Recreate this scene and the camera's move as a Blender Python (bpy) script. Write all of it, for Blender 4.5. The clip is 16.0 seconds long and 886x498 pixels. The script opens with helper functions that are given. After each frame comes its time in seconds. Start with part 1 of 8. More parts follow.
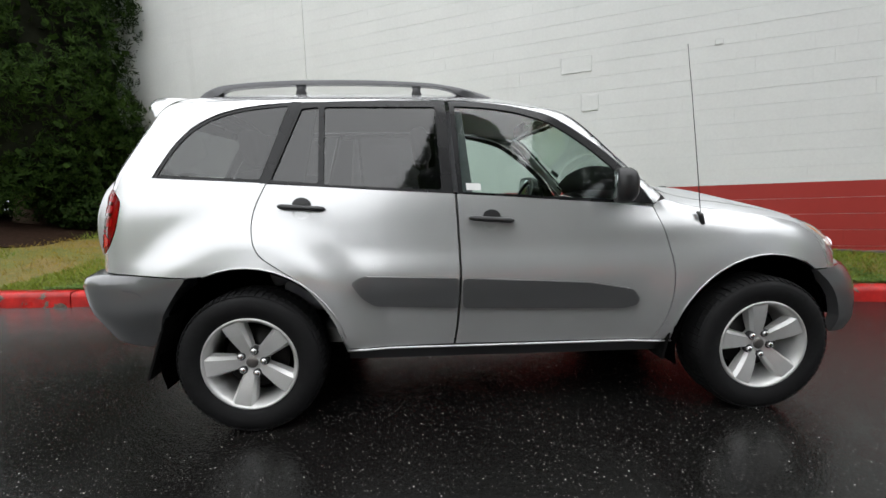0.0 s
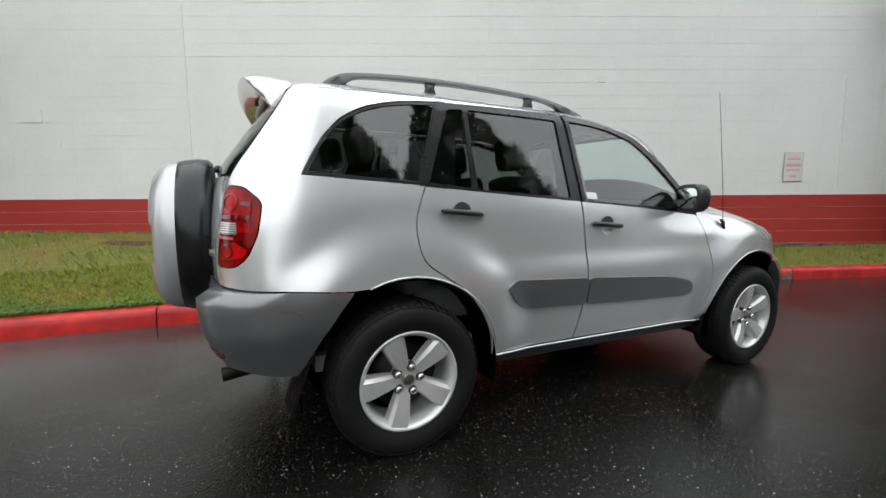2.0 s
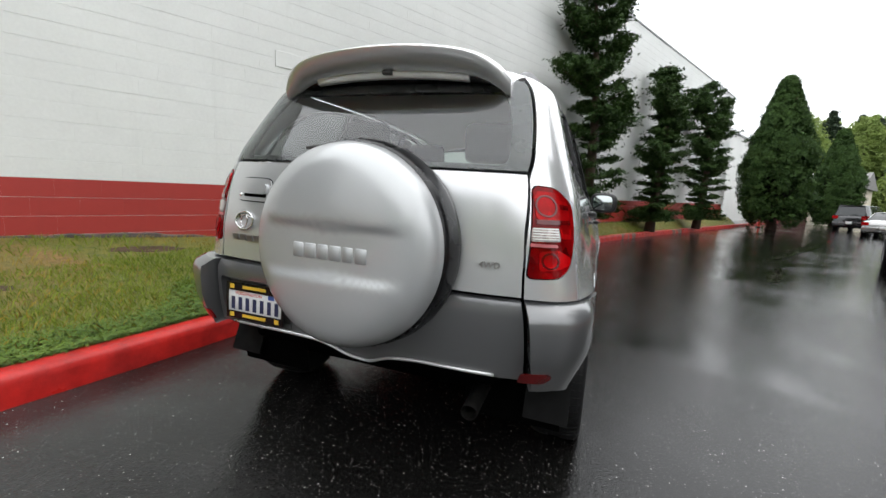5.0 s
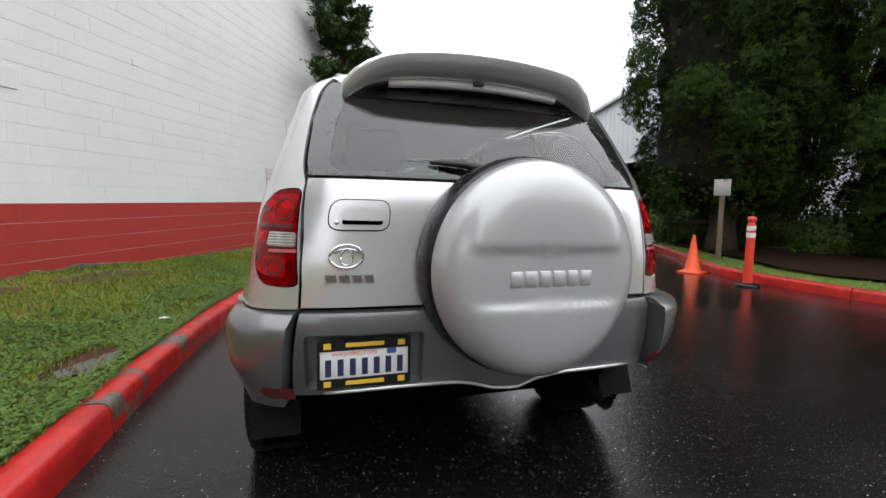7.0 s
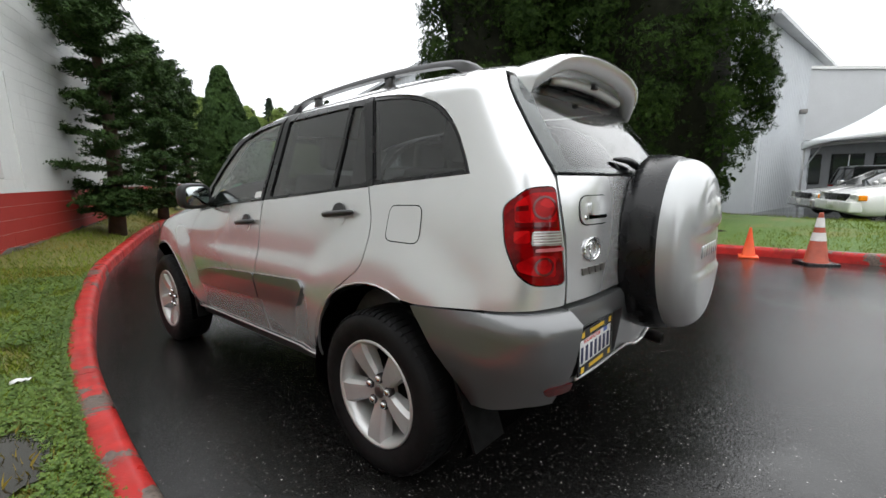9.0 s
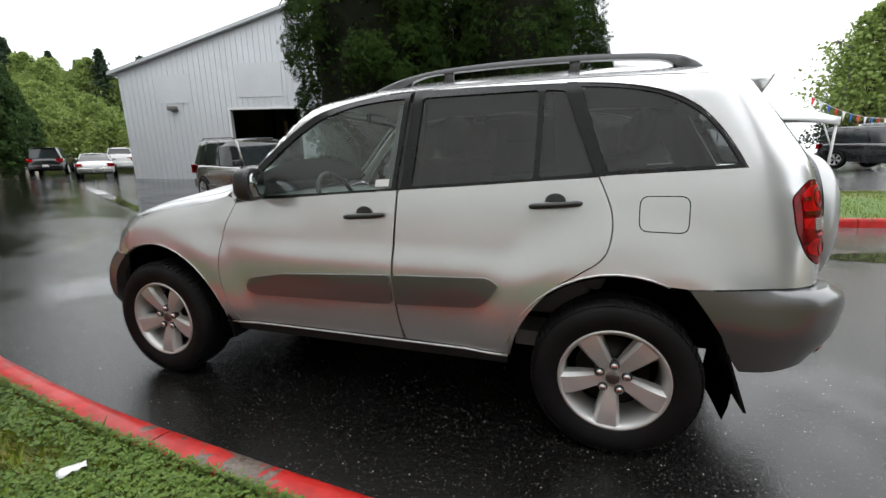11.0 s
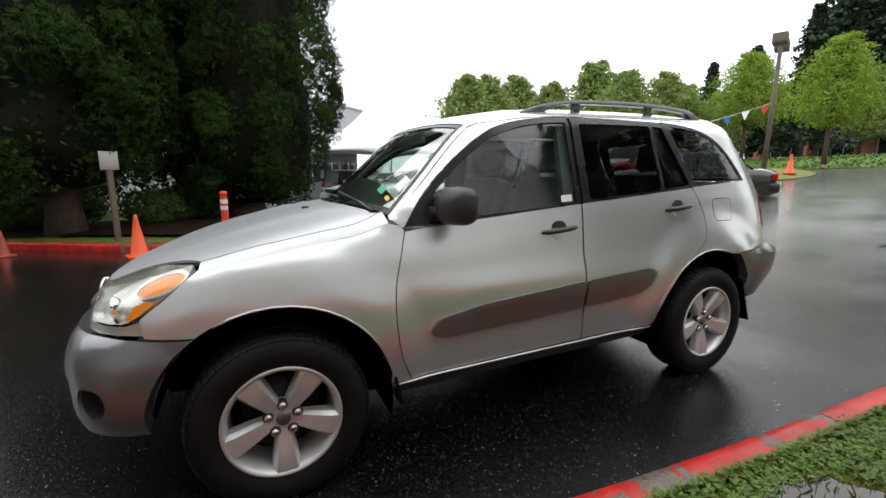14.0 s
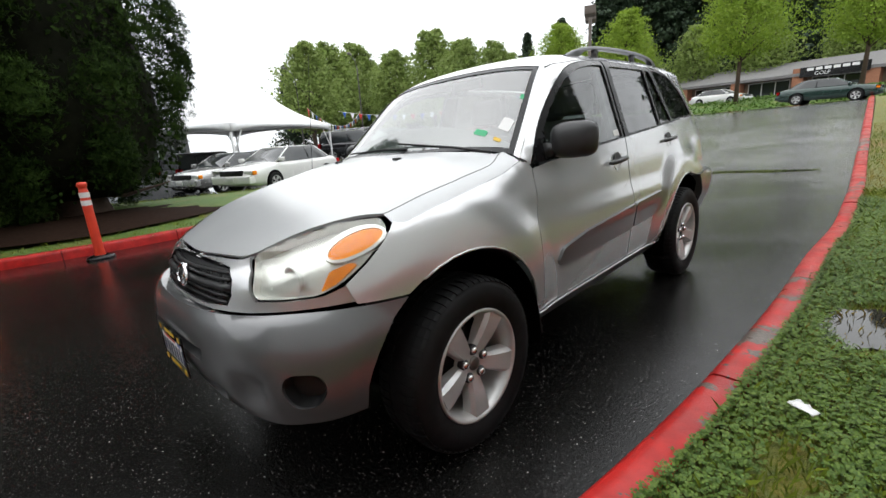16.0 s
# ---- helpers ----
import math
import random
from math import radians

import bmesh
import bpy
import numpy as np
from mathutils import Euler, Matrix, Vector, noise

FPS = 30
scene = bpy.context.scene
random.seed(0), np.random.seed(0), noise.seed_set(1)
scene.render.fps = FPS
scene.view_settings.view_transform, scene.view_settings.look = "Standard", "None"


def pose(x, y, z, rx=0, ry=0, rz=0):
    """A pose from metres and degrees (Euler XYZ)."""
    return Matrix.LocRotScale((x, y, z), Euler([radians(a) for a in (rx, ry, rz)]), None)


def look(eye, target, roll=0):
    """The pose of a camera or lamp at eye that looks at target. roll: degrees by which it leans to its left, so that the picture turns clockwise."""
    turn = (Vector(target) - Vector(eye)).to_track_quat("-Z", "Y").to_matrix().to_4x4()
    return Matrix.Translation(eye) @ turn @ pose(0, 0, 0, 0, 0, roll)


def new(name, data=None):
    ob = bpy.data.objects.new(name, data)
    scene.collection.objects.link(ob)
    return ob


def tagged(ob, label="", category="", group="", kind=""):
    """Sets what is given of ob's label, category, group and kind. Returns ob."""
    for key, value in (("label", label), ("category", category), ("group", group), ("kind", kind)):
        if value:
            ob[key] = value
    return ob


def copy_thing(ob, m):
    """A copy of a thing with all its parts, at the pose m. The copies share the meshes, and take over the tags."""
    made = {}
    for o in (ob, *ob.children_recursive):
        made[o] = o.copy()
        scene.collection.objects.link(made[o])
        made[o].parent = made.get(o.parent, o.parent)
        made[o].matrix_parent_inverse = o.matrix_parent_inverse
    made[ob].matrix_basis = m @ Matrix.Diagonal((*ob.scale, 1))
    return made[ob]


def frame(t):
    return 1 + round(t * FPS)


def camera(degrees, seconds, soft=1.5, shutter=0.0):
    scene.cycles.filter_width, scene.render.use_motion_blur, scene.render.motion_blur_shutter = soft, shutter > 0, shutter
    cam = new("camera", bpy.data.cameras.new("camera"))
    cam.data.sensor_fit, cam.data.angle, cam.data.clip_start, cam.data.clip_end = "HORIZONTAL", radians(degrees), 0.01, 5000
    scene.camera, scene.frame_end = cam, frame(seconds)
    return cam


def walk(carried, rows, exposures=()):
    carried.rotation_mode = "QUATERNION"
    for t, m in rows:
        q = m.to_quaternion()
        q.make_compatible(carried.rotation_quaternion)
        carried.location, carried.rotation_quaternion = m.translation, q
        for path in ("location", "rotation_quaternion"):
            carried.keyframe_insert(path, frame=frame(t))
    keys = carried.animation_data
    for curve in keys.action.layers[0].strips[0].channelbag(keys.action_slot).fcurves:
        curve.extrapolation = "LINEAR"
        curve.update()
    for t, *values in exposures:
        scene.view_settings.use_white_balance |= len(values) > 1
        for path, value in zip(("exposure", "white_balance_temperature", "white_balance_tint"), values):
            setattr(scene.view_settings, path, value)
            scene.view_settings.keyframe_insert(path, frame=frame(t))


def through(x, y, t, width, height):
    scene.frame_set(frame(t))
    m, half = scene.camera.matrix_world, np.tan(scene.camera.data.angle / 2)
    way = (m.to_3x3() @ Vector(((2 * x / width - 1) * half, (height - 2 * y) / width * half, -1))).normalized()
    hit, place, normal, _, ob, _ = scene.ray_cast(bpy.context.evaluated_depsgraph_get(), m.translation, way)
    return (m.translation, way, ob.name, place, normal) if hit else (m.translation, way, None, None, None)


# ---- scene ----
cam = camera(92.0, 16.0)
PATH = [
    (0, (-0.438, -2.803, 1.132), (-0.334, -0.826, 0.852), -1.0),
    (0.5, (-0.818, -2.773, 1.153), (-0.521, -0.814, 0.881), -0.8),
    (1, (-1.205, -2.721, 1.159), (-0.679, -0.808, 0.909), -1.4),
    (1.5, (-1.558, -2.627, 1.131), (-0.856, -0.771, 0.88), -0.9),
    (2, (-1.896, -2.478, 1.15), (-1.023, -0.698, 0.88), 1.0),
    (2.5, (-2.271, -2.313, 1.147), (-1.192, -0.657, 0.846), -0.1),
    (3, (-2.595, -2.088, 1.107), (-1.332, -0.562, 0.834), -0.7),
    (3.5, (-2.859, -1.823, 1.113), (-1.397, -0.481, 0.866), 0.8),
    (4, (-3.126, -1.529, 1.119), (-1.48, -0.413, 0.904), -0.6),
    (4.2, (-3.194, -1.407, 1.11), (-1.497, -0.368, 0.905), 0.0),
    (6.3, (-3.402, 0.11, 1.099), (-1.421, -0.041, 0.863), 3.0),
    (6.5, (-3.386, 0.26, 1.093), (-1.419, -0.04, 0.888), 1.1),
    (7, (-3.332, 0.61, 1.099), (-1.428, 0.025, 0.916), 1.2),
    (7.5, (-3.182, 0.946, 1.098), (-1.398, 0.063, 0.906), 0.5),
    (8, (-3.026, 1.272, 1.072), (-1.416, 0.11, 0.83), 1.0),
    (8.5, (-2.835, 1.612, 1.136), (-1.422, 0.226, 0.849), 0.5),
    (9, (-2.543, 1.892, 1.154), (-1.232, 0.407, 0.875), -0.9),
    (9.2, (-2.423, 1.989, 1.178), (-1.134, 0.481, 0.926), -0.1),
    (11.3, (-0.866, 2.66, 1.249), (-0.37, 0.771, 0.815), -0.2),
    (11.5, (-0.713, 2.674, 1.251), (-0.287, 0.77, 0.811), 0.2),
    (12, (-0.263, 2.646, 1.254), (-0.022, 0.707, 0.825), -2.0),
    (12.5, (0.164, 2.642, 1.224), (0.149, 0.672, 0.883), -2.8),
    (13, (0.551, 2.623, 1.241), (0.223, 0.682, 0.884), 0.0),
    (13.5, (0.937, 2.561, 1.265), (0.422, 0.661, 0.911), -0.4),
    (14, (1.315, 2.493, 1.25), (0.489, 0.702, 0.923), -1.0),
    (14.5, (1.607, 2.334, 1.194), (0.633, 0.628, 0.819), -3.2),
    (15, (1.859, 2.174, 1.194), (0.745, 0.575, 0.742), -2.8),
    (15.5, (2.133, 2.035, 1.191), (0.864, 0.564, 0.715), -3.6),
    (16, (2.345, 1.849, 1.172), (0.992, 0.457, 0.691), -5.3),
]

# The road falls a little to the car's front and rises towards the wall: places
# are laid out on the road's own plane and turned into the level world by SLOPE.
GX, GY = -0.012, 0.030
UP = Vector((GX, GY, 1)).normalized()
SLOPE = UP.rotation_difference(Vector((0, 0, 1))).to_matrix().to_4x4()
walk(cam, [(t, SLOPE @ look(*r)) for t, *r in PATH], [(0, 0.43), (3, 0.46), (6.5, 0.56), (9, 0.50), (12.5, 0.48), (14, 0.40), (16, 0.33)])

# ---- light ----
world = bpy.data.worlds.new("overcast_sky")
scene.world = world
world.use_nodes = True
wn, wl = world.node_tree.nodes, world.node_tree.links
sky = wn.new("ShaderNodeTexSky")
sky.sky_type, sky.sun_disc = "NISHITA", False
sky.sun_elevation, sky.sun_rotation = radians(58), radians(150)
sky.air_density, sky.dust_density, sky.ozone_density = 1.0, 6.0, 1.0
grey = wn.new("ShaderNodeHueSaturation")
grey.inputs["Saturation"].default_value = 0.10
cloud = wn.new("ShaderNodeMix")       # an overcast dome: the zenith brighter than the horizon
cloud.data_type = "RGBA"
cloud.inputs[0].default_value = 0.80
up = wn.new("ShaderNodeSeparateXYZ")
lift = wn.new("ShaderNodeMapRange")
lift.inputs["From Min"].default_value, lift.inputs["From Max"].default_value = 0.0, 1.0
lift.inputs["To Min"].default_value, lift.inputs["To Max"].default_value = 13.5, 20.0
tone = wn.new("ShaderNodeVectorMath")
tone.operation = "SCALE"
tone.inputs[0].default_value = (0.968, 1.0, 1.035)
wl.new(wn.new("ShaderNodeTexCoord").outputs["Generated"], up.inputs[0])
wl.new(up.outputs["Z"], lift.inputs["Value"])
wl.new(lift.outputs[0], tone.inputs["Scale"])
wl.new(tone.outputs[0], cloud.inputs[7])
wl.new(sky.outputs[0], grey.inputs["Color"])
wl.new(grey.outputs[0], cloud.inputs[6])
wl.new(cloud.outputs[2], wn["Background"].inputs["Color"])
wn["Background"].inputs["Strength"].default_value = 0.10
sun = new("sun", bpy.data.lights.new("sun", "SUN"))
sun.data.energy, sun.data.angle, sun.data.color = 0.6, radians(120), (1, 0.97, 0.93)
sun.matrix_world = look((0, 0, 30), (4, 8, 0))

# ---- materials ----
MATS = {}


def mat(name, colour=(0.5, 0.5, 0.5), rough=0.5, metal=0.0, coat=0.0, spec=0.5, coat_rough=0.03):
    m = bpy.data.materials.new(name)
    m.use_nodes = True
    b = m.node_tree.nodes["Principled BSDF"]
    b.inputs["Base Color"].default_value = (*colour, 1)
    b.inputs["Roughness"].default_value = rough
    b.inputs["Metallic"].default_value = metal
    b.inputs["Coat Weight"].default_value = coat
    b.inputs["Coat Roughness"].default_value = coat_rough
    b.inputs["Specular IOR Level"].default_value = spec
    m.diffuse_color = (*colour, 1)
    MATS[name] = m
    return m


class Nodes:
    """Small helper to write node trees."""

    def __init__(self, m):
        self.n, self.l, self.b = m.node_tree.nodes, m.node_tree.links, m.node_tree.nodes["Principled BSDF"]
        self.geo = self.n.new("ShaderNodeTexCoord").outputs["Object"]
        self.world = self.n.new("ShaderNodeNewGeometry").outputs["Position"]

    def noise(self, scale, detail=4, rough=0.55, vec=None, dist=0.0):
        k = self.n.new("ShaderNodeTexNoise")
        k.inputs["Scale"].default_value, k.inputs["Detail"].default_value = scale, detail
        k.inputs["Roughness"].default_value, k.inputs["Distortion"].default_value = rough, dist
        self.l.new(vec or self.geo, k.inputs["Vector"])
        return k.outputs["Fac"]

    def cells(self, scale, vec=None, out="Distance", rand=1.0):
        k = self.n.new("ShaderNodeTexVoronoi")
        k.inputs["Scale"].default_value, k.inputs["Randomness"].default_value = scale, rand
        self.l.new(vec or self.geo, k.inputs["Vector"])
        return k.outputs[out]

    def ramp(self, fac, stops):
        k = self.n.new("ShaderNodeValToRGB")
        e = k.color_ramp.elements
        while len(e) < len(stops):
            e.new(0.5)
        for i, (p, c) in enumerate(stops):
            e[i].position = p
            e[i].color = (*c, 1) if isinstance(c, tuple) else (c, c, c, 1)
        self.l.new(fac, k.inputs[0])
        return k.outputs[0]

    def mix(self, fac, a, b, how="MIX"):
        k = self.n.new("ShaderNodeMix")
        k.data_type, k.blend_type = "RGBA", how
        for i, v in ((0, fac), (6, a), (7, b)):
            socket = k.inputs[i]
            if isinstance(v, (int, float)):
                socket.default_value = v if i == 0 else (v, v, v, 1)
            elif isinstance(v, tuple):
                socket.default_value = (*v, 1)
            else:
                self.l.new(v, socket)
        return k.outputs[2]

    def bump(self, height, strength, distance, normal=None):
        k = self.n.new("ShaderNodeBump")
        k.inputs["Strength"].default_value, k.inputs["Distance"].default_value = strength, distance
        self.l.new(height, k.inputs["Height"])
        if normal:
            self.l.new(normal, k.inputs["Normal"])
        return k.outputs[0]

    def set(self, key, out):
        self.l.new(out, self.b.inputs[key])


def grained(name, colour, rough, metal=0.0, coat=0.0, vary=0.12, scale=3.0, bump=0.0, bump_scale=200.0, spec=0.5):
    """A material with variation at two scales and fine relief."""
    m = mat(name, colour, rough, metal, coat, spec)
    k = Nodes(m)
    lo, hi = tuple(c * (1 - vary) for c in colour), tuple(min(1, c * (1 + vary)) for c in colour)
    f = k.mix(0.35, k.noise(scale), k.noise(scale * 14, 2))
    k.set("Base Color", k.ramp(f, [(0.3, lo), (0.7, hi)]))
    k.set("Roughness", k.ramp(k.noise(scale * 2.3), [(0.3, max(0.02, rough * 0.8)), (0.75, min(1, rough * 1.2))]))
    if bump:
        k.set("Normal", k.bump(k.noise(bump_scale, 2), bump, 0.002))
    return m


def wet_paint(name, colour, metal, rough, drops=0.25, haze=0.02):
    """Metallic paint under clear coat, with fine flake and rain drops."""
    m = mat(name, colour, rough, metal, 1.0)
    k = Nodes(m)
    flake = k.noise(900, 1)
    lo, hi = tuple(c * 0.93 for c in colour), tuple(min(1, c * 1.07) for c in colour)
    k.set("Base Color", k.ramp(k.mix(0.5, flake, k.noise(1.7)), [(0.35, lo), (0.65, hi)]))
    d = k.ramp(k.cells(130, rand=1.0), [(0.0, 1.0), (0.20, 0.75), (0.30, 0.0)])
    spots = k.mix(1.0, d, k.ramp(k.noise(22, 2), [(0.52, 0.0), (0.66, 1.0)]), "MULTIPLY")
    b = k.bump(spots, drops, 0.0015)
    k.l.new(b, k.b.inputs["Coat Normal"])
    k.l.new(k.bump(spots, drops * 0.6, 0.0012), k.b.inputs["Normal"])
    k.set("Coat Roughness", k.ramp(k.noise(5), [(0.3, haze), (0.8, haze + 0.06)]))
    return m


def glass(name, tint, drops=0.3, face=0.085):
    """A thin pane: tinted see-through with rain drops; face is the gloss of both faces seen square on."""
    m = bpy.data.materials.new(name)
    m.use_nodes = True
    n, l = m.node_tree.nodes, m.node_tree.links
    n.remove(n["Principled BSDF"])
    tc = n.new("ShaderNodeTexCoord").outputs["Object"]
    vor = n.new("ShaderNodeTexVoronoi")
    vor.inputs["Scale"].default_value = 150
    msk = n.new("ShaderNodeTexNoise")
    msk.inputs["Scale"].default_value = 9
    r1, r2 = n.new("ShaderNodeValToRGB"), n.new("ShaderNodeValToRGB")
    for r, (a, ca, b, cb) in ((r1, (0.05, 1, 0.30, 0)), (r2, (0.45, 0, 0.65, 1))):
        r.color_ramp.elements[0].position, r.color_ramp.elements[0].color = a, (ca, ca, ca, 1)
        r.color_ramp.elements[1].position, r.color_ramp.elements[1].color = b, (cb, cb, cb, 1)
    mul = n.new("ShaderNodeMath")
    mul.operation = "MULTIPLY"
    bump = n.new("ShaderNodeBump")
    bump.inputs["Strength"].default_value, bump.inputs["Distance"].default_value = drops, 0.001
    clear, shine, mixer, side_on = n.new("ShaderNodeBsdfTransparent"), n.new("ShaderNodeBsdfGlossy"), n.new("ShaderNodeMixShader"), n.new("ShaderNodeLayerWeight")
    power, gloss = n.new("ShaderNodeMath"), n.new("ShaderNodeMath")
    power.operation, gloss.operation = "POWER", "MULTIPLY_ADD"
    power.inputs[1].default_value = 4.0
    gloss.inputs[1].default_value, gloss.inputs[2].default_value = 1 - face, face
    clear.inputs[0].default_value = (*tint, 1)
    shine.inputs["Roughness"].default_value = 0.015
    side_on.inputs["Blend"].default_value = 0.5
    for a, b in ((tc, vor.inputs["Vector"]), (tc, msk.inputs["Vector"]), (vor.outputs["Distance"], r1.inputs[0]), (msk.outputs["Fac"], r2.inputs[0]),
                 (r1.outputs[0], mul.inputs[0]), (r2.outputs[0], mul.inputs[1]), (mul.outputs[0], bump.inputs["Height"]),
                 (bump.outputs[0], shine.inputs["Normal"]), (bump.outputs[0], side_on.inputs["Normal"]), (side_on.outputs["Facing"], power.inputs[0]), (power.outputs[0], gloss.inputs[0]),
                 (gloss.outputs[0], mixer.inputs[0]), (clear.outputs[0], mixer.inputs[1]), (shine.outputs[0], mixer.inputs[2]), (mixer.outputs[0], n["Material Output"].inputs[0])):
        l.new(a, b)
    m.diffuse_color = (*tint, 0.5)
    MATS[name] = m
    return m


SILVER = wet_paint("silver_paint", (0.62, 0.625, 0.63), 0.60, 0.24)
BEADED = wet_paint("beaded_silver_paint", (0.47, 0.48, 0.485), 0.42, 0.45, 0.6, 0.22)
COVERSILVER = wet_paint("silver_plastic_cover", (0.43, 0.44, 0.445), 0.45, 0.42, 0.15)
GREYPAINT = wet_paint("grey_paint", (0.135, 0.137, 0.14), 0.5, 0.36, 0.2)
BLACK = grained("black_plastic", (0.018, 0.018, 0.019), 0.42, vary=0.2, bump=0.15, bump_scale=600)
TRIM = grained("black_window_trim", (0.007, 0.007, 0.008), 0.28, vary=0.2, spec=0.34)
SOOT = grained("underbody_black", (0.0022, 0.0022, 0.0022), 0.95, vary=0.3, spec=0.0)
RUBBER = grained("tyre_rubber", (0.0085, 0.0085, 0.009), 0.66, vary=0.35, scale=6, bump=0.2, bump_scale=120, spec=0.18)
FLAPRUBBER = grained("flap_rubber", (0.004, 0.004, 0.004), 0.7, vary=0.3, scale=9, spec=0.12)
ALLOY = grained("alloy_paint", (0.56, 0.56, 0.55), 0.36, 0.45, 0.3, vary=0.06, scale=9)
# dark steel: the shadow round the exhaust is put into its colour
DARKSTEEL = grained("darkened_steel", (0.020, 0.019, 0.018), 0.5, 0.6, vary=0.3, scale=8)
STEEL = grained("dull_steel", (0.20, 0.19, 0.18), 0.45, 0.9, vary=0.3, scale=8)
CHROME = mat("chrome", (0.75, 0.75, 0.76), 0.08, 1.0)
REDLENS = mat("red_lens", (0.50, 0.004, 0.006), 0.16, spec=0.16)
k = Nodes(REDLENS)
facet = k.ramp(k.cells(26, out="Color"), [(0.15, (0.22, 0.001, 0.002)), (0.6, (0.50, 0.004, 0.006)), (0.95, (0.85, 0.012, 0.014))])
k.set("Base Color", k.mix(0.45, facet, k.ramp(k.noise(11, 3, 0.6), [(0.38, (0.09, 0.0005, 0.001)), (0.62, (0.50, 0.003, 0.005))])))
k.set("Normal", k.bump(k.cells(90, out="Distance"), 0.08, 0.002))
DEEPRED = mat("deep_red_lens", (0.17, 0.001, 0.002), 0.08, spec=0.2)
k = Nodes(DEEPRED)
k.set("Base Color", k.mix(0.5, k.ramp(k.cells(30, out="Color"), [(0.2, (0.055, 0.0004, 0.0008)), (0.9, (0.26, 0.0015, 0.003))]), k.ramp(k.noise(8, 3, 0.6), [(0.36, (0.05, 0.0004, 0.0008)), (0.64, (0.30, 0.0015, 0.003))])))
k.set("Normal", k.bump(k.cells(90, out="Distance"), 0.05, 0.002))
DARKRED = grained("dark_red_lens", (0.10, 0.0008, 0.0016), 0.14, vary=0.35, scale=20, coat=0.6, spec=0.3)
AMBER = grained("amber_lens", (1.0, 0.26, 0.008), 0.25, vary=0.2, scale=30, spec=0.3)
CLEARLENS = glass("clear_lens", (0.97, 0.98, 0.96), 0.05, 0.05)
LAMPBOWL = grained("lamp_reflector", (0.74, 0.74, 0.71), 0.24, 0.55, vary=0.10, scale=14, bump=0.5, bump_scale=45)
CLEARWHITE = grained("clear_lamp_lens", (0.30, 0.25, 0.24), 0.18, 0.4, vary=0.7, scale=60)
PINKLENS = grained("pink_reflector", (0.42, 0.10, 0.11), 0.2, vary=0.2, scale=40)
GLASS = glass("clear_glass", (0.80, 0.90, 0.86), 0.35, 0.10)
SCREENGLASS = glass("windscreen_glass", (0.78, 0.88, 0.84), 0.35, 0.26)
DARKGLASS = glass("privacy_glass", (0.165, 0.17, 0.175), 0.35)
REARGLASS = glass("rear_glass", (0.72, 0.78, 0.76), 0.45, 0.09)
MIRROR = mat("mirror_glass", (0.34, 0.37, 0.365), 0.03, 1.0)
FABRIC = grained("grey_seat_fabric", (0.10, 0.10, 0.105), 0.9, vary=0.2, scale=20, bump=0.3)
DASH = grained("grey_dashboard", (0.24, 0.24, 0.235), 0.7, vary=0.15, bump=0.2)
LINER = grained("pale_headliner", (0.72, 0.72, 0.69), 0.9, vary=0.06)
WHITE = grained("white_enamel", (0.72, 0.72, 0.71), 0.4, vary=0.05)
YELLOW = mat("yellow_print", (0.72, 0.46, 0.04), 0.5)
BLUE = mat("blue_print", (0.05, 0.10, 0.35), 0.5)
NAVY = mat("navy_print", (0.018, 0.024, 0.075), 0.5)
GREEN = mat("green_print", (0.03, 0.38, 0.16), 0.5)
PRINTRED = mat("red_print", (0.55, 0.06, 0.04), 0.5)


# ---- mesh helpers ----
def part(name, bm, material, parent=None, label="", smooth=True):
    """Links a bmesh as one mesh object, under a thing or a part."""
    me = bpy.data.meshes.new(name)
    bm.normal_update()
    if smooth:
        for f in bm.faces:
            f.smooth = True
    bm.to_mesh(me)
    bm.free()
    me.materials.append(material)
    ob = new(name, me)
    ob.parent = parent
    return tagged(ob, label)


def thing(name, label, category, m=None, group=""):
    ob = new(name)
    ob.empty_display_size = 0.2
    if m is not None:
        ob.matrix_basis = m
    return tagged(ob, label, category, group)


def sharp(bm, degrees=35):
    """Marks the hard edges."""
    for e in bm.edges:
        e.smooth = not (len(e.link_faces) == 2 and e.calc_face_angle(0) > radians(degrees))
    return bm


def box_bm(x0, x1, y0, y1, z0, z1, bevel=0.0, seg=2, bm=None):
    bm = bm or bmesh.new()
    vs = bmesh.ops.create_cube(bm, size=1)["verts"]
    for v in vs:
        v.co = Vector(((x0 + x1) / 2 + v.co.x * (x1 - x0), (y0 + y1) / 2 + v.co.y * (y1 - y0), (z0 + z1) / 2 + v.co.z * (z1 - z0)))
    if bevel:
        es = {e for v in vs for e in v.link_edges}
        bmesh.ops.bevel(bm, geom=list(es), offset=bevel, segments=seg, profile=0.6, affect="EDGES")
    return bm


def loft(rings, closed=True, caps=True, bm=None):
    """A skin through rings of points of equal count."""
    bm = bm or bmesh.new()
    vs = [[bm.verts.new(p) for p in r] for r in rings]
    n = len(rings[0])
    for a, b in zip(vs, vs[1:]):
        for i in range(n if closed else n - 1):
            j = (i + 1) % n
            bm.faces.new((a[i], a[j], b[j], b[i]))
    if caps and closed:
        bm.faces.new(list(reversed(vs[0])))
        bm.faces.new(vs[-1])
    return bm


def fixed(bm):
    bmesh.ops.recalc_face_normals(bm, faces=bm.faces)
    return bm


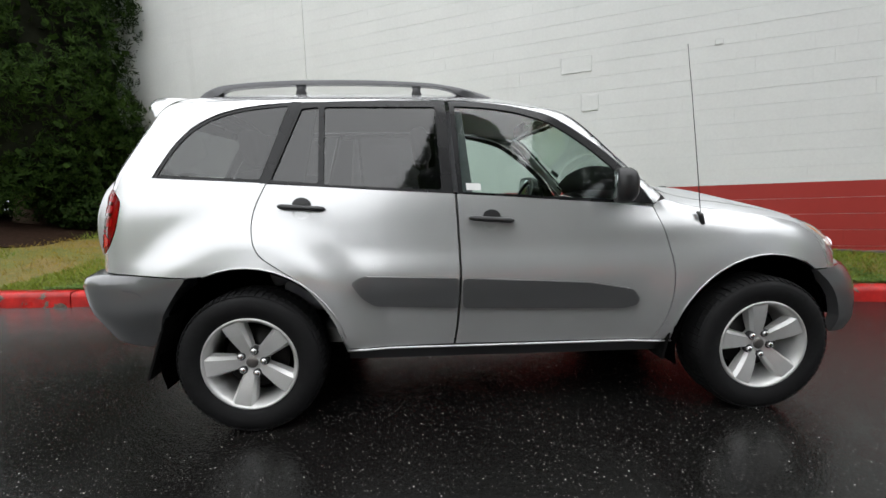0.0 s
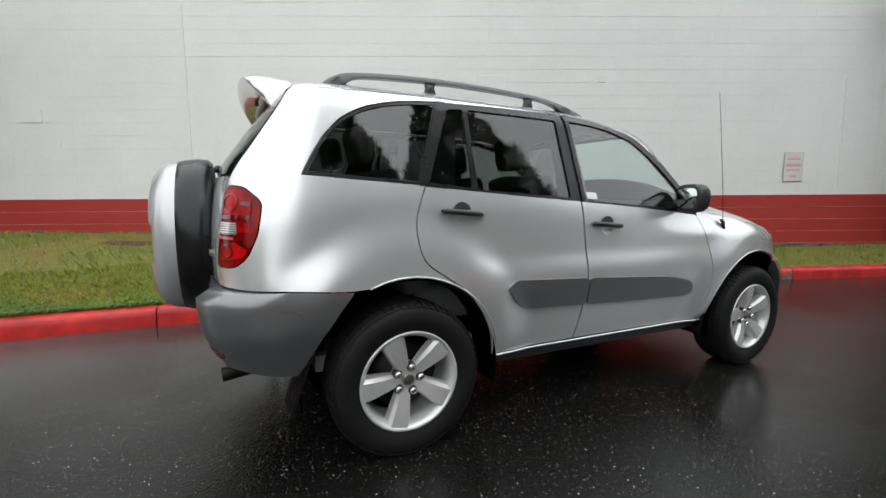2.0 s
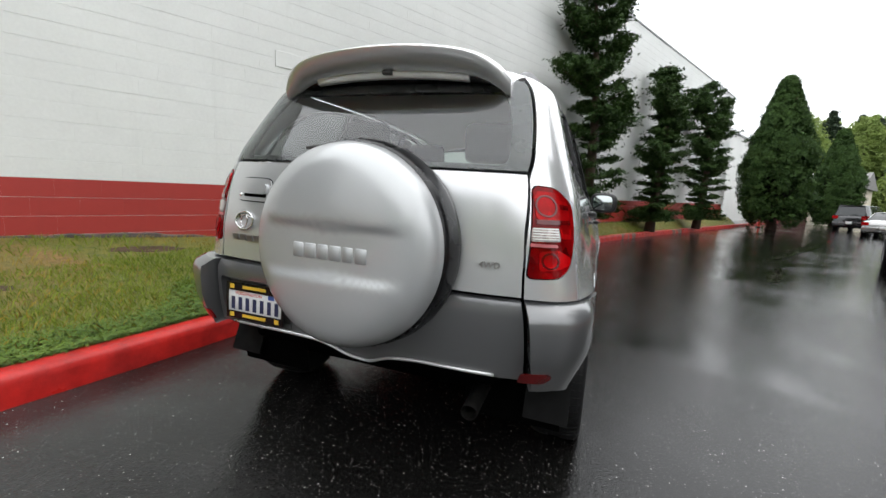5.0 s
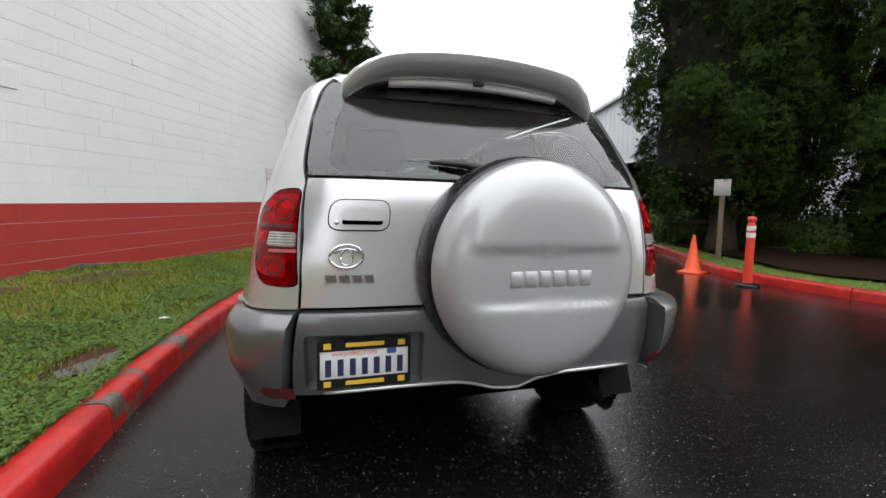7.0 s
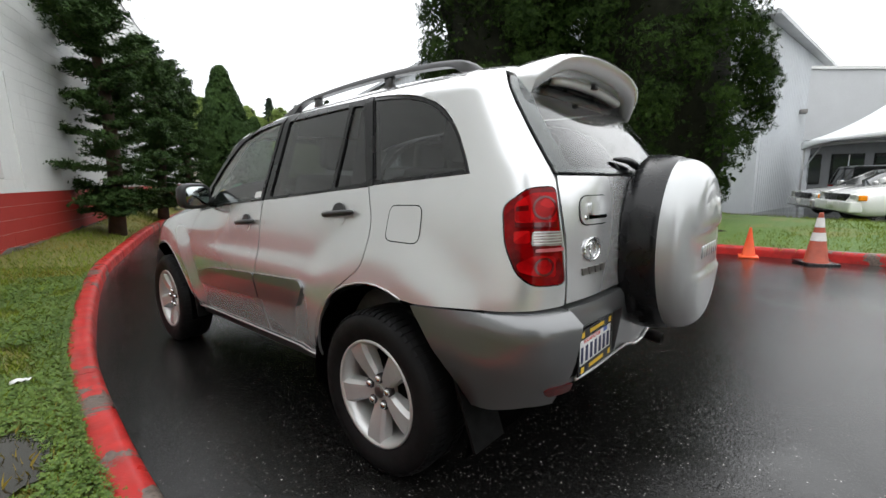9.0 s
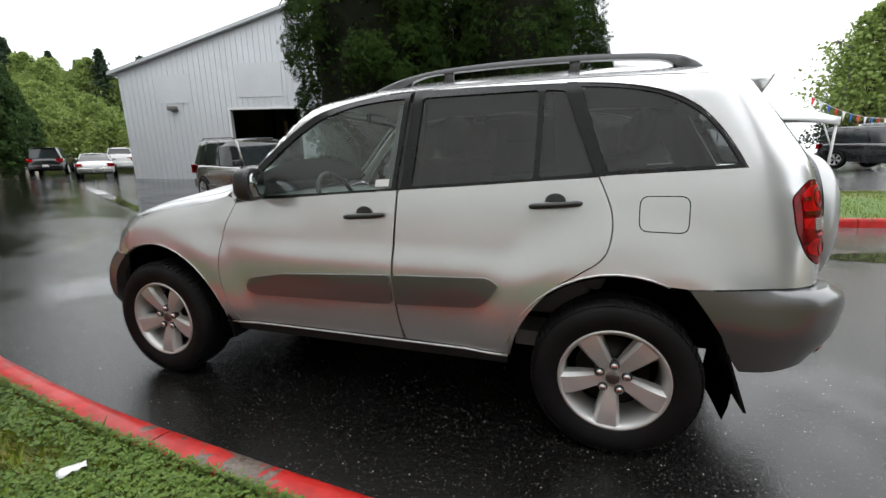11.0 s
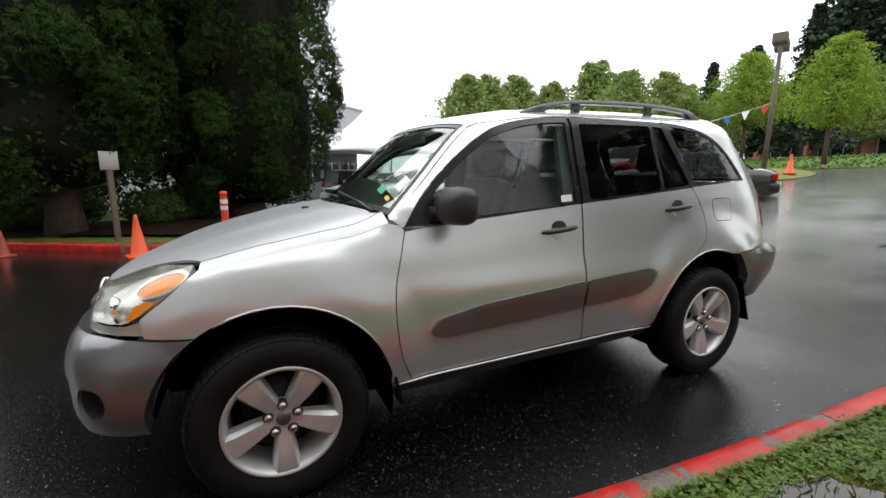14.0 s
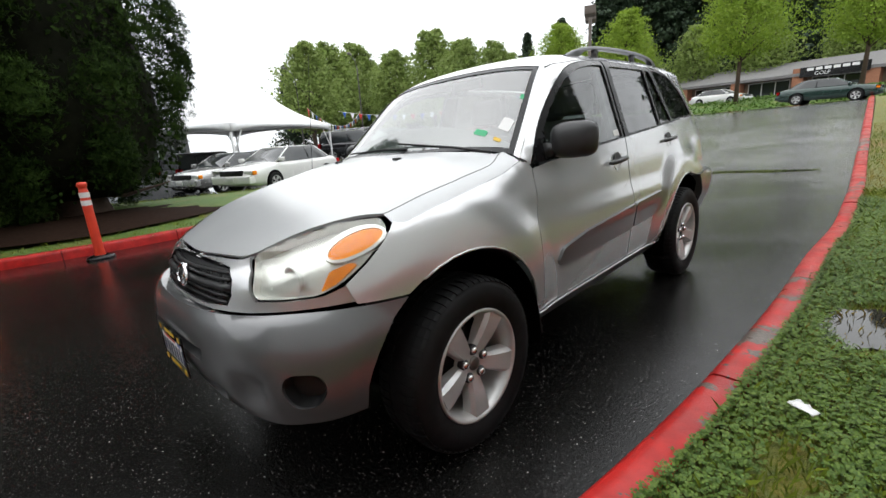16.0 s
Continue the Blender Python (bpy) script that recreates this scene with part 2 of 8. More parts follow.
def lathe(profile, n=40, axis="z", a0=0.0):
    """Turns (radius, height) pairs round an axis."""
    rings = []
    for i in range(n):
        a = 2 * math.pi * i / n + a0
        c, s = math.cos(a), math.sin(a)
        rings.append([{"z": (r * c, r * s, h), "y": (r * c, h, r * s), "x": (h, r * c, r * s)}[axis] for r, h in profile])
    bm = bmesh.new()
    vs = [[bm.verts.new(p) for p in r] for r in rings]
    for i in range(n):
        a, b = vs[i], vs[(i + 1) % n]
        for j in range(len(profile) - 1):
            bm.faces.new((a[j], a[j + 1], b[j + 1], b[j]))
    bmesh.ops.remove_doubles(bm, verts=bm.verts, dist=1e-5)
    return fixed(bm)


def tube(points, radius, n=8, bm=None, flat=1.0):
    """A tube along points; radius a number or one per point."""
    rings = []
    ps = [Vector(p) for p in points]
    for i, p in enumerate(ps):
        d = (ps[min(i + 1, len(ps) - 1)] - ps[max(i - 1, 0)]).normalized()
        u = d.cross(Vector((0, 0, 1)) if abs(d.z) < 0.95 else Vector((1, 0, 0))).normalized()
        w = u.cross(d)
        r = radius[i] if isinstance(radius, (list, tuple)) else radius
        rings.append([p + (u * math.cos(2 * math.pi * k / n) + w * math.sin(2 * math.pi * k / n) * flat) * r for k in range(n)])
    return loft(rings, bm=bm)


def smooth_table(pts):
    """A monotone smooth curve through (x, y) pairs."""
    xs, ys = [p[0] for p in pts], [p[1] for p in pts]
    h = [b - a for a, b in zip(xs, xs[1:])]
    d = [(b - a) / k for a, b, k in zip(ys, ys[1:], h)]
    m = [d[0]] + [0.0 if a * b <= 0 else 2 * a * b / (a + b) for a, b in zip(d, d[1:])] + [d[-1]]

    def f(x):
        if x <= xs[0]:
            return ys[0] + m[0] * (x - xs[0])
        if x >= xs[-1]:
            return ys[-1] + m[-1] * (x - xs[-1])
        i = 0
        while x > xs[i + 1]:
            i += 1
        t = (x - xs[i]) / h[i]
        return ((1 + 2 * t) * (1 - t) ** 2 * ys[i] + t * (1 - t) ** 2 * h[i] * m[i] + t * t * (3 - 2 * t) * ys[i + 1] + t * t * (t - 1) * h[i] * m[i + 1])
    return f


def step(a, b, x):
    t = max(0.0, min(1.0, (x - a) / (b - a)))
    return t * t * (3 - 2 * t)


def dense(poly, gap, closed=True):
    """The outline with points no further apart than gap."""
    out = []
    n = len(poly)
    for i in range(n if closed else n - 1):
        a, b = poly[i], poly[(i + 1) % n]
        k = max(1, math.ceil(math.dist(a, b) / gap))
        out += [(a[0] + (b[0] - a[0]) * j / k, a[1] + (b[1] - a[1]) * j / k) for j in range(k)]
    return out if closed else out + [poly[-1]]


def curve_through(pts, per=4):
    """Catmull-Rom through open points."""
    out = []
    for i in range(len(pts) - 1):
        p0, p1, p2, p3 = pts[max(i - 1, 0)], pts[i], pts[i + 1], pts[min(i + 2, len(pts) - 1)]
        for j in range(per):
            t = j / per
            out.append(tuple(0.5 * (2 * b + (c - a) * t + (2 * a - 5 * b + 4 * c - d) * t * t + (3 * b - a - 3 * c + d) * t ** 3) for a, b, c, d in zip(p0, p1, p2, p3)))
    return out + [tuple(pts[-1])]


def rounded(poly, r, seg=4):
    """Rounds the corners of a closed outline."""
    out, n = [], len(poly)
    for i in range(n):
        p, a, b = Vector(poly[i]), Vector(poly[i - 1]), Vector(poly[(i + 1) % n])
        ra = min(r, (a - p).length * 0.45, (b - p).length * 0.45)
        s, e = p + (a - p).normalized() * ra, p + (b - p).normalized() * ra
        out += [tuple((1 - t) ** 2 * s + 2 * t * (1 - t) * p + t * t * e) for t in (k / seg for k in range(seg + 1))]
    return out


def within(p, poly):
    x, y = p
    hit = False
    for (x0, y0), (x1, y1) in zip(poly, poly[1:] + poly[:1]):
        if (y0 > y) != (y1 > y) and x < (x1 - x0) * (y - y0) / (y1 - y0) + x0:
            hit = not hit
    return hit


def inset(poly, d):
    """Moves a closed outline inwards by d."""
    area = sum(a[0] * b[1] - b[0] * a[1] for a, b in zip(poly, poly[1:] + poly[:1]))
    sg = 1 if area > 0 else -1
    out, n = [], len(poly)
    for i in range(n):
        p, a, b = Vector(poly[i]), Vector(poly[i - 1]), Vector(poly[(i + 1) % n])
        d1, d2 = (p - a), (b - p)
        if d1.length < 1e-9 or d2.length < 1e-9:
            out.append(tuple(p))
            continue
        d1.normalize(), d2.normalize()
        nrm = Vector((-d1.y - d2.y, d1.x + d2.x)) * sg
        if nrm.length < 1e-6:
            out.append(tuple(p))
            continue
        nrm.normalize()
        c = max(0.4, abs(nrm.dot(Vector((-d1.y, d1.x)))))
        out.append(tuple(p + nrm * d / c))
    return out


def triangulate(outline, holes, grid):
    """Points and triangles that fill an outline with holes on a fine grid."""
    from mathutils.geometry import delaunay_2d_cdt
    loops = [dense(outline, grid)] + [dense(h, grid) for h in holes]
    pts, edges = [], []
    for lp in loops:
        k = len(pts)
        pts += [Vector(p) for p in lp]
        edges += [(k + i, k + (i + 1) % len(lp)) for i in range(len(lp))]
    x0, x1 = min(p[0] for p in loops[0]), max(p[0] for p in loops[0])
    y0, y1 = min(p[1] for p in loops[0]), max(p[1] for p in loops[0])
    rim = np.array([tuple(p) for p in pts])
    j, y = 0, y0
    while y <= y1:
        x = x0 + (grid / 2 if j % 2 else 0)
        while x <= x1:
            if within((x, y), loops[0]) and not any(within((x, y), h) for h in loops[1:]) and ((rim - (x, y)) ** 2).sum(1).min() > (grid * 0.45) ** 2:
                pts.append(Vector((x, y)))
            x += grid
        y += grid * 0.87
        j += 1
    vs, _, fs, *_ = delaunay_2d_cdt(pts, edges, [], 0, 1e-6)
    keep = []
    for f in fs:
        c = sum((vs[i] for i in f), Vector((0, 0))) / len(f)
        a_, b_, c_ = (vs[i] for i in f[:3])
        if len(f) == 3 and abs((b_ - a_).cross(c_ - a_)) < 0.004 * max((b_ - a_).length_squared, (c_ - b_).length_squared, (a_ - c_).length_squared):
            continue      # a sliver on a straight edge
        if within(c, loops[0]) and not any(within(c, h) for h in loops[1:]):
            keep.append(tuple(f))
    return [tuple(v) for v in vs], keep


def panel(outline, holes=(), place=None, off=0.0, gap=0.0025, depth=0.012, grid=0.03, flip=False):
    """A sheet with turned-in edges on the surface place(u, v, off)."""
    if gap:
        outline = inset(dense(outline, grid), gap)
        holes = [inset(dense(h, grid), -gap) for h in holes]
    else:
        outline, holes = dense(outline, grid), [dense(h, grid) for h in holes]
    vs, fs = triangulate(outline, holes, grid)
    bm = bmesh.new()
    offv = off if callable(off) else (lambda u, v: off)
    top = [bm.verts.new(place(u, v, offv(u, v))) for u, v in vs]
    count = {}
    for f in fs:
        if flip:
            f = tuple(reversed(f))
        try:
            bm.faces.new([top[i] for i in f])
        except ValueError:
            continue
        for a, b in zip(f, f[1:] + f[:1]):
            count[(a, b)] = 1
    if depth:
        cache = {}
        for a, b in list(count):
            if (b, a) in count:
                continue
            q = []
            for i in (a, b):
                if i not in cache:
                    u, v = vs[i]
                    cache[i] = bm.verts.new(place(u, v, offv(u, v) - depth))
                q.append(cache[i])
            t = [bm.verts.new(top[i].co) for i in (b, a)]
            bm.faces.new((t[0], t[1], q[0], q[1]))
    return bm


def ribbon(place, edge_a, edge_b, across=6, off=0.0, flip=False):
    """An even strip on a surface between two plan lines of equal count."""
    bm = bmesh.new()
    rows = [[bm.verts.new(place(a[0] + (b[0] - a[0]) * t / across, a[1] + (b[1] - a[1]) * t / across, off)) for t in range(across + 1)] for a, b in zip(edge_a, edge_b)]
    for r0, r1 in zip(rows, rows[1:]):
        for i in range(across):
            q = (r0[i], r0[i + 1], r1[i + 1], r1[i])
            bm.faces.new(q[::-1] if flip else q)
    return bm


def along_line(pts, n):
    """n + 1 even stations on an open plan line."""
    total = [0.0]
    for a, b in zip(pts, pts[1:]):
        total.append(total[-1] + math.dist(a, b))
    return [(float(np.interp(total[-1] * i / n, total, [p[0] for p in pts])), float(np.interp(total[-1] * i / n, total, [p[1] for p in pts]))) for i in range(n + 1)]

# ---- the parked SUV: its outer surface ----
XR0, XF0 = -1.5, 1.0          # where the plan starts to round off at the rear and the front
width_at = smooth_table([(0.28, 0.775), (0.36, 0.790), (0.45, 0.811), (0.55, 0.828), (0.63, 0.838), (0.72, 0.841), (0.78, 0.836), (0.85, 0.824), (0.95, 0.810), (1.03, 0.799), (1.09, 0.787), (1.13, 0.775), (1.30, 0.719), (1.55, 0.636), (1.70, 0.587)])
rear_at = smooth_table([(0.3, -1.90), (0.5, -1.95), (0.75, -1.985), (0.9, -1.992), (1.1, -1.978), (1.2, -1.957), (1.35, -1.865), (1.55, -1.718), (1.68, -1.65)])
front_at = smooth_table([(0.3, 1.93), (0.45, 1.99), (0.6, 1.985), (0.70, 1.955), (0.78, 1.94), (0.86, 1.915), (0.953, 1.86), (1.05, 1.80), (1.2, 1.70)])
rear_round = smooth_table([(0.3, 4.5), (0.8, 5.2), (1.2, 4.4), (1.7, 4.4)])
front_round = smooth_table([(0.3, 4.2), (0.55, 3.8), (0.72, 3.0), (1.2, 3.0)])
top_at = smooth_table([(-1.9, 1.61), (-1.75, 1.632), (-1.6, 1.647), (-1.3, 1.662), (-1.0, 1.668), (-0.5, 1.662), (-0.1, 1.643), (0.1, 1.612), (0.2, 1.585), (0.26, 1.560), (0.322, 1.524), (0.4, 1.462), (0.55, 1.326), (0.70, 1.192), (0.76, 1.142), (0.82, 1.122), (0.9, 1.110), (1.0, 1.098), (1.2, 1.066), (1.4, 1.022), (1.6, 0.965), (1.75, 0.908), (1.85, 0.866), (1.93, 0.81), (2.0, 0.74)])
crown_at = smooth_table([(-2, 0.15), (0.1, 0.15), (0.33, 0.10), (0.72, 0.10), (0.9, 0.14), (2, 0.14)])
crown_round = smooth_table([(-2, 2.5), (0.5, 2.5), (0.72, 2.6), (0.9, 3.4), (2, 3.4)])


def flare(x, z):
    """How far the wheel arches swell out."""
    b = 0.0
    for xw in (-1.245, 1.245):
        r = math.hypot(x - xw, (z - 0.335) * 0.92)
        b += 0.027 * (1 - step(0.49, 0.68, r))
    b += 0.010 * step(0.60, 0.70, z) * (1 - step(0.74, 0.86, z)) * step(-1.0, -0.6, x) * (1 - step(0.3, 0.8, x))
    return b * step(0.30, 0.42, z)


def half_width(z, x):
    return width_at(z) - 0.035 * step(0.1, 0.8, x) * step(0.90, 1.05, z)


def crown(x, y, z):
    c = crown_at(x)
    bulge = 0.20 * step(0.0, 0.45, x) * (1 - step(1.0, 1.3, x))
    zt = top_at(x + bulge * (min(abs(y), 0.72) ** 2 - 0.5))
    v = (z - zt + c) / c
    if v <= 0:
        return 1.0
    if v >= 1:
        return 0.0
    m = crown_round(x)
    return (1 - v ** m) ** (1 / m)


def skin_point(s, z):
    """The body side at run s and height z: s is x along the sides and bends round the ends."""
    if XR0 <= s <= XF0:
        w = half_width(z, s)
        x, y, nx, ny = s, w, 0.0, 1.0
    else:
        rear = s < XR0
        psi = (XR0 - s) / 0.8 if rear else (s - XF0) / 0.8
        c, sn = math.cos(psi), math.sin(psi)
        n = rear_round(z) if rear else front_round(z)
        run = max(0.05, XR0 - rear_at(z)) if rear else max(0.05, front_at(z) - XF0)
        w = half_width(z, XR0 if rear else XF0)
        r = ((abs(c) / w) ** n + (abs(sn) / run) ** n) ** (-1 / n)
        x, y = (XR0 - r * sn, r * c) if rear else (XF0 + r * sn, r * c)
        nx, ny = (-sn, c) if rear else (sn, c)
    b = flare(x, z)
    return Vector((x + nx * b, (y + ny * b) * crown(x, y, z), z))


def skin(s, z, off=0.0):
    p = skin_point(s, z)
    if off:
        e = 0.004
        n = (skin_point(s + e, z) - skin_point(s - e, z)).cross(skin_point(s, z + e) - skin_point(s, z - e))
        if n.length > 1e-12:
            n.normalize()
            if n.dot(Vector((0.0 if abs(p.y) > 0.3 else p.x, p.y, 0))) < 0:
                n.negate()
            p = p + n * off
    return p


def inside(x, y, z):
    """Whether the place is within the body's skin."""
    w = half_width(z, x)
    if x < XR0:
        u = (XR0 - x) / (XR0 - rear_at(z))
        w = 0 if u >= 1 else w * (1 - u ** rear_round(z)) ** (1 / rear_round(z))
    elif x > XF0:
        u = (x - XF0) / max(0.05, front_at(z) - XF0)
        w = 0 if u >= 1 else w * (1 - u ** front_round(z)) ** (1 / front_round(z))
    return abs(y) < w * crown(x, y, z) - 1e-9


def cap_height(x, y):
    a, b = 0.6, 1.75
    for _ in range(26):
        c = (a + b) / 2
        if inside(x, y, c):
            a = c
        else:
            b = c
    return a


def cap(x, y, off=0.0):
    """The body's top at x, y: roof, windscreen and bonnet."""
    p = Vector((x, y, cap_height(x, y)))
    if off:
        e = 0.006
        n = Vector((cap_height(x - e, y) - cap_height(x + e, y), cap_height(x, y - e) - cap_height(x, y + e), 2 * e)).normalized()
        p = p + n * off
    return p


def rear_run(y, z):
    """The run s of the place on the rear face at y from the middle."""
    w, n = half_width(z, XR0), rear_round(z)
    return XR0 - 0.8 * math.atan2((1 - (y / w) ** n) ** (1 / n) * (XR0 - rear_at(z)), y)


def front_run(x, z):
    """The run s of the place on the front corner at x."""
    a, b = XF0, XF0 + 0.62
    for _ in range(30):
        c = (a + b) / 2
        a, b = (c, b) if skin_point(c, z).x < x else (a, c)
    return a


def seam(z, away=0.0):
    """The upright joint beside the tailgate."""
    return rear_run(0.632 + (1.16 - z) * 0.05 + away, z)


def mirrored(f, side):
    return (lambda u, v, o=0.0: Vector((1, side, 1)) * f(u, v, o)) if side > 0 else (lambda u, v, o=0.0: Vector((f(u, v, o).x, -f(u, v, o).y, f(u, v, o).z)))


def arc(cx, cz, r, a0, a1, n=14):
    return [(cx + r * math.cos(radians(a0 + (a1 - a0) * i / n)), cz + r * math.sin(radians(a0 + (a1 - a0) * i / n))) for i in range(n + 1)]


CAR = SLOPE.copy()
RAIL = grained("grey_rail_paint", (0.10, 0.10, 0.105), 0.35, 0.4, vary=0.1)
suv = thing("silver_suv", "wet silver compact SUV with grey bumpers, parked beside the red kerb", "car", CAR)

# outlines on the body's side, in run and height
front_cut = curve_through([(0.698, 1.028), (0.742, 0.90), (0.775, 0.75), (0.772, 0.60), (0.748, 0.48), (0.700, 0.368)])
mid_cut = curve_through([(-0.264, 1.108), (-0.252, 0.85), (-0.252, 0.69), (-0.262, 0.52), (-0.282, 0.378)])
rear_cut = curve_through([(-1.144, 1.168), (-1.196, 1.045), (-1.203, 0.94), (-1.174, 0.85), (-1.09, 0.785), (-0.985, 0.712), (-0.90, 0.615), (-0.838, 0.50), (-0.806, 0.376)])
rear_arch = arc(-1.245, 0.335, 0.457, 5, 121)
front_arch = [(front_run(x, z) if x > XF0 else x, z) for x, z in arc(1.245, 0.335, 0.457, 175, 54)]
belt_f, belt_r = [(0.40, 1.060), (0.10, 1.083)], [(-0.60, 1.130), (-0.90, 1.152)]
frame_f = curve_through([(-0.292, 1.560), (-0.14, 1.552), (0.0, 1.534), (0.11, 1.510), (0.24, 1.462), (0.43, 1.334), (0.59, 1.190), (0.700, 1.042)])
frame_r = [(-1.144, 1.172), (-1.034, 1.475), (-1.000, 1.553), (-0.60, 1.562), (-0.302, 1.562)]
bonnet_side = curve_through([(1.453, 0.958), (1.30, 1.000), (1.10, 1.033), (0.90, 1.062), (0.765, 1.100)])
lamp_cut = rounded([(1.466, 0.953), (1.562, 0.943), (1.671, 0.907), (1.740, 0.882), (1.800, 0.862), (1.829, 0.825), (1.857, 0.768), (1.845, 0.739), (1.746, 0.741), (1.671, 0.747), (1.614, 0.777), (1.549, 0.834), (1.475, 0.917)], 0.022, 3)
tail_cut = rounded([(seam(1.158, 0.004), 1.158), (-1.872, 1.153), (-1.797, 1.097), (-1.808, 0.980), (-1.842, 0.892), (-1.890, 0.853), (seam(0.850, 0.004), 0.850)], 0.025, 3)
quarter_glass = curve_through([(-1.664, 1.204), (-1.636, 1.262), (-1.586, 1.342), (-1.530, 1.402), (-1.465, 1.453), (-1.39, 1.492), (-1.30, 1.520), (-1.18, 1.541), (-1.035, 1.554)]) + [(-1.165, 1.174)]
moulding_f = rounded([(-0.244, 0.572), (0.54, 0.546), (0.600, 0.560), (0.615, 0.590), (0.578, 0.640), (0.36, 0.681), (-0.244, 0.717)], 0.02)
moulding_r = rounded([(-0.262, 0.573), (-0.66, 0.594), (-0.715, 0.635), (-0.765, 0.708), (-0.71, 0.737), (-0.262, 0.718)], 0.02)


def yedge(x):
    """Half width of the roof skin and the windscreen."""
    return 0.578 if x < 0.30 else 0.578 + (0.712 - 0.578) * min(1, (x - 0.30) / 0.455)


def yside(x):
    """Where the side frame ends below the roof skin."""
    return yedge(x) + 0.026


roof_line = [(x, cap_height(x, yside(x))) for x in [0.752, 0.68, 0.6, 0.52, 0.44, 0.37, 0.31, 0.25, 0.18, 0.1, 0.0, -0.12, -0.3, -0.5, -0.75, -1.0, -1.25, -1.45]]
rear_edge = curve_through([(-1.60, 1.602), (-1.72, 1.565), (-1.80, 1.45), (-1.88, 1.32), (-1.955, 1.19), (seam(1.158), 1.158)])

for side, hand in ((1, "left"), (-1, "right")):
    at = mirrored(skin, side)
    flip = side > 0
    # wing
    wing = front_cut + [(0.80, 0.366)] + front_arch[1:] + [(1.584, 0.709), (1.608, 0.774), (1.547, 0.833), (1.472, 0.917), (1.452, 0.938)] + [(s, z - 0.035) for s, z in bonnet_side[1:]] + [(0.715, 1.055)]
    fw = part("front_wing", panel(wing, place=at, flip=flip), SILVER, suv)
    lo_ = [skin(s, z - 0.036) for s, z in bonnet_side[1:]]
    up_ = [skin(s, z) for s, z in bonnet_side]
    edge_up = along_line([(p.x, side * p.y) for p in up_], 48)
    edge_lo = along_line([(skin(1.452, 0.938).x, side * skin(1.452, 0.938).y)] + [(p.x, side * p.y) for p in lo_], 48)
    part("wing_top", ribbon(cap, edge_up, edge_lo, 5, 0.0005, side > 0), BEADED, fw)
    # doors
    door = [(-0.264, 1.108), *reversed(belt_f), *front_cut, (0.30, 0.372), *reversed(mid_cut[1:])]
    fdoor = part("front_door", panel(door, place=at, flip=flip), SILVER, suv, "silver door with a grey side moulding")
    door2 = [(-0.270, 1.109), *[(x - 0.006, z) for x, z in mid_cut[1:]], (-0.55, 0.377), *reversed(rear_cut), *reversed(belt_r)]
    rdoor = part("rear_door", panel(door2, place=at, flip=flip), SILVER, suv, "silver door with a grey side moulding")
    # side frame with pillars, and the quarter panel
    frame_out = rear_cut[::-1] + frame_r[1:] + frame_f + [(0.712, 1.045)] + roof_line + rear_edge[:-1] + [(seam(1.150), 1.150)]
    frame_out += [(seam(0.95), 0.95), (seam(0.850), 0.850), (seam(0.780), 0.780), (-1.85, 0.775), (-1.65, 0.764), (-1.492, 0.752)] + rear_arch[::-1][1:]
    part("body_side", panel(frame_out, [quarter_glass, inset(tail_cut, 0.001)], place=at, flip=flip), SILVER, suv)
    # rear quarter window
    qo = part("quarter_window", panel(quarter_glass, [inset(dense(quarter_glass, 0.03), 0.016)], place=at, off=-0.003, flip=flip), TRIM, suv)
    part("pane", panel(inset(dense(quarter_glass, 0.03), 0.014), place=at, off=-0.007, depth=0, flip=flip), DARKGLASS, qo)
    # window frames and glass of the doors
    fglass = curve_through([(-0.256, 1.526), (-0.14, 1.520), (0.0, 1.502), (0.10, 1.476), (0.22, 1.430), (0.395, 1.312), (0.535, 1.190)]) + [(0.560, 1.066), (0.10, 1.094), (-0.232, 1.116)]
    fframe = [(-0.258, 1.104)] + [(-0.288, 1.558)] + frame_f[1:] + [(0.40, 1.054), (0.10, 1.078)]
    ff = part("window_frame", panel(fframe, [fglass], place=at, off=0.001, flip=flip), TRIM, fdoor, "black window frame")
    part("pane", panel(inset(dense(fglass, 0.03), -0.004), place=at, off=-0.008, depth=0, flip=flip), GLASS, fdoor)
    rglass = rounded([(-0.880, 1.161), (-0.882, 1.528), (-0.355, 1.524), (-0.335, 1.128)], 0.015)
    rfix = rounded([(-1.120, 1.186), (-0.990, 1.520), (-0.912, 1.528), (-0.910, 1.167)], 0.012)
    rframe = [(-0.276, 1.105), (-0.60, 1.126), (-0.90, 1.148), (-1.140, 1.168)] + frame_r[1:] + [(-0.302, 1.552)]
    part("window_frame", panel(rframe, [rglass, rfix], place=at, off=0.001, flip=flip), TRIM, rdoor, "black window frame")
    for g in (rglass, rfix):
        part("pane", panel(inset(dense(g, 0.03), -0.004), place=at, off=-0.008, depth=0, flip=flip), DARKGLASS, rdoor)
    part("pillar_cover", panel([(-1.172, 1.170), (-1.040, 1.556), (-0.996, 1.557), (-1.130, 1.168)], place=at, off=0.0022, depth=0.006, gap=0, flip=flip), TRIM, suv, "black pillar cover")
    # mouldings and black sill
    part("moulding", panel(moulding_f, place=at, off=0.015, depth=0.02, gap=0, flip=flip), GREYPAINT, fdoor, "grey side moulding")
    part("moulding", panel(moulding_r, place=at, off=0.015, depth=0.02, gap=0, flip=flip), GREYPAINT, rdoor, "grey side moulding")
    part("sill", panel([(-0.80, 0.376), (0.80, 0.366), (0.80, 0.295), (-0.80, 0.305)], place=at, off=-0.012, depth=0.05, flip=flip), BLACK, suv)
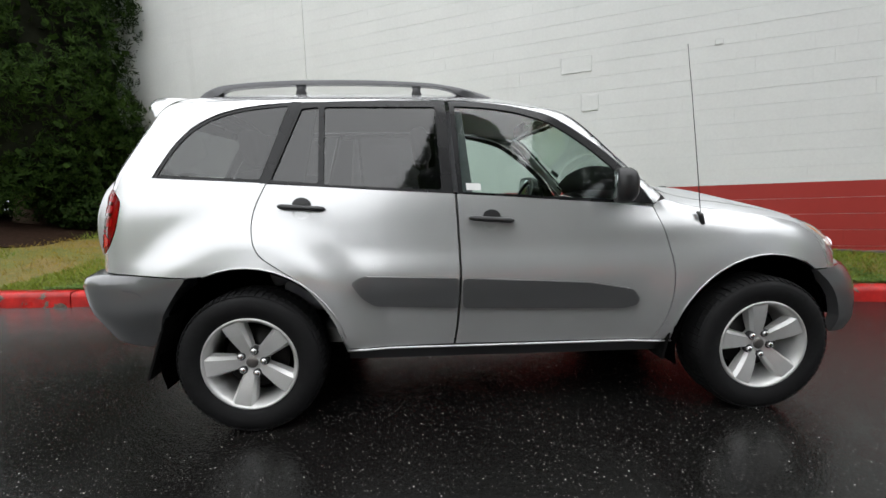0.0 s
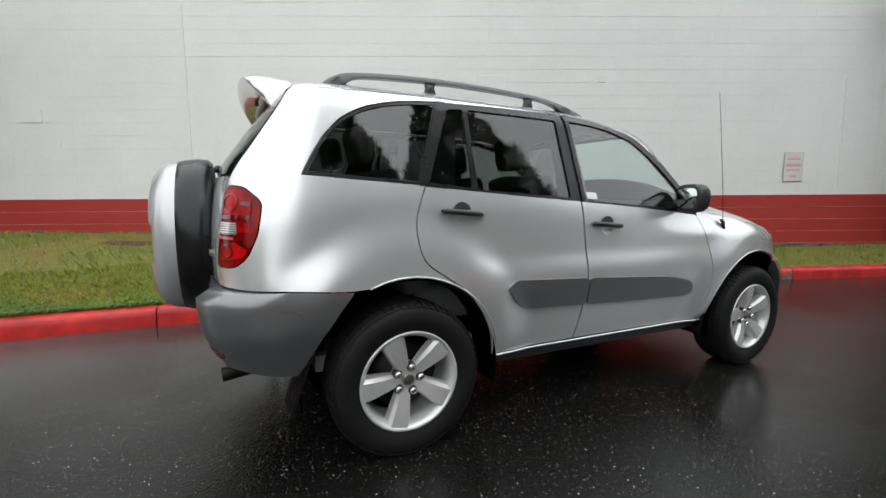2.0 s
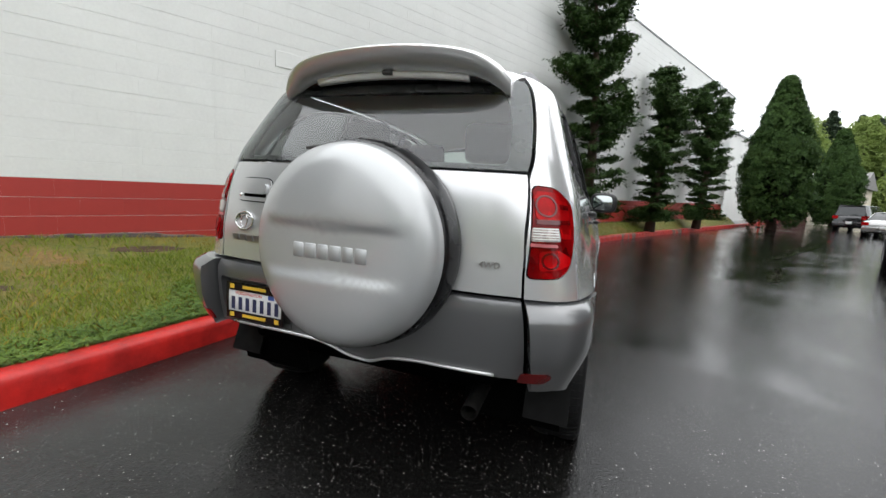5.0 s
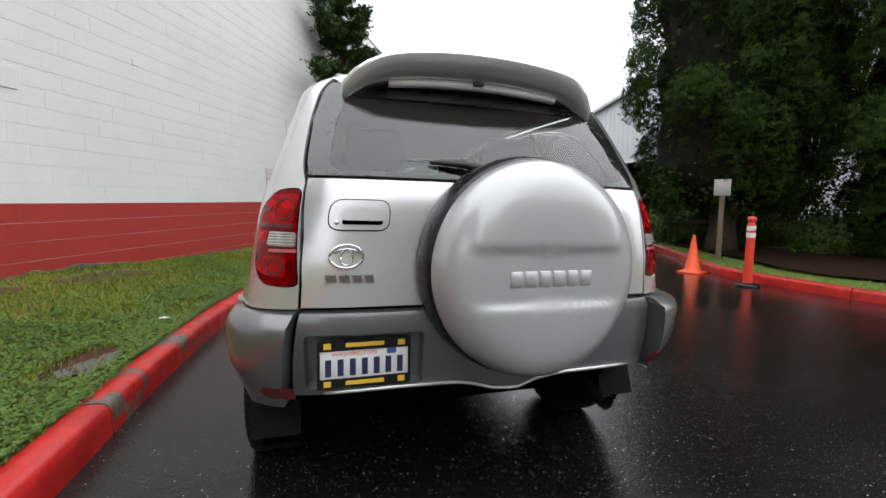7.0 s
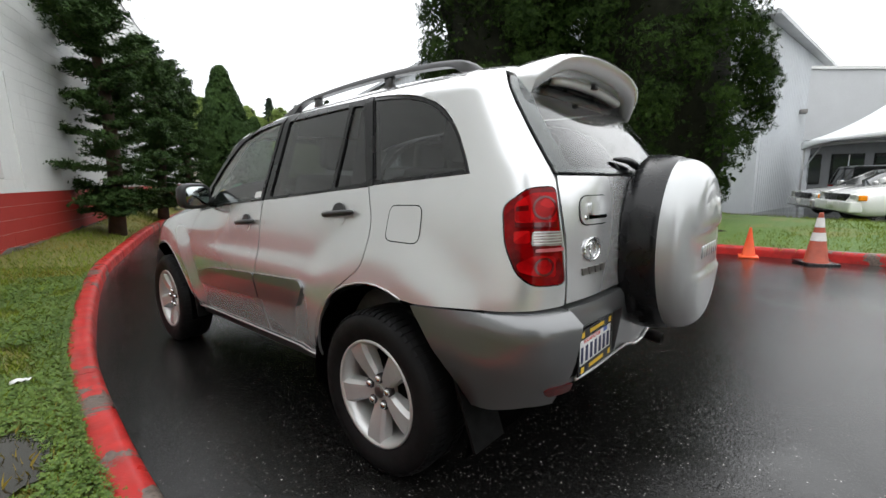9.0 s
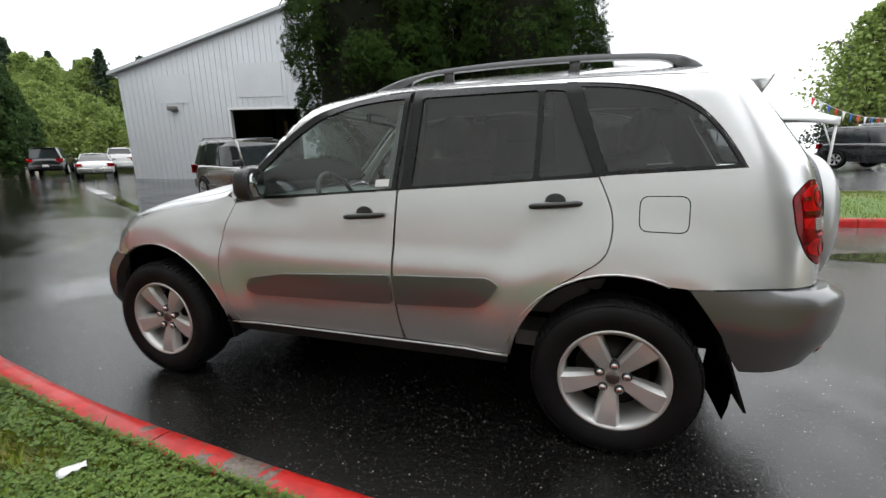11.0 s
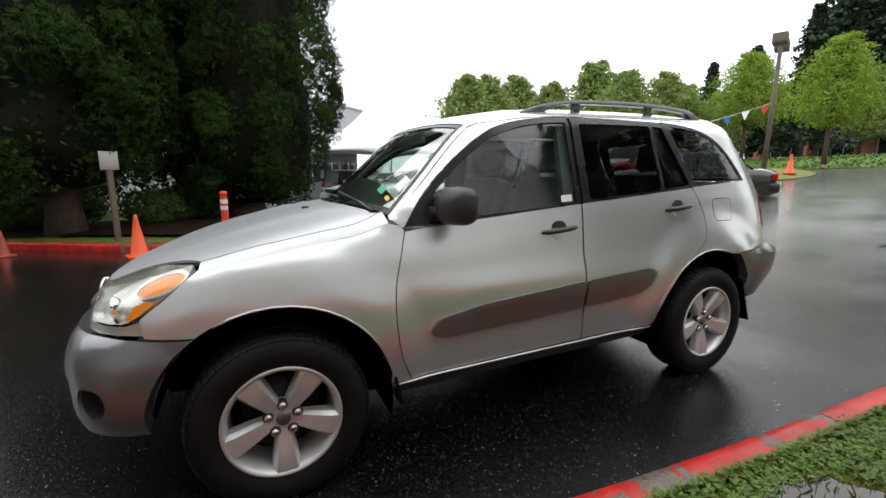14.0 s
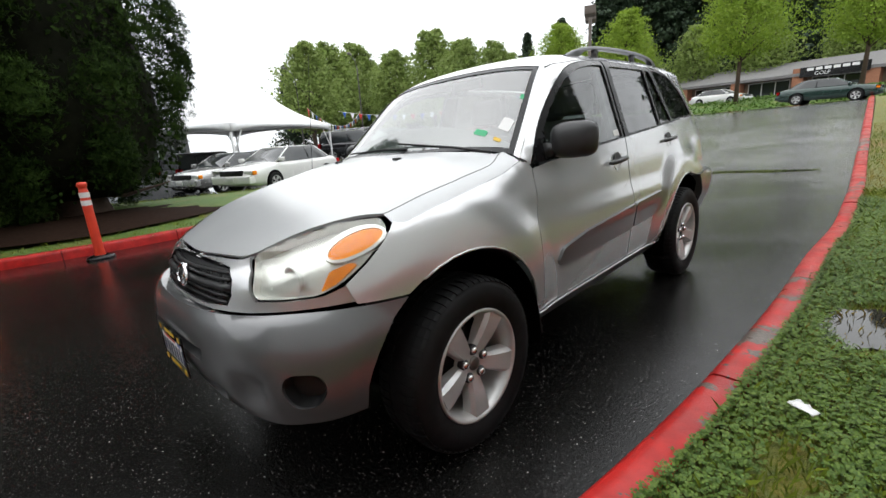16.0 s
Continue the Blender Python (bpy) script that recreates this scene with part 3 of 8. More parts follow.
    part("sill_edge", tube([Vector((1, side, 1)) * skin(-0.80 + 0.1 * i, 0.372 - 0.001 * i * 0.6, 0.007) for i in range(17)], 0.0065, 6), SILVER, suv)
    # handles: a bar over a dished cup
    for door_ob, hx, hz in ((fdoor, -0.102, 0.986), (rdoor, -0.980, 1.056)):
        y0 = skin(hx, hz).y
        bar = [Vector((hx + t, side * (skin(hx + t, hz).y + 0.030 - 0.020 * (abs(t) / 0.1) ** 4), hz - 0.008 * t / 0.1)) for t in (-0.105, -0.098, -0.08, -0.04, 0, 0.04, 0.08, 0.098, 0.105)]
        h = part("door_handle", tube(bar, [0.006, 0.013, 0.016, 0.016, 0.016, 0.016, 0.016, 0.013, 0.006], 10, flat=0.8), BLACK, door_ob, "black pull handle")
        cup = [(hx + 0.045 * math.cos(a), hz - 0.008 + 0.048 * math.sin(a)) for a in [2 * math.pi * i / 18 for i in range(18)]]
        part("handle_cup", panel(cup, place=at, off=lambda u, v, hx=hx, hz=hz: 0.0015 - 0.006 * max(0, 1 - math.hypot((u - hx) / 0.045, (v - hz + 0.008) / 0.048)), gap=0, depth=0.004, grid=0.012, flip=flip), SILVER, door_ob)
        top = [(hx - 0.042, hz + 0.010)] + [(hx + 0.042 * math.cos(a), hz + 0.012 + 0.032 * math.sin(a)) for a in [math.pi - math.pi * i / 8 for i in range(9)]] + [(hx + 0.042, hz + 0.010)]
        part("handle_base", panel(top, place=at, off=0.010, gap=0, depth=0.012, grid=0.015, flip=flip), BLACK, door_ob)
    # taillight
    tl = part("taillight", panel(tail_cut, place=at, off=0.002, depth=0.02, grid=0.02, gap=0.003, flip=flip), DEEPRED, suv, "red rear lamp cluster with a clear reversing light")
    rv = part("reversing_lens", panel(rounded([(seam(1.018, 0.016), 1.018), (-1.888, 1.020), (-1.884, 0.976), (seam(0.976, 0.016), 0.974)], 0.008), place=at, off=0.005, depth=0.004, gap=0, grid=0.02, flip=flip), CLEARWHITE, tl, "clear lens")
    for q in range(5):
        z = 0.981 + 0.0085 * q
        part("lens_rib", panel([(seam(z, 0.020), z), (-1.890, z), (-1.890, z + 0.003), (seam(z, 0.020), z + 0.003)], place=at, off=0.0075, depth=0.003, gap=0, flip=flip), LAMPBOWL, rv)
    upper = rounded([(-1.958, 1.138), (-1.884, 1.136), (-1.834, 1.104), (-1.836, 1.046), (-1.958, 1.046)], 0.014)
    middle = rounded([(-1.880, 1.022), (-1.834, 1.020), (-1.836, 0.984), (-1.880, 0.984)], 0.008)
    lower = rounded([(-1.955, 0.942), (-1.895, 0.948), (-1.842, 0.922), (-1.852, 0.898), (-1.900, 0.884), (-1.955, 0.878)], 0.012)
    for shape in (upper, middle, lower):
        part("lamp_chamber", panel(shape, place=at, off=0.0048, depth=0.004, gap=0, grid=0.02, flip=flip), REDLENS, tl, "bright red lens")
    for zc_, rim in ((1.090, 0.036), (0.912, 0.028)):
        ring = [(-1.922 + rim * math.cos(a), zc_ + rim * math.sin(a)) for a in [2 * math.pi * i / 20 for i in range(20)]]
        part("bulb_rim", panel(ring, [inset(ring, 0.006)], place=at, off=0.0068, depth=0.004, gap=0, grid=0.02, flip=flip), DARKRED, tl)
    for bar in ([(-1.874, 1.098), (-1.838, 1.094), (-1.838, 1.080), (-1.874, 1.082)], [(-1.958, 1.046), (-1.836, 1.046), (-1.838, 1.032), (-1.958, 1.030)]):
        part("lens_shade", panel(bar, place=at, off=0.0066, depth=0.003, gap=0, grid=0.02, flip=flip), DARKRED, tl)
    part("lens_strip", panel(rounded([(seam(0.966, 0.014), 0.968), (-1.898, 0.966), (-1.896, 0.956), (seam(0.956, 0.014), 0.957)], 0.003), place=at, off=0.0060, depth=0.003, gap=0, grid=0.02, flip=flip), PINKLENS, tl, "pale pink reflector strip")
    # headlamp: bowl, amber oval, clear cover
    hl = part("headlamp", panel(lamp_cut, place=at, off=-0.034, depth=-0.032, grid=0.02, gap=0.002, flip=flip), LAMPBOWL, suv, "clear headlamp with an orange indicator")
    amber = [(1.563 + 0.074 * math.cos(a) - 0.014 * math.sin(a), 0.889 + 0.031 * math.sin(a) - 0.024 * math.cos(a)) for a in [2 * math.pi * i / 20 for i in range(20)]]
    part("indicator", panel(amber, place=at, off=-0.008, depth=0.03, gap=0, grid=0.02, flip=flip), AMBER, hl, "orange oval indicator")
    part("indicator_rim", panel(inset(amber, -0.009), [amber], place=at, off=-0.005, depth=0.035, gap=0, grid=0.02, flip=flip), LAMPBOWL, hl, "pale oval rim")
    part("side_marker", panel(rounded([(1.672, 0.756), (1.630, 0.778), (1.572, 0.832), (1.590, 0.838), (1.645, 0.818)], 0.01), place=at, off=-0.012, depth=0.03, gap=0, grid=0.02, flip=flip), AMBER, hl, "orange side marker")
    bowl = lathe([(0.002, -0.02), (0.02, -0.018), (0.038, -0.004), (0.050, 0.016)], 20, "x")
    c = skin(1.745, 0.80, -0.030)
    bmesh.ops.transform(bowl, matrix=Matrix.Translation((c.x - 0.01, side * c.y, c.z)), verts=bowl.verts)
    part("lamp_bowl", bowl, CHROME, hl)
    part("lamp_cover", panel(lamp_cut, place=at, off=0.002, depth=0.004, grid=0.02, gap=0.002, flip=flip), CLEARLENS, hl, "clear polycarbonate cover")
    # rear bumper's corner
    corner = [(-1.485, 0.751), (-1.65, 0.763), (-1.85, 0.774), (seam(0.775, 0.004), 0.775), (seam(0.60, 0.012), 0.60), (seam(0.49, 0.016), 0.487), (-1.93, 0.480), (-1.86, 0.472), (-1.78, 0.440), (-1.69, 0.412), (-1.648, 0.47), (-1.60, 0.58), (-1.53, 0.69)]
    bump_off = lambda u, v: 0.012 + 0.078 * step(-1.62, -1.93, u) * step(0.79, 0.74, v) - 0.045 * step(0.64, 0.42, v)
    rb = part("rear_bumper_corner", panel(corner, place=at, off=bump_off, depth=0.09, gap=0.002, flip=flip), GREYPAINT, suv, "scuffed grey bumper corner")
    part("reflector", panel(rounded([(-1.966, 0.562), (-1.905, 0.564), (-1.892, 0.546), (-1.904, 0.520), (-1.966, 0.520)], 0.010), place=at, off=lambda u, v: bump_off(u, v) + 0.003, depth=0.006, gap=0, grid=0.02, flip=flip), DARKRED, rb, "red reflector")
    # mud flaps
    for x0, x1, zt, zb in ((-1.625, -1.730, 0.56, 0.262), (0.785, 0.755, 0.42, 0.27)):
        fl = loft([[(x0 + (x1 - x0) * t + dx, side * y, zt + (zb - zt) * t) for dx, y in ((-0.006, 0.655), (-0.006, 0.826), (0.006, 0.826), (0.006, 0.655))] for t in (0, 0.3, 0.7, 1)])
        part("mud_flap", fixed(fl), FLAPRUBBER, suv, smooth=False)
    # wheel arch liners
    for xw, lo_a, hi_a in ((-1.245, -12, 198), (1.245, 4, 192)):
        ring = [[(xw + 0.442 * math.cos(a), side * y, 0.335 + 0.440 * math.sin(a)) for y in (0.40, 0.60, 0.846 - 0.11 * step(1.42, 1.66, xw + 0.442 * math.cos(a)) - 0.05 * step(-1.5, -1.66, xw + 0.442 * math.cos(a)))] for a in [radians(lo_a + (hi_a - lo_a) * i / 24) for i in range(25)]]
        part("arch_liner", loft(ring, closed=False), SOOT, suv)
    # rolled edges of the wheel arches
    for edge in (front_arch[1:-1], rear_arch[1:-1]):
        part("arch_lip", tube([Vector((1, side, 1)) * skin(s, z, -0.002) for s, z in edge], 0.005, 6), SILVER, suv)
    # mirror
    swing = Matrix.Translation((0.505, side * 0.868, 1.132)) @ Matrix.Rotation(side * radians(17), 4, "Z")
    oval = lambda t, w_, h_: [(t, w_ * math.copysign(abs(math.cos(a)) ** 0.6, math.cos(a)), h_ * math.copysign(abs(math.sin(a)) ** 0.6, math.sin(a))) for a in [2 * math.pi * i / 20 for i in range(20)]]
    shell = [[swing @ Vector(p) for p in oval(t, 0.104 * k, 0.080 * k)] for t, k in ((-0.042, 0.84), (-0.036, 0.98), (-0.015, 1.03), (0.015, 1.0), (0.040, 0.82), (0.054, 0.50), (0.058, 0.2))]
    mir = part("door_mirror", fixed(loft(shell)), BLACK, suv, "black door mirror")
    part("mirror_glass", fixed(loft([[swing @ Vector(p) for p in oval(t, 0.080, 0.060)] for t in (-0.0435, -0.038)])), MIRROR, mir)
    arm = loft([[(0.60, side * 0.745, 1.055), (0.50, side * 0.745, 1.065), (0.50, side * 0.745, 1.12), (0.58, side * 0.745, 1.13)],
                [(0.545, side * 0.82, 1.072), (0.475, side * 0.82, 1.075), (0.475, side * 0.82, 1.115), (0.545, side * 0.82, 1.12)]])
    part("mirror_arm", fixed(arm), BLACK, mir)
    # roof rail
    rail_y = 0.515
    top_of = smooth_table([(-1.53, 0.002), (-1.49, 0.030), (-1.42, 0.052), (-1.25, 0.062), (-0.75, 0.066), (-0.40, 0.058), (-0.20, 0.036), (-0.06, 0.002)])
    low_of = smooth_table([(-1.53, -0.006), (-1.43, 0.004), (-1.38, 0.030), (-1.20, 0.038), (-0.75, 0.042), (-0.36, 0.036), (-0.27, 0.022), (-0.20, -0.006), (-0.06, -0.008)])
    rings = []
    for i in range(45):
        x = -1.53 + 1.47 * i / 44
        yc, zc = side * (rail_y - 0.02 * step(-1.0, -1.5, x)), cap_height(x, rail_y)
        za, zb, w_ = zc + low_of(x), zc + max(top_of(x), low_of(x) + 0.004), 0.019
        rings.append([(x, yc - w_, za), (x, yc - w_ * 0.9, zb - 0.008), (x, yc - w_ * 0.5, zb), (x, yc + w_ * 0.5, zb), (x, yc + w_ * 0.9, zb - 0.008), (x, yc + w_, za)])
    rr = part("roof_rail", sharp(fixed(loft(rings)), 40), RAIL, suv, "dark grey roof rail")
    for x in (-1.02, -0.44):
        zc = cap_height(x, rail_y)
        foot_ = [[(x + dx * k_, side * rail_y + dy, zc + z_) for dx, dy in ((-0.02, -0.013), (0.02, -0.013), (0.02, 0.013), (-0.02, 0.013))] for z_, k_ in ((-0.006, 1.4), (0.02, 0.9), (0.044, 1.3))]
        part("rail_foot", fixed(loft(foot_)), RAIL, rr)

# fuel flap on the left
flap = rounded([(-1.300, 1.094), (-1.300, 0.962), (-1.474, 0.958), (-1.474, 1.096)], 0.035)
part("fuel_flap_gap", panel(inset(flap, -0.002), [inset(flap, 0.0025)], place=skin, off=0.0006, depth=0, gap=0, flip=True), SOOT, suv)
part("fuel_flap", panel(inset(flap, 0.002), place=skin, off=0.0012, depth=0.002, gap=0, flip=True), SILVER, suv)

# roof, windscreen, bonnet
roof = [(x, yside(x) - 0.001) for x in (0.30, 0.1, -0.2, -0.6, -1.0, -1.4, -1.56)] + [(-1.70, 0.50), (-1.715, 0.2), (-1.715, -0.2), (-1.70, -0.50)] + [(x, -yside(x) + 0.001) for x in (-1.56, -1.4, -1.0, -0.6, -0.2, 0.1, 0.30)]
screen_top = [(0.302 + 0.10 * (1 - (y / 0.58) ** 2), y) for y in (-0.578, -0.45, -0.3, -0.15, 0, 0.15, 0.3, 0.45, 0.578)]
part("roof", panel(roof + screen_top[1:-1], place=cap, grid=0.05), SILVER, suv)
screen = [(x, -yedge(x) + 0.003) for x in (0.312, 0.4, 0.5, 0.6, 0.7, 0.752)] + [(0.755 + 0.125 * (1 - (y / 0.70) ** 2), y) for y in (-0.60, -0.45, -0.3, -0.15, 0, 0.15, 0.3, 0.45, 0.60)] + [(x, yedge(x) - 0.003) for x in (0.752, 0.7, 0.6, 0.5, 0.4, 0.312)] + [(x + 0.004, y) for x, y in screen_top[::-1][1:-1]]
for sg in (1, -1):
    xsl = (0.302, 0.36, 0.44, 0.52, 0.60, 0.68, 0.752)
    part("windscreen_pillar", ribbon(cap, along_line([(x, sg * (yedge(x) - 0.001)) for x in xsl], 40), along_line([(x, sg * (yside(x) + 0.001)) for x in xsl], 40), 6, 0.0, sg > 0), SILVER, suv)
ws = part("windscreen", panel(screen, [inset(dense(screen, 0.04), 0.028)], place=cap, off=-0.002, grid=0.04), TRIM, suv, "windscreen with a black border")
part("pane", panel(inset(dense(screen, 0.04), 0.026), place=cap, off=-0.006, depth=0, grid=0.04), SCREENGLASS, ws)
bonnet_edge = [(skin(s, z).x, skin(s, z).y) for s, z in bonnet_side]
nose_xy = [(1.53, 0.622), (1.596, 0.560), (1.66, 0.503), (1.713, 0.462), (1.765, 0.432), (1.811, 0.402), (1.835, 0.372), (1.848, 0.335), (1.862, 0.25), (1.872, 0.158), (1.879, 0.08), (1.881, 0.0)]


def nose(y, z, off=0.0):
    """The front face at y from the middle and height z."""
    def reach(y_, z_):
        a_, b_ = 1.0, 2.05
        for _ in range(26):
            c_ = (a_ + b_) / 2
            a_, b_ = (c_, b_) if inside(c_, y_, z_) else (a_, c_)
        return a_
    p = Vector((reach(y, z), y, z))
    if off:
        e = 0.005
        n_ = Vector((2 * e, reach(y - e, z) - reach(y + e, z), reach(y, z - e) - reach(y, z + e))).normalized()
        p = p + n_ * off
    return p


cowl = [(0.775 + 0.125 * (1 - (y / 0.70) ** 2), y) for y in (0.64, 0.45, 0.3, 0.15, 0, -0.15, -0.3, -0.45, -0.64)]
bonnet = bonnet_edge + cowl + [(x, -y) for x, y in bonnet_edge[::-1]] + [(x, -y) for x, y in nose_xy] + nose_xy[::-1][1:]
part("bonnet", panel(bonnet, place=cap, off=lambda x, y: 0.002 + 0.010 * step(0.52, 0.38, abs(y)) * step(0.78, 1.0, x) * step(1.80, 1.25, x), grid=0.035, flip=True), BEADED, suv, "silver bonnet beaded with rain")
part("cowl", panel([(0.70, 0.70), (0.76, 0.70), (0.80, 0.62), (0.90, 0.2), (0.90, -0.2), (0.80, -0.62), (0.76, -0.70), (0.70, -0.70)], place=cap, off=-0.025, depth=0, grid=0.06), BLACK, suv)
for y0, y1 in ((-0.50, 0.10), (0.02, 0.62)):
    a, b = cap(0.845 - 0.12 * y1 * y1, y1, 0.004), cap(0.815 - 0.12 * y0 * y0, y0, 0.010)
    wp = part("wiper", tube([a, a.lerp(b, 0.3) + Vector((0, 0, 0.008)), b], [0.009, 0.007, 0.005], 6), BLACK, suv, "black wiper arm")
for y in (-0.25, 0.25):
    part("washer_jet", box_bm(1.02, 1.055, y - 0.015, y + 0.015, cap_height(1.04, y) + 0.005, cap_height(1.04, y) + 0.021, 0.005), BLACK, suv)

# nose: silver fascia, grille, front bumper
mid_f = XF0 + 0.8 * math.pi / 2


to_yz = lambda pts: [(skin(u, v).y, v) for u, v in pts]
over_lamp = [(y, cap_height(x, y) - 0.003) for x, y in nose_xy[5:]]
half = to_yz([(1.588, 0.711), (1.608, 0.772), (1.671, 0.744), (1.746, 0.738), (1.848, 0.735), (1.862, 0.768), (1.834, 0.825), (1.806, 0.858)]) + over_lamp
under = [(y, z) for y, z in to_yz([(1.75, 0.703), (1.85, 0.697), (1.946, 0.691)])] + [(0.20, 0.683), (0.0, 0.680)]
fascia = half + [(-y, z) for y, z in half[::-1][1:]] + [(-y, z) for y, z in under] + under[::-1][1:]
grille_cut = [(0.0, 0.838), (0.16, 0.836), (0.26, 0.833), (0.325, 0.826), (0.372, 0.790), (0.382, 0.745), (0.362, 0.712), (0.20, 0.700), (0.0, 0.697)]
grille_cut = grille_cut + [(-y, z) for y, z in grille_cut[::-1][1:-1]]
part("nose_panel", panel(fascia, [grille_cut], place=nose, off=-0.001, grid=0.022), SILVER, suv)
gr = part("grille", panel(grille_cut, place=nose, off=-0.026, depth=-0.024, grid=0.03), BLACK, suv, "black mesh grille")
for z in (0.716, 0.738, 0.792, 0.814):
    part("grille_bar", tube([nose(0.35 - 0.70 * i / 16, z, -0.012) for i in range(17)], 0.006, 6), BLACK, gr)
for i in range(23):
    y = -0.33 + 0.03 * i
    part("grille_bar", tube([nose(y + 0.012 * (-1 if z < 0.765 else 1), z, -0.016) for z in (0.708, 0.73, 0.755)], 0.003, 5), BLACK, gr)
    part("grille_bar", tube([nose(y, z, -0.016) for z in (0.78, 0.80, 0.822)], 0.003, 5), BLACK, gr)
part("grille_band", tube([nose(0.368 - 0.736 * i / 16, 0.766, -0.008) for i in range(17)], 0.013, 8), BLACK, gr)
bd = [Vector((p.x + 0.012, p.y, p.z)) for p in [skin(mid_f + 0.058 * math.cos(a), 0.772 + 0.040 * math.sin(a)) for a in [2 * math.pi * i / 24 for i in range(25)]]]
badge = part("badge", tube(bd, 0.006, 6), CHROME, suv, "chrome oval badge")
part("badge_bar", tube([skin(mid_f, 0.735, 0.012), skin(mid_f, 0.81, 0.012)], 0.006, 6), CHROME, badge)

fb_half = [(front_run(1.516, 0.702), 0.702), (1.584, 0.705), (1.75, 0.699), (1.85, 0.693), (1.946, 0.687), (mid_f, 0.676)]
fb_low = [(mid_f, 0.350), (2.0, 0.356), (1.85, 0.372), (1.72, 0.372), (front_run(1.685, 0.36), 0.358), (front_run(1.69, 0.40), 0.40)] + [(front_run(1.248 + math.sqrt(0.457 ** 2 - (z - 0.335) ** 2), z), z) for z in (0.45, 0.50, 0.55, 0.60, 0.65)]
fb = fb_half + [(2 * mid_f - s, z) for s, z in fb_half[::-1][1:]] + [(2 * mid_f - s, z) for s, z in fb_low[::-1]] + fb_low[1:]
fog = rounded([(1.672, 0.530), (1.748, 0.535), (1.760, 0.48), (1.735, 0.432), (1.690, 0.430), (1.664, 0.470)], 0.03)
fog2 = [(2 * mid_f - s, z) for s, z in fog]
slot = rounded([(2.02, 0.565), (2 * mid_f - 2.02, 0.565), (2 * mid_f - 2.03, 0.525), (2.03, 0.525)], 0.01)
low = rounded([(1.93, 0.455), (2 * mid_f - 1.93, 0.455), (2 * mid_f - 1.99, 0.375), (1.99, 0.375)], 0.02)


def fb_off(u, v):
    c = min(u, 2 * mid_f - u)
    o = 0.004 + 0.034 * step(1.52, 1.80, c) * step(0.72, 0.665, v)
    o -= 0.020 * step(0.50, 0.40, v) * step(1.75, 1.95, c)
    o -= 0.028 * step(0.075, 0.02, abs(v - 0.47)) * step(1.80, 1.82, c) * step(1.93, 1.86, c)
    return o


fbo = part("front_bumper", panel(fb, [fog, fog2, slot, low], place=skin, off=fb_off, depth=0.05, grid=0.025, gap=0.002, flip=True), GREYPAINT, suv, "grey front bumper")
for h in (fog, fog2):
    part("fog_recess", panel(h, place=skin, off=-0.025, depth=-0.05, gap=0, grid=0.03, flip=True), BLACK, fbo, "black fog lamp blank")
for h in (slot, low):
    part("bumper_slot", panel(h, place=skin, off=-0.03, depth=0, gap=-0.01, grid=0.04, flip=True), SOOT, fbo)

# rear: tailgate, glass, bumper middle
mid_r = XR0 - 0.8 * math.pi / 2


def rmir(pts):
    return [(2 * mid_r - s, z) for s, z in pts]


tg_half = [(seam(0.784, -0.003), 0.784), (seam(0.853, -0.003), 0.853), (seam(1.0, -0.003), 1.0), (seam(1.155, -0.003), 1.155), (-1.962, 1.192)]
tg = tg_half + rmir(tg_half[::-1])
gate = part("tailgate", panel(tg, place=skin, grid=0.035, flip=True), SILVER, suv, "silver side-hinged tailgate")
rg_half = [(-1.960, 1.197), (-1.885, 1.325), (-1.806, 1.452), (-1.740, 1.556)]
rg = rg_half + rmir(rg_half[::-1])
frit = [(-2.022, 1.222), (-1.952, 1.342), (-1.882, 1.462), (-1.862, 1.500)]
rgo = part("rear_window", panel(rg, [rounded(frit + rmir(frit[::-1]), 0.03)], place=skin, off=-0.004, grid=0.035, flip=True), TRIM, gate, "rear window with a black border")
part("pane", panel(rg, place=skin, off=0.0, depth=0, gap=0.004, grid=0.035, flip=True), REARGLASS, rgo)
wiper_p = [skin(mid_r + 0.10, 1.225, 0.022), skin(mid_r + 0.20, 1.238, 0.024), skin(mid_r + 0.33, 1.245, 0.018), skin(mid_r + 0.40, 1.247, 0.012)]
part("rear_wiper", tube(wiper_p, [0.016, 0.014, 0.010, 0.005], 8), BLACK, gate, "black rear wiper")
# gate handle, on the left
hp = rounded([(-2.05, 1.122), (-2.222, 1.122), (-2.226, 1.030), (-2.05, 1.030)], 0.035)
part("handle_gap", panel(inset(hp, -0.004), [inset(hp, 0.002)], place=skin, off=0.0008, depth=0, gap=0, grid=0.02, flip=True), SOOT, gate)
gh = part("gate_handle", panel(hp, place=skin, off=0.006, depth=0.006, gap=0, grid=0.02, flip=True), SILVER, gate)
part("handle_shadow", panel(rounded([(-2.086, 1.062), (-2.204, 1.062), (-2.204, 1.046), (-2.086, 1.046)], 0.008), place=skin, off=0.0075, depth=0, gap=0, grid=0.02, flip=True), SOOT, gh)
part("handle_grip", panel(rounded([(-2.084, 1.100), (-2.206, 1.100), (-2.208, 1.058), (-2.084, 1.058)], 0.015), place=skin, off=0.018, depth=0.014, gap=0, grid=0.02, flip=True), SILVER, gh)
part("gate_lock", tube([skin(-2.071, 1.052, 0.004), skin(-2.071, 1.052, 0.009)], 0.008, 12), CHROME, gh)
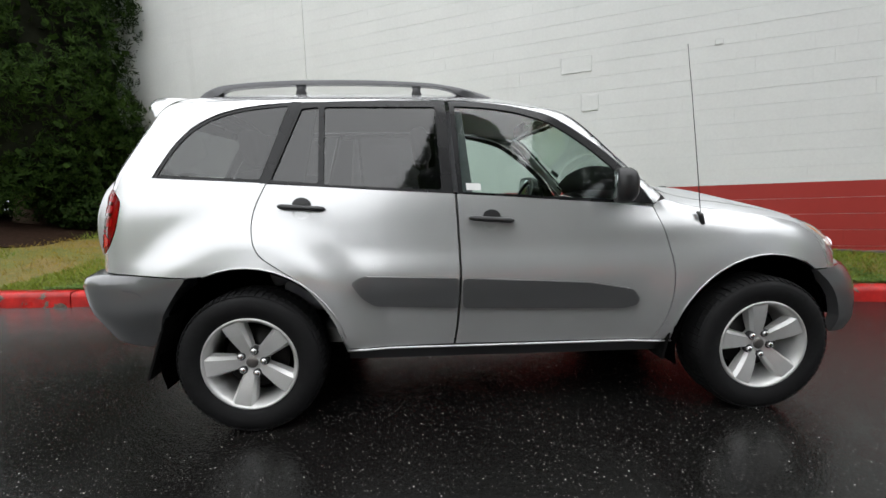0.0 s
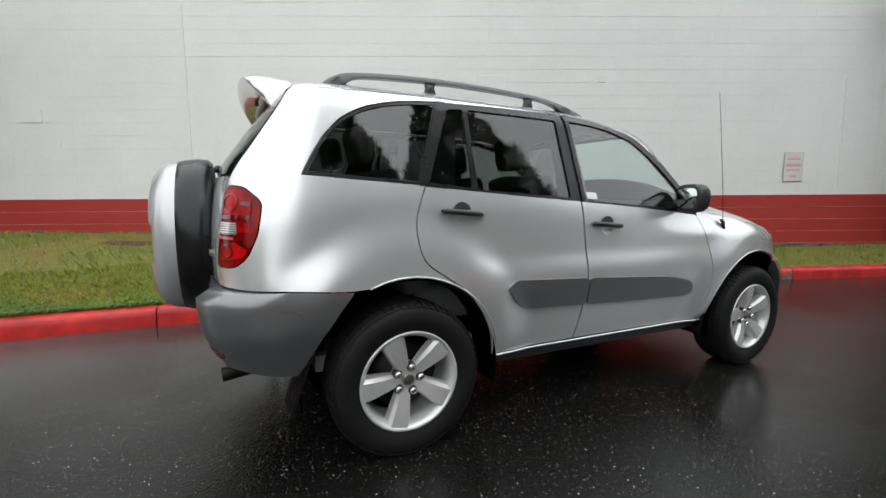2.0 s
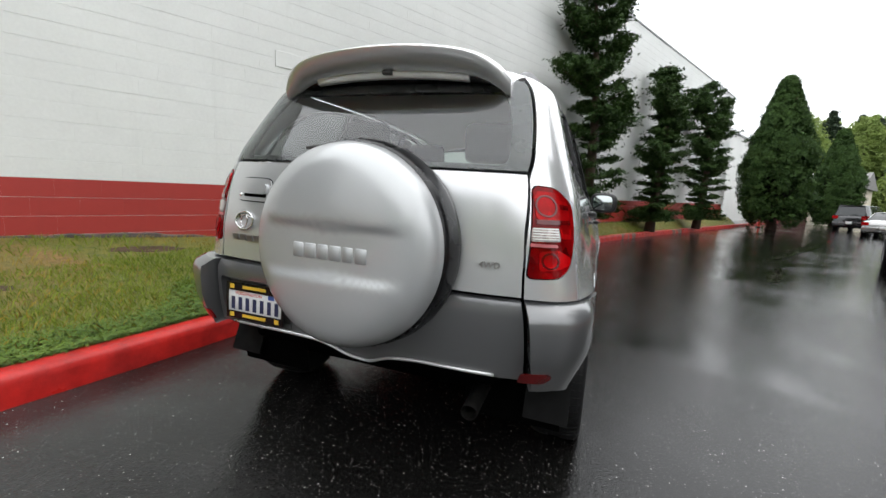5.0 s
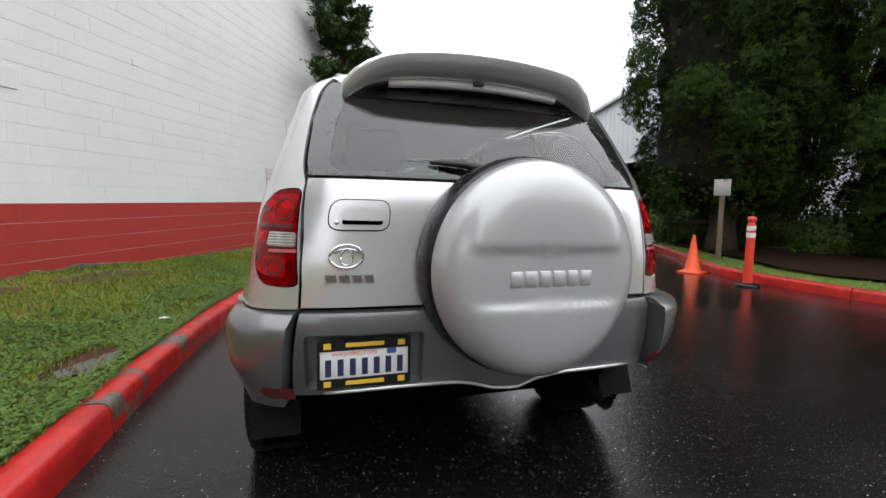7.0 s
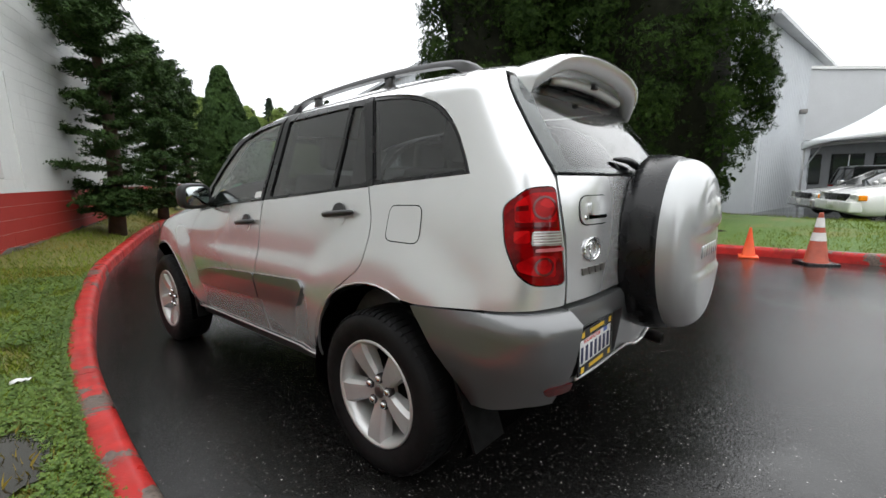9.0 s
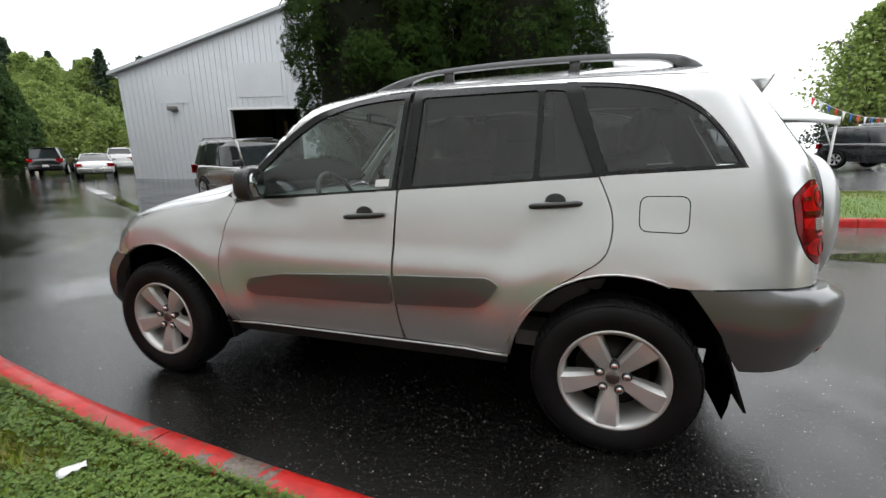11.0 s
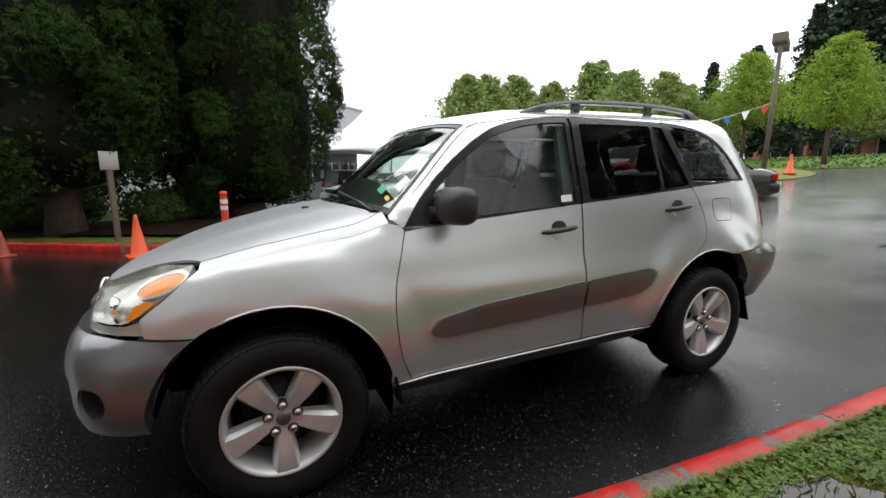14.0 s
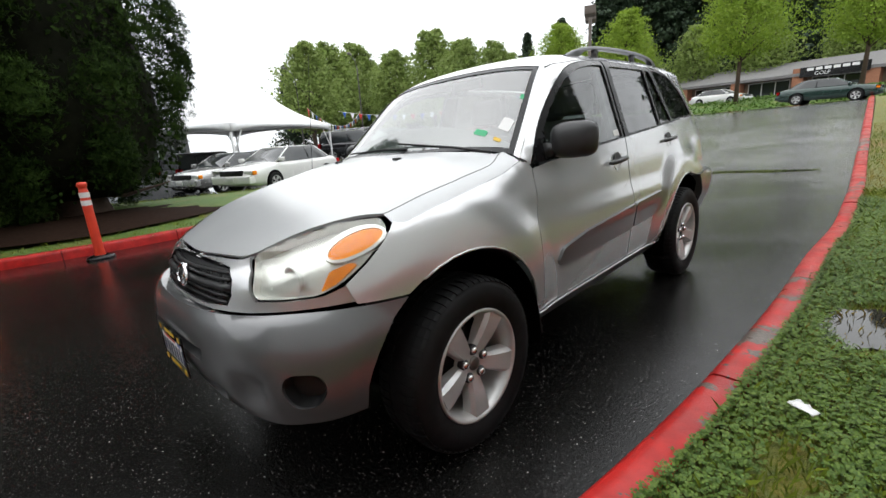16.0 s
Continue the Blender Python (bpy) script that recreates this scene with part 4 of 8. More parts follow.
# badges: an oval ring and plain bars where lettering stands
ring = [skin(-2.107 + 0.044 * math.cos(a), 0.948 + 0.036 * math.sin(a), 0.004) for a in [2 * math.pi * i / 24 for i in range(25)]]
bdg = part("badge", tube(ring, 0.0045, 6), CHROME, gate, "chrome oval badge")
part("badge_oval", tube([skin(-2.107 + 0.016 * math.cos(a), 0.946 + 0.026 * math.sin(a), 0.004) for a in [2 * math.pi * i / 16 for i in range(17)]], 0.0035, 6), CHROME, bdg)
part("badge_arc", tube([skin(-2.107 + 0.036 * t, 0.958 + 0.014 * (1 - t * t), 0.004) for t in (-1, -0.5, 0, 0.5, 1)], 0.0035, 6), CHROME, bdg)
for i in range(4):
    s0 = -2.060 - i * 0.034
    part("model_mark", panel([(s0 + 0.006, 0.890), (s0 - 0.020, 0.890), (s0 - 0.025, 0.867), (s0 + 0.001, 0.867)], place=skin, off=0.006, depth=0.007, gap=0, flip=True), STEEL, gate, "dark chrome bar")


def words(text, size, m, material, name, parent, thick=0.002, label=""):
    """Flat raised lettering as a mesh."""
    cu = bpy.data.curves.new(name, "FONT")
    cu.body, cu.size, cu.extrude, cu.align_x, cu.align_y, cu.resolution_u = text, size, thick, "CENTER", "CENTER", 2
    ob = bpy.data.objects.new(name, cu)
    scene.collection.objects.link(ob)
    me = bpy.data.meshes.new_from_object(ob.evaluated_get(bpy.context.evaluated_depsgraph_get()))
    bpy.data.objects.remove(ob)
    me.materials.clear()
    me.materials.append(material)
    o = new(name, me)
    o.parent = parent
    o.matrix_basis = m
    return tagged(o, label)


REARWARD = Matrix(((0, 0, -1, 0), (-1, 0, 0, 0), (0, 1, 0, 0), (0, 0, 0, 1)))   # lettering that faces the rear
p = skin(2 * mid_r + 2.085, 0.885, 0.005)
words("4WD", 0.032, Matrix.Translation(p) @ Matrix.Rotation(radians(9), 4, "Z") @ REARWARD, STEEL, "drive_mark", gate, 0.003, "chrome letters 4WD")
# bumper middle with the plate recess
bm_top = [(seam(0.774, -0.004), 0.774), (-2.2, 0.772), (-2.5, 0.772)]
bm_low = [(seam(0.520, 0.006), 0.502), (-2.25, 0.506), (-2.5, 0.502), (-2.62, 0.490), (-2.78, 0.464), (-2.92, 0.458), (-3.06, 0.486), (-3.25, 0.500), (2 * mid_r - seam(0.520, 0.006), 0.500)]
bmid = bm_top + rmir(bm_top[::-1]) + bm_low[::-1]
recess = rounded([(rear_run(0.628, 0.70), 0.705), (rear_run(0.262, 0.70), 0.702), (rear_run(0.262, 0.55), 0.528), (rear_run(0.628, 0.55), 0.528)], 0.012)


def mid_off(u, v):
    o = 0.008 + 0.016 * step(0.785, 0.745, v)
    o -= 0.024 * step(0.38, 0.33, math.hypot((u - mid_r + 0.075) * 0.9, v - 0.915))
    return o


mb = part("rear_bumper", panel(bmid, [recess], place=skin, off=mid_off, depth=0.04, grid=0.03, gap=0.002, flip=True), GREYPAINT, suv, "grey rear bumper with a plate recess")
part("plate_recess", panel(recess, place=skin, off=-0.012, depth=-0.04, gap=0, grid=0.04, flip=True), GREYPAINT, mb)
low_f = smooth_table([(-s, z) for s, z in bm_low])
lip = [skin(-s, low_f(s) + 0.012, 0.030) for s in [2.02 + i * (-(2 * mid_r + 2.02) - 2.02) / 40 for i in range(41)]]
part("bumper_lip", tube(lip, 0.007, 6), SILVER, mb, "pale lower lip of the bumper")


def number_plate(m, parent, name="number_plate"):
    """Plate in a black dealer frame with yellow print; the number is plain bars."""
    plate = part(name, box_bm(-0.150, 0.150, -0.072, 0.072, -0.002, 0.002, 0.0012, 1), WHITE, parent, "white number plate in a black dealer frame with yellow print")
    plate.matrix_basis = m
    fr = box_bm(-0.158, 0.158, 0.046, 0.082, 0, 0.006)
    box_bm(-0.158, 0.158, -0.082, -0.050, 0, 0.006, bm=fr)
    box_bm(-0.158, -0.149, -0.0495, 0.0455, 0, 0.006, bm=fr)
    box_bm(0.149, 0.158, -0.0495, 0.0455, 0, 0.006, bm=fr)
    part("plate_frame", fr, TRIM, plate, "black plate frame", smooth=False)
    for x, y, w, h, mt in ((0, 0.065, 0.13, 0.014, YELLOW), (0, -0.066, 0.13, 0.014, YELLOW), (-0.125, 0.064, 0.024, 0.020, YELLOW), (0.125, 0.064, 0.024, 0.020, YELLOW), (-0.125, -0.066, 0.024, 0.020, YELLOW), (0.125, -0.066, 0.024, 0.020, YELLOW)):
        part("print_bar", box_bm(x - w / 2, x + w / 2, y - h / 2, y + h / 2, 0.006, 0.0072), mt, plate, smooth=False)
    for i in range(7):
        x = -0.122 + i * 0.0405
        part("number_bar", box_bm(x - 0.010, x + 0.010, -0.042, 0.016, 0.002, 0.0035), NAVY, plate, smooth=False)
    part("tab", box_bm(0.075, 0.108, 0.025, 0.044, 0.002, 0.0032), BLUE, plate, smooth=False)
    part("tab", box_bm(0.112, 0.144, 0.025, 0.044, 0.002, 0.0032), WHITE, plate, smooth=False)
    words("WASHINGTON", 0.022, Matrix.Translation((-0.035, 0.033, 0.0025)), PRINTRED, "state_name", plate, 0.0006, "red word WASHINGTON")
    return plate


pp = skin(-2.302, 0.617, -0.004)
number_plate(Matrix.Translation((pp.x - 0.016, 0.450, 0.606)) @ REARWARD @ Matrix.Scale(0.94, 4), mb)
FORWARD = Matrix(((0, 0, 1, 0), (1, 0, 0, 0), (0, 1, 0, 0), (0, 0, 0, 1)))
number_plate(Matrix.Translation((skin(mid_f, 0.47, 0.035).x + 0.014, 0, 0.50)) @ FORWARD, fbo)

# spoiler over the rear window
rings = []
for i in range(25):
    t = -1 + 2 * i / 24
    y = 0.505 * t
    k = abs(t)
    zc = 1.640 - 0.030 * k * k - 0.070 * k ** 7
    x0, x1 = -1.60 - 0.035 * k ** 6, -1.850 + 0.030 * k * k + 0.06 * k ** 8
    prof = [(0.0, 0.002), (0.25, 0.012), (0.6, 0.013), (0.85, 0.007), (0.965, -0.002), (1.0, -0.012), (0.985, -0.022), (0.88, -0.050), (0.74, -0.068), (0.58, -0.072), (0.48, -0.068), (0.36, -0.046), (0.0, -0.030)]
    rings.append([(x0 + (x1 - x0) * a, y, zc + b + 0.022 * a * (1 - k * k)) for a, b in prof])
spo = part("spoiler", sharp(fixed(loft(rings)), 50), SILVER, suv, "silver roof spoiler")
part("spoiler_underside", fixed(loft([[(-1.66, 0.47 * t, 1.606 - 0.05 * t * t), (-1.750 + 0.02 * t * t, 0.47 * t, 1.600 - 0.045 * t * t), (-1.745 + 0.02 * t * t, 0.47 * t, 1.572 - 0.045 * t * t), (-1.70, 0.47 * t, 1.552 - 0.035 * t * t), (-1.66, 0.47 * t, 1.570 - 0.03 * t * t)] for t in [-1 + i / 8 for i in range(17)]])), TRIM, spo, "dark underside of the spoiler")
part("brake_light", fixed(loft([[(-1.735, 0.34 * t, 1.590 - 0.020 * t * t), (-1.758, 0.34 * t, 1.582 - 0.020 * t * t), (-1.752, 0.34 * t, 1.562 - 0.020 * t * t), (-1.728, 0.34 * t, 1.558 - 0.020 * t * t)] for t in [-1 + i / 6 for i in range(13)]])), WHITE, spo, "pale strip of the high brake light")
part("washer_jet", box_bm(-1.775, -1.748, -0.02, 0.02, 1.568, 1.586, 0.005), BLACK, spo)

# spare wheel in a silver cover
SX, SY, SZ = -2.032, -0.075, 0.915
grid_cov = bmesh.new()
vmap = {}
depth_of = smooth_table([(0, 0.190), (0.10, 0.190), (0.20, 0.186), (0.27, 0.176), (0.310, 0.158), (0.334, 0.132), (0.345, 0.100), (0.347, 0.084)])
NR_, NA_ = 26, 96
for i in range(NR_ + 1):
    r = 0.347 * math.sin(math.pi / 2 * i / NR_) if i else 0.0
    for j in range(NA_ if i else 1):
        a = 2 * math.pi * j / NA_
        y, z = r * math.cos(a), r * math.sin(a)
        d = depth_of(r)
        edge = step(0.27, 0.24, abs(y))
        d += 0.012 * step(0.062, 0.082, z) * edge * step(0.30, 0.20, math.hypot(y, z - 0.06)) + 0.012 * step(-0.085, -0.105, z) * edge * step(0.30, 0.20, math.hypot(y, z + 0.09))
        vmap[i, j] = grid_cov.verts.new((-d, y, z))
for i in range(NR_):
    for j in range(NA_):
        k = (j + 1) % NA_
        grid_cov.faces.new([vmap[0, 0], vmap[1, j], vmap[1, k]] if i == 0 else [vmap[i, j], vmap[i + 1, j], vmap[i + 1, k], vmap[i, k]])
cover = part("spare_wheel_cover", fixed(grid_cov), COVERSILVER, suv, "silver hard spare wheel cover with pressed bands")
cover.location = (SX, SY, SZ)
part("cover_band", lathe([(0.338, -0.088), (0.350, -0.082), (0.358, -0.055), (0.366, 0.0), (0.364, 0.034), (0.345, 0.055), (0.30, 0.062), (0.20, 0.064)], 64, "x"), TRIM, cover, "glossy black band of the cover")
# plain raised blocks where the maker's lettering stands
for i, w in enumerate((0.040, 0.042, 0.038, 0.042, 0.036, 0.040)):
    y = 0.118 - i * 0.0465
    bl = box_bm(-depth_of(abs(y)) - 0.0035, -depth_of(abs(y)) + 0.003, y - w / 2, y + w / 2, -0.038, 0.010, 0.003, 1)
    part("raised_mark", bl, COVERSILVER, cover, "raised block")

# exhaust, antenna, underbody
part("exhaust", lathe([(0.030, -0.10), (0.030, 0.10), (0.025, 0.10), (0.025, -0.08)], 20, "x"), DARKSTEEL, suv, "steel exhaust pipe").matrix_basis = Matrix.Translation((-1.87, -0.50, 0.365)) @ Matrix.Rotation(radians(-8), 4, "Y")
ab = skin(0.918, 0.968)
ant = part("antenna", tube([Vector((0.918, -ab.y - 0.012, 0.968)), Vector((0.895, -ab.y - 0.004, 1.18)), Vector((0.862, -ab.y + 0.02, 1.52)), Vector((0.835, -ab.y + 0.04, 1.78))], [0.0024, 0.0020, 0.0015, 0.0012], 6), TRIM, suv, "thin black rod antenna")
part("antenna_base", tube([Vector((0.905, -ab.y + 0.001, 1.00)), Vector((0.918, -ab.y - 0.012, 0.985)), Vector((0.93, -ab.y - 0.008, 0.945)), Vector((0.937, -ab.y + 0.002, 0.918))], [0.006, 0.013, 0.014, 0.004], 8), BLACK, ant)
part("underbody", box_bm(-1.62, 1.52, -0.66, 0.66, 0.27, 0.34, 0.03), SOOT, suv)
part("underbody", box_bm(-1.84, -1.55, -0.58, 0.58, 0.40, 0.52, 0.03), SOOT, suv)
for x in (-1.245, 1.245):
    part("axle", tube([(x, -0.70, 0.335), (x, 0.70, 0.335)], 0.045, 10), SOOT, suv)
    part("inner_arch", box_bm(x - 0.44, x + 0.44, -0.42, 0.42, 0.34, 0.70, 0.03), SOOT, suv)

# cabin
part("cabin_floor", box_bm(-1.60, 0.80, -0.62, 0.62, 0.345, 0.42), DASH, suv, smooth=False)
for side in (1, -1):
    part("door_lining", panel([(-1.75, 0.86), (-0.95, 0.86), (-0.80, 0.75), (-0.74, 0.42), (0.70, 0.42), (0.68, 1.03), (0.1, 1.085), (-0.9, 1.15), (-1.75, 1.19)], place=mirrored(skin, side), off=-0.05, depth=0.01, grid=0.08), DASH, suv)
    part("pillar_lining", panel([(-0.36, 1.12), (-0.18, 1.12), (-0.22, 1.53), (-0.36, 1.53)], place=mirrored(skin, side), off=-0.03, depth=0.03, grid=0.05), FABRIC, suv)
    part("pillar_lining", panel([(-1.16, 1.17), (-0.98, 1.17), (-0.93, 1.53), (-1.03, 1.53)], place=mirrored(skin, side), off=-0.03, depth=0.03, grid=0.05), FABRIC, suv)
for side in (1, -1):
    xsl = (0.30, 0.42, 0.54, 0.66, 0.74)
    strip = [(x, side * (yedge(x) - 0.035)) for x in xsl] + [(x, side * (yside(x) + 0.02)) for x in xsl[::-1]]
    part("pillar_lining", panel(strip, place=cap, off=-0.022, depth=0.01, grid=0.03, gap=0), LINER, suv)
part("headliner", panel([(0.30, 0.57), (-1.6, 0.57), (-1.6, -0.57), (0.30, -0.57)], place=cap, off=-0.030, depth=0.01, grid=0.1), LINER, suv)
part("dashboard", fixed(loft([[(0.88, y, 0.60), (0.88, y, 1.04 - 0.03 * abs(y)), (0.70, y, 1.06 - 0.04 * abs(y)), (0.46, y, 1.01 - 0.03 * abs(y)), (0.40, y, 0.93), (0.44, y, 0.80), (0.55, y, 0.60)] for y in (-0.70, -0.5, -0.2, 0.1, 0.38, 0.55, 0.70)])), DASH, suv)
wheel_c = Matrix.Translation((0.30, 0.36, 1.0)) @ Matrix.Rotation(radians(-65), 4, "Y")
sw = part("steering_wheel", tube([wheel_c @ Vector((0.185 * math.cos(a), 0.185 * math.sin(a), 0)) for a in [2 * math.pi * i / 32 for i in range(33)]], 0.014, 8), BLACK, suv, "black steering wheel")
hub = box_bm(-0.06, 0.06, -0.175, 0.175, -0.02, 0.015, 0.01)
bmesh.ops.transform(hub, matrix=wheel_c, verts=hub.verts)
part("wheel_hub", hub, BLACK, sw)
part("rear_view_mirror", box_bm(0.20, 0.23, -0.12, 0.12, 1.47, 1.53, 0.015), BLACK, suv)


def seat(x, y, w, parent):
    s = part("seat_cushion", box_bm(x - 0.02, x + 0.50, y - w / 2, y + w / 2, 0.52, 0.70, 0.05, 3), FABRIC, parent)
    back = box_bm(-0.07, 0.07, -w / 2, w / 2, 0, 0.60, 0.05, 3)
    bmesh.ops.transform(back, matrix=Matrix.Translation((x, y, 0.66)) @ Matrix.Rotation(radians(-16), 4, "Y"), verts=back.verts)
    part("backrest", back, FABRIC, s)
    head = box_bm(-0.05, 0.05, -0.13, 0.13, 0, 0.19, 0.05, 3)
    bmesh.ops.transform(head, matrix=Matrix.Translation((x - 0.19, y, 1.27)) @ Matrix.Rotation(radians(-10), 4, "Y"), verts=head.verts)
    part("headrest", head, FABRIC, s)


for x, y, w in ((-0.22, 0.37, 0.50), (-0.22, -0.37, 0.50), (-1.12, 0.34, 0.62), (-1.12, -0.34, 0.62)):
    seat(x, y, w, suv)

# windscreen stickers
for x, y, w, h, mt, nm in ((0.645, 0.600, 0.030, 0.030, WHITE, "sticker"), (0.715, 0.500, 0.014, 0.035, GREEN, "sticker"), (0.722, 0.600, 0.008, 0.020, YELLOW, "sticker"), (0.50, 0.600, 0.012, 0.012, GREEN, "sticker")):
    part(nm, panel(rounded([(x - w, y - h), (x + w, y - h), (x + w, y + h), (x - w, y + h)], 0.006), place=cap, off=-0.004, depth=0, gap=0), mt, ws, "small windscreen sticker")
for side in (1, -1):
    part("sticker", panel([(-0.215, 1.125), (-0.145, 1.122), (-0.147, 1.155), (-0.217, 1.158)], place=mirrored(skin, side), off=-0.006, depth=0, gap=0, flip=side > 0), WHITE, suv, "small window sticker")
# scuff on the right bumper corner
part("scuff", panel(rounded([(-1.735, 0.708), (-1.70, 0.702), (-1.668, 0.688), (-1.664, 0.668), (-1.676, 0.684), (-1.70, 0.694), (-1.73, 0.699)], 0.006), place=mirrored(skin, -1), off=lambda u, v: bump_off(u, v) + 0.001, depth=0, gap=0, grid=0.015), RAIL, suv, "dark scuff in the bumper paint")


# ---- wheels ----
def wheel(m, parent, radius=0.338, rim=0.222, width=0.225, spokes=5, rim_mat=None, name="wheel", tread=False):
    """Tyre, rim with spokes, nuts and cap; outer face towards +y of m."""
    k = radius / 0.338
    w = part(name, lathe([(0.212 * k, 0.085), (0.228 * k, 0.100), (0.270 * k, 0.112), (0.305 * k, 0.110), (0.322 * k, 0.098), (0.334 * k, 0.082), (0.338 * k, 0.05), (0.338 * k, -0.05), (0.334 * k, -0.082), (0.305 * k, -0.110), (0.24 * k, -0.10), (0.20 * k, -0.08)], 56, "y"), RUBBER, parent, "worn black tyre on a silver five-spoke alloy rim")
    w.matrix_basis = m
    rm = rim_mat or ALLOY
    r = part("rim", lathe([(0.224 * k, 0.094), (0.222 * k, 0.103), (0.214 * k, 0.103), (0.208 * k, 0.094), (0.198 * k, 0.080), (0.192 * k, 0.02), (0.188 * k, -0.08)], 56, "y"), rm, w)
    for i in range(spokes):
        a = radians(-90 + 360 / spokes * i)
        rings = []
        for rad, hw, y0, y1, ridge in ((0.030, 0.030, 0.060, 0.040, 0.002), (0.072, 0.033, 0.070, 0.035, 0.004), (0.12, 0.041, 0.081, 0.035, 0.006), (0.168, 0.048, 0.090, 0.04, 0.005), (0.206, 0.054, 0.093, 0.05, 0.003)):
            rad, hw = rad * k, hw * k
            rings.append([(rad, y1, -hw * 1.1), (rad, y0 - 0.012, -hw), (rad, y0 + ridge, -hw * 0.72), (rad, y0 + ridge, hw * 0.72), (rad, y0 - 0.012, hw), (rad, y1, hw * 1.1)])
        bm = sharp(fixed(loft(rings)), 12)
        bmesh.ops.transform(bm, matrix=Matrix.Rotation(-a, 4, "Y"), verts=bm.verts)
        part("spoke", bm, rm, r)
    part("hub", lathe([(0.0, 0.066), (0.036, 0.066), (0.058, 0.062), (0.070, 0.050), (0.074, 0.03)], 32, "y"), rm, r)
    part("cap", lathe([(0.0, 0.075), (0.018, 0.0745), (0.027, 0.071), (0.029, 0.060)], 24, "y"), STEEL, r, "small hub cap")
    for i in range(5):
        a = radians(-54 + 72 * i)
        n = lathe([(0.0, 0.084), (0.012, 0.084), (0.0155, 0.079), (0.0155, 0.05)], 8, "y")
        bmesh.ops.transform(n, matrix=Matrix.Translation((0.057 * math.cos(a), 0, 0.057 * math.sin(a))), verts=n.verts)
        part("wheel_nut", n, CHROME, r)
        # raised dark disc: the shade of the nut's pocket put into its colour
        dark = lathe([(0.0, 0.0735), (0.019, 0.0735), (0.021, 0.070), (0.021, 0.05)], 14, "y")
        bmesh.ops.transform(dark, matrix=Matrix.Translation((0.057 * math.cos(a), 0, 0.057 * math.sin(a))), verts=dark.verts)
        part("nut_recess", dark, BLACK, r)
    part("brake_disc", lathe([(0.0, 0.0), (0.15, 0.0), (0.15, -0.02), (0.0, -0.02)], 32, "y"), DARKSTEEL, w)
    part("wheel_back", lathe([(0.0, -0.06), (0.19, -0.06)], 24, "y"), SOOT, w)
    if tread:
        lugs = bmesh.new()
        for i in range(64):
            for sd in (1, -1):
                rings = [[Matrix.Rotation(2 * math.pi * (i + 0.5 * (sd < 0)) / 64 + da, 4, "Y") @ Vector((r_ * k, sd * y_, 0)) for r_, y_ in ((0.328, 0.100), (0.3355, 0.089), (0.3425, 0.060), (0.3425, 0.026), (0.330, 0.026), (0.322, 0.090))] for da in (0.012, 0.080)]
                loft(rings, bm=lugs)
        tagged(part("tread", fixed(lugs), RUBBER, w, smooth=False), kind="stuff")
    return w


for x in (-1.245, 1.245):
    for side in (1, -1):
        turn = Matrix.Rotation(0 if side > 0 else math.pi, 4, "Z")
        stop = radians({(-1.245, -1): 14, (-1.245, 1): -4, (1.245, -1): 27}.get((x, side), 0))   # how far each wheel had rolled
        wheel(Matrix.Translation((x, side * 0.762, 0.336)) @ Matrix.Rotation(stop, 4, "Y") @ turn, suv, tread=True)

# ---- ground ----
rise_back = smooth_table([(-400, 5.5), (-90, 3.4), (-66, 2.6), (-46, 1.75), (-36, 1.42), (-30, 1.36), (-24, 1.29), (-20, 1.18), (-14, 0.76), (-10, 0.34), (-7, 0.10), (-4, 0.0), (0, 0.0)])


def road(x, y):
    """The road's height over its own plane beside the car."""
    return (rise_back(x) if x < 0 else 0.0) + 0.02 * max(0.0, min(x, 60) - 3)


def on(x, y, z=0.0):
    """A place in the world, z above the road."""
    return SLOPE @ Vector((x, y, road(x, y) + z))


def stand(x, y, z=0.0, turn=0.0, size=1.0):
    """The pose of an upright thing."""
    return Matrix.Translation(on(x, y, z)) @ Matrix.Rotation(radians(turn), 4, "Z") @ Matrix.Scale(size, 4)


def data(name, verts, faces, material, parent=None, label="", smooth=False):
    me = bpy.data.meshes.new(name)
    me.from_pydata(verts, [], faces)
    me.materials.append(material)
    if smooth:
        me.shade_smooth()
    ob = new(name, me)
    ob.parent = parent
    return tagged(ob, label)


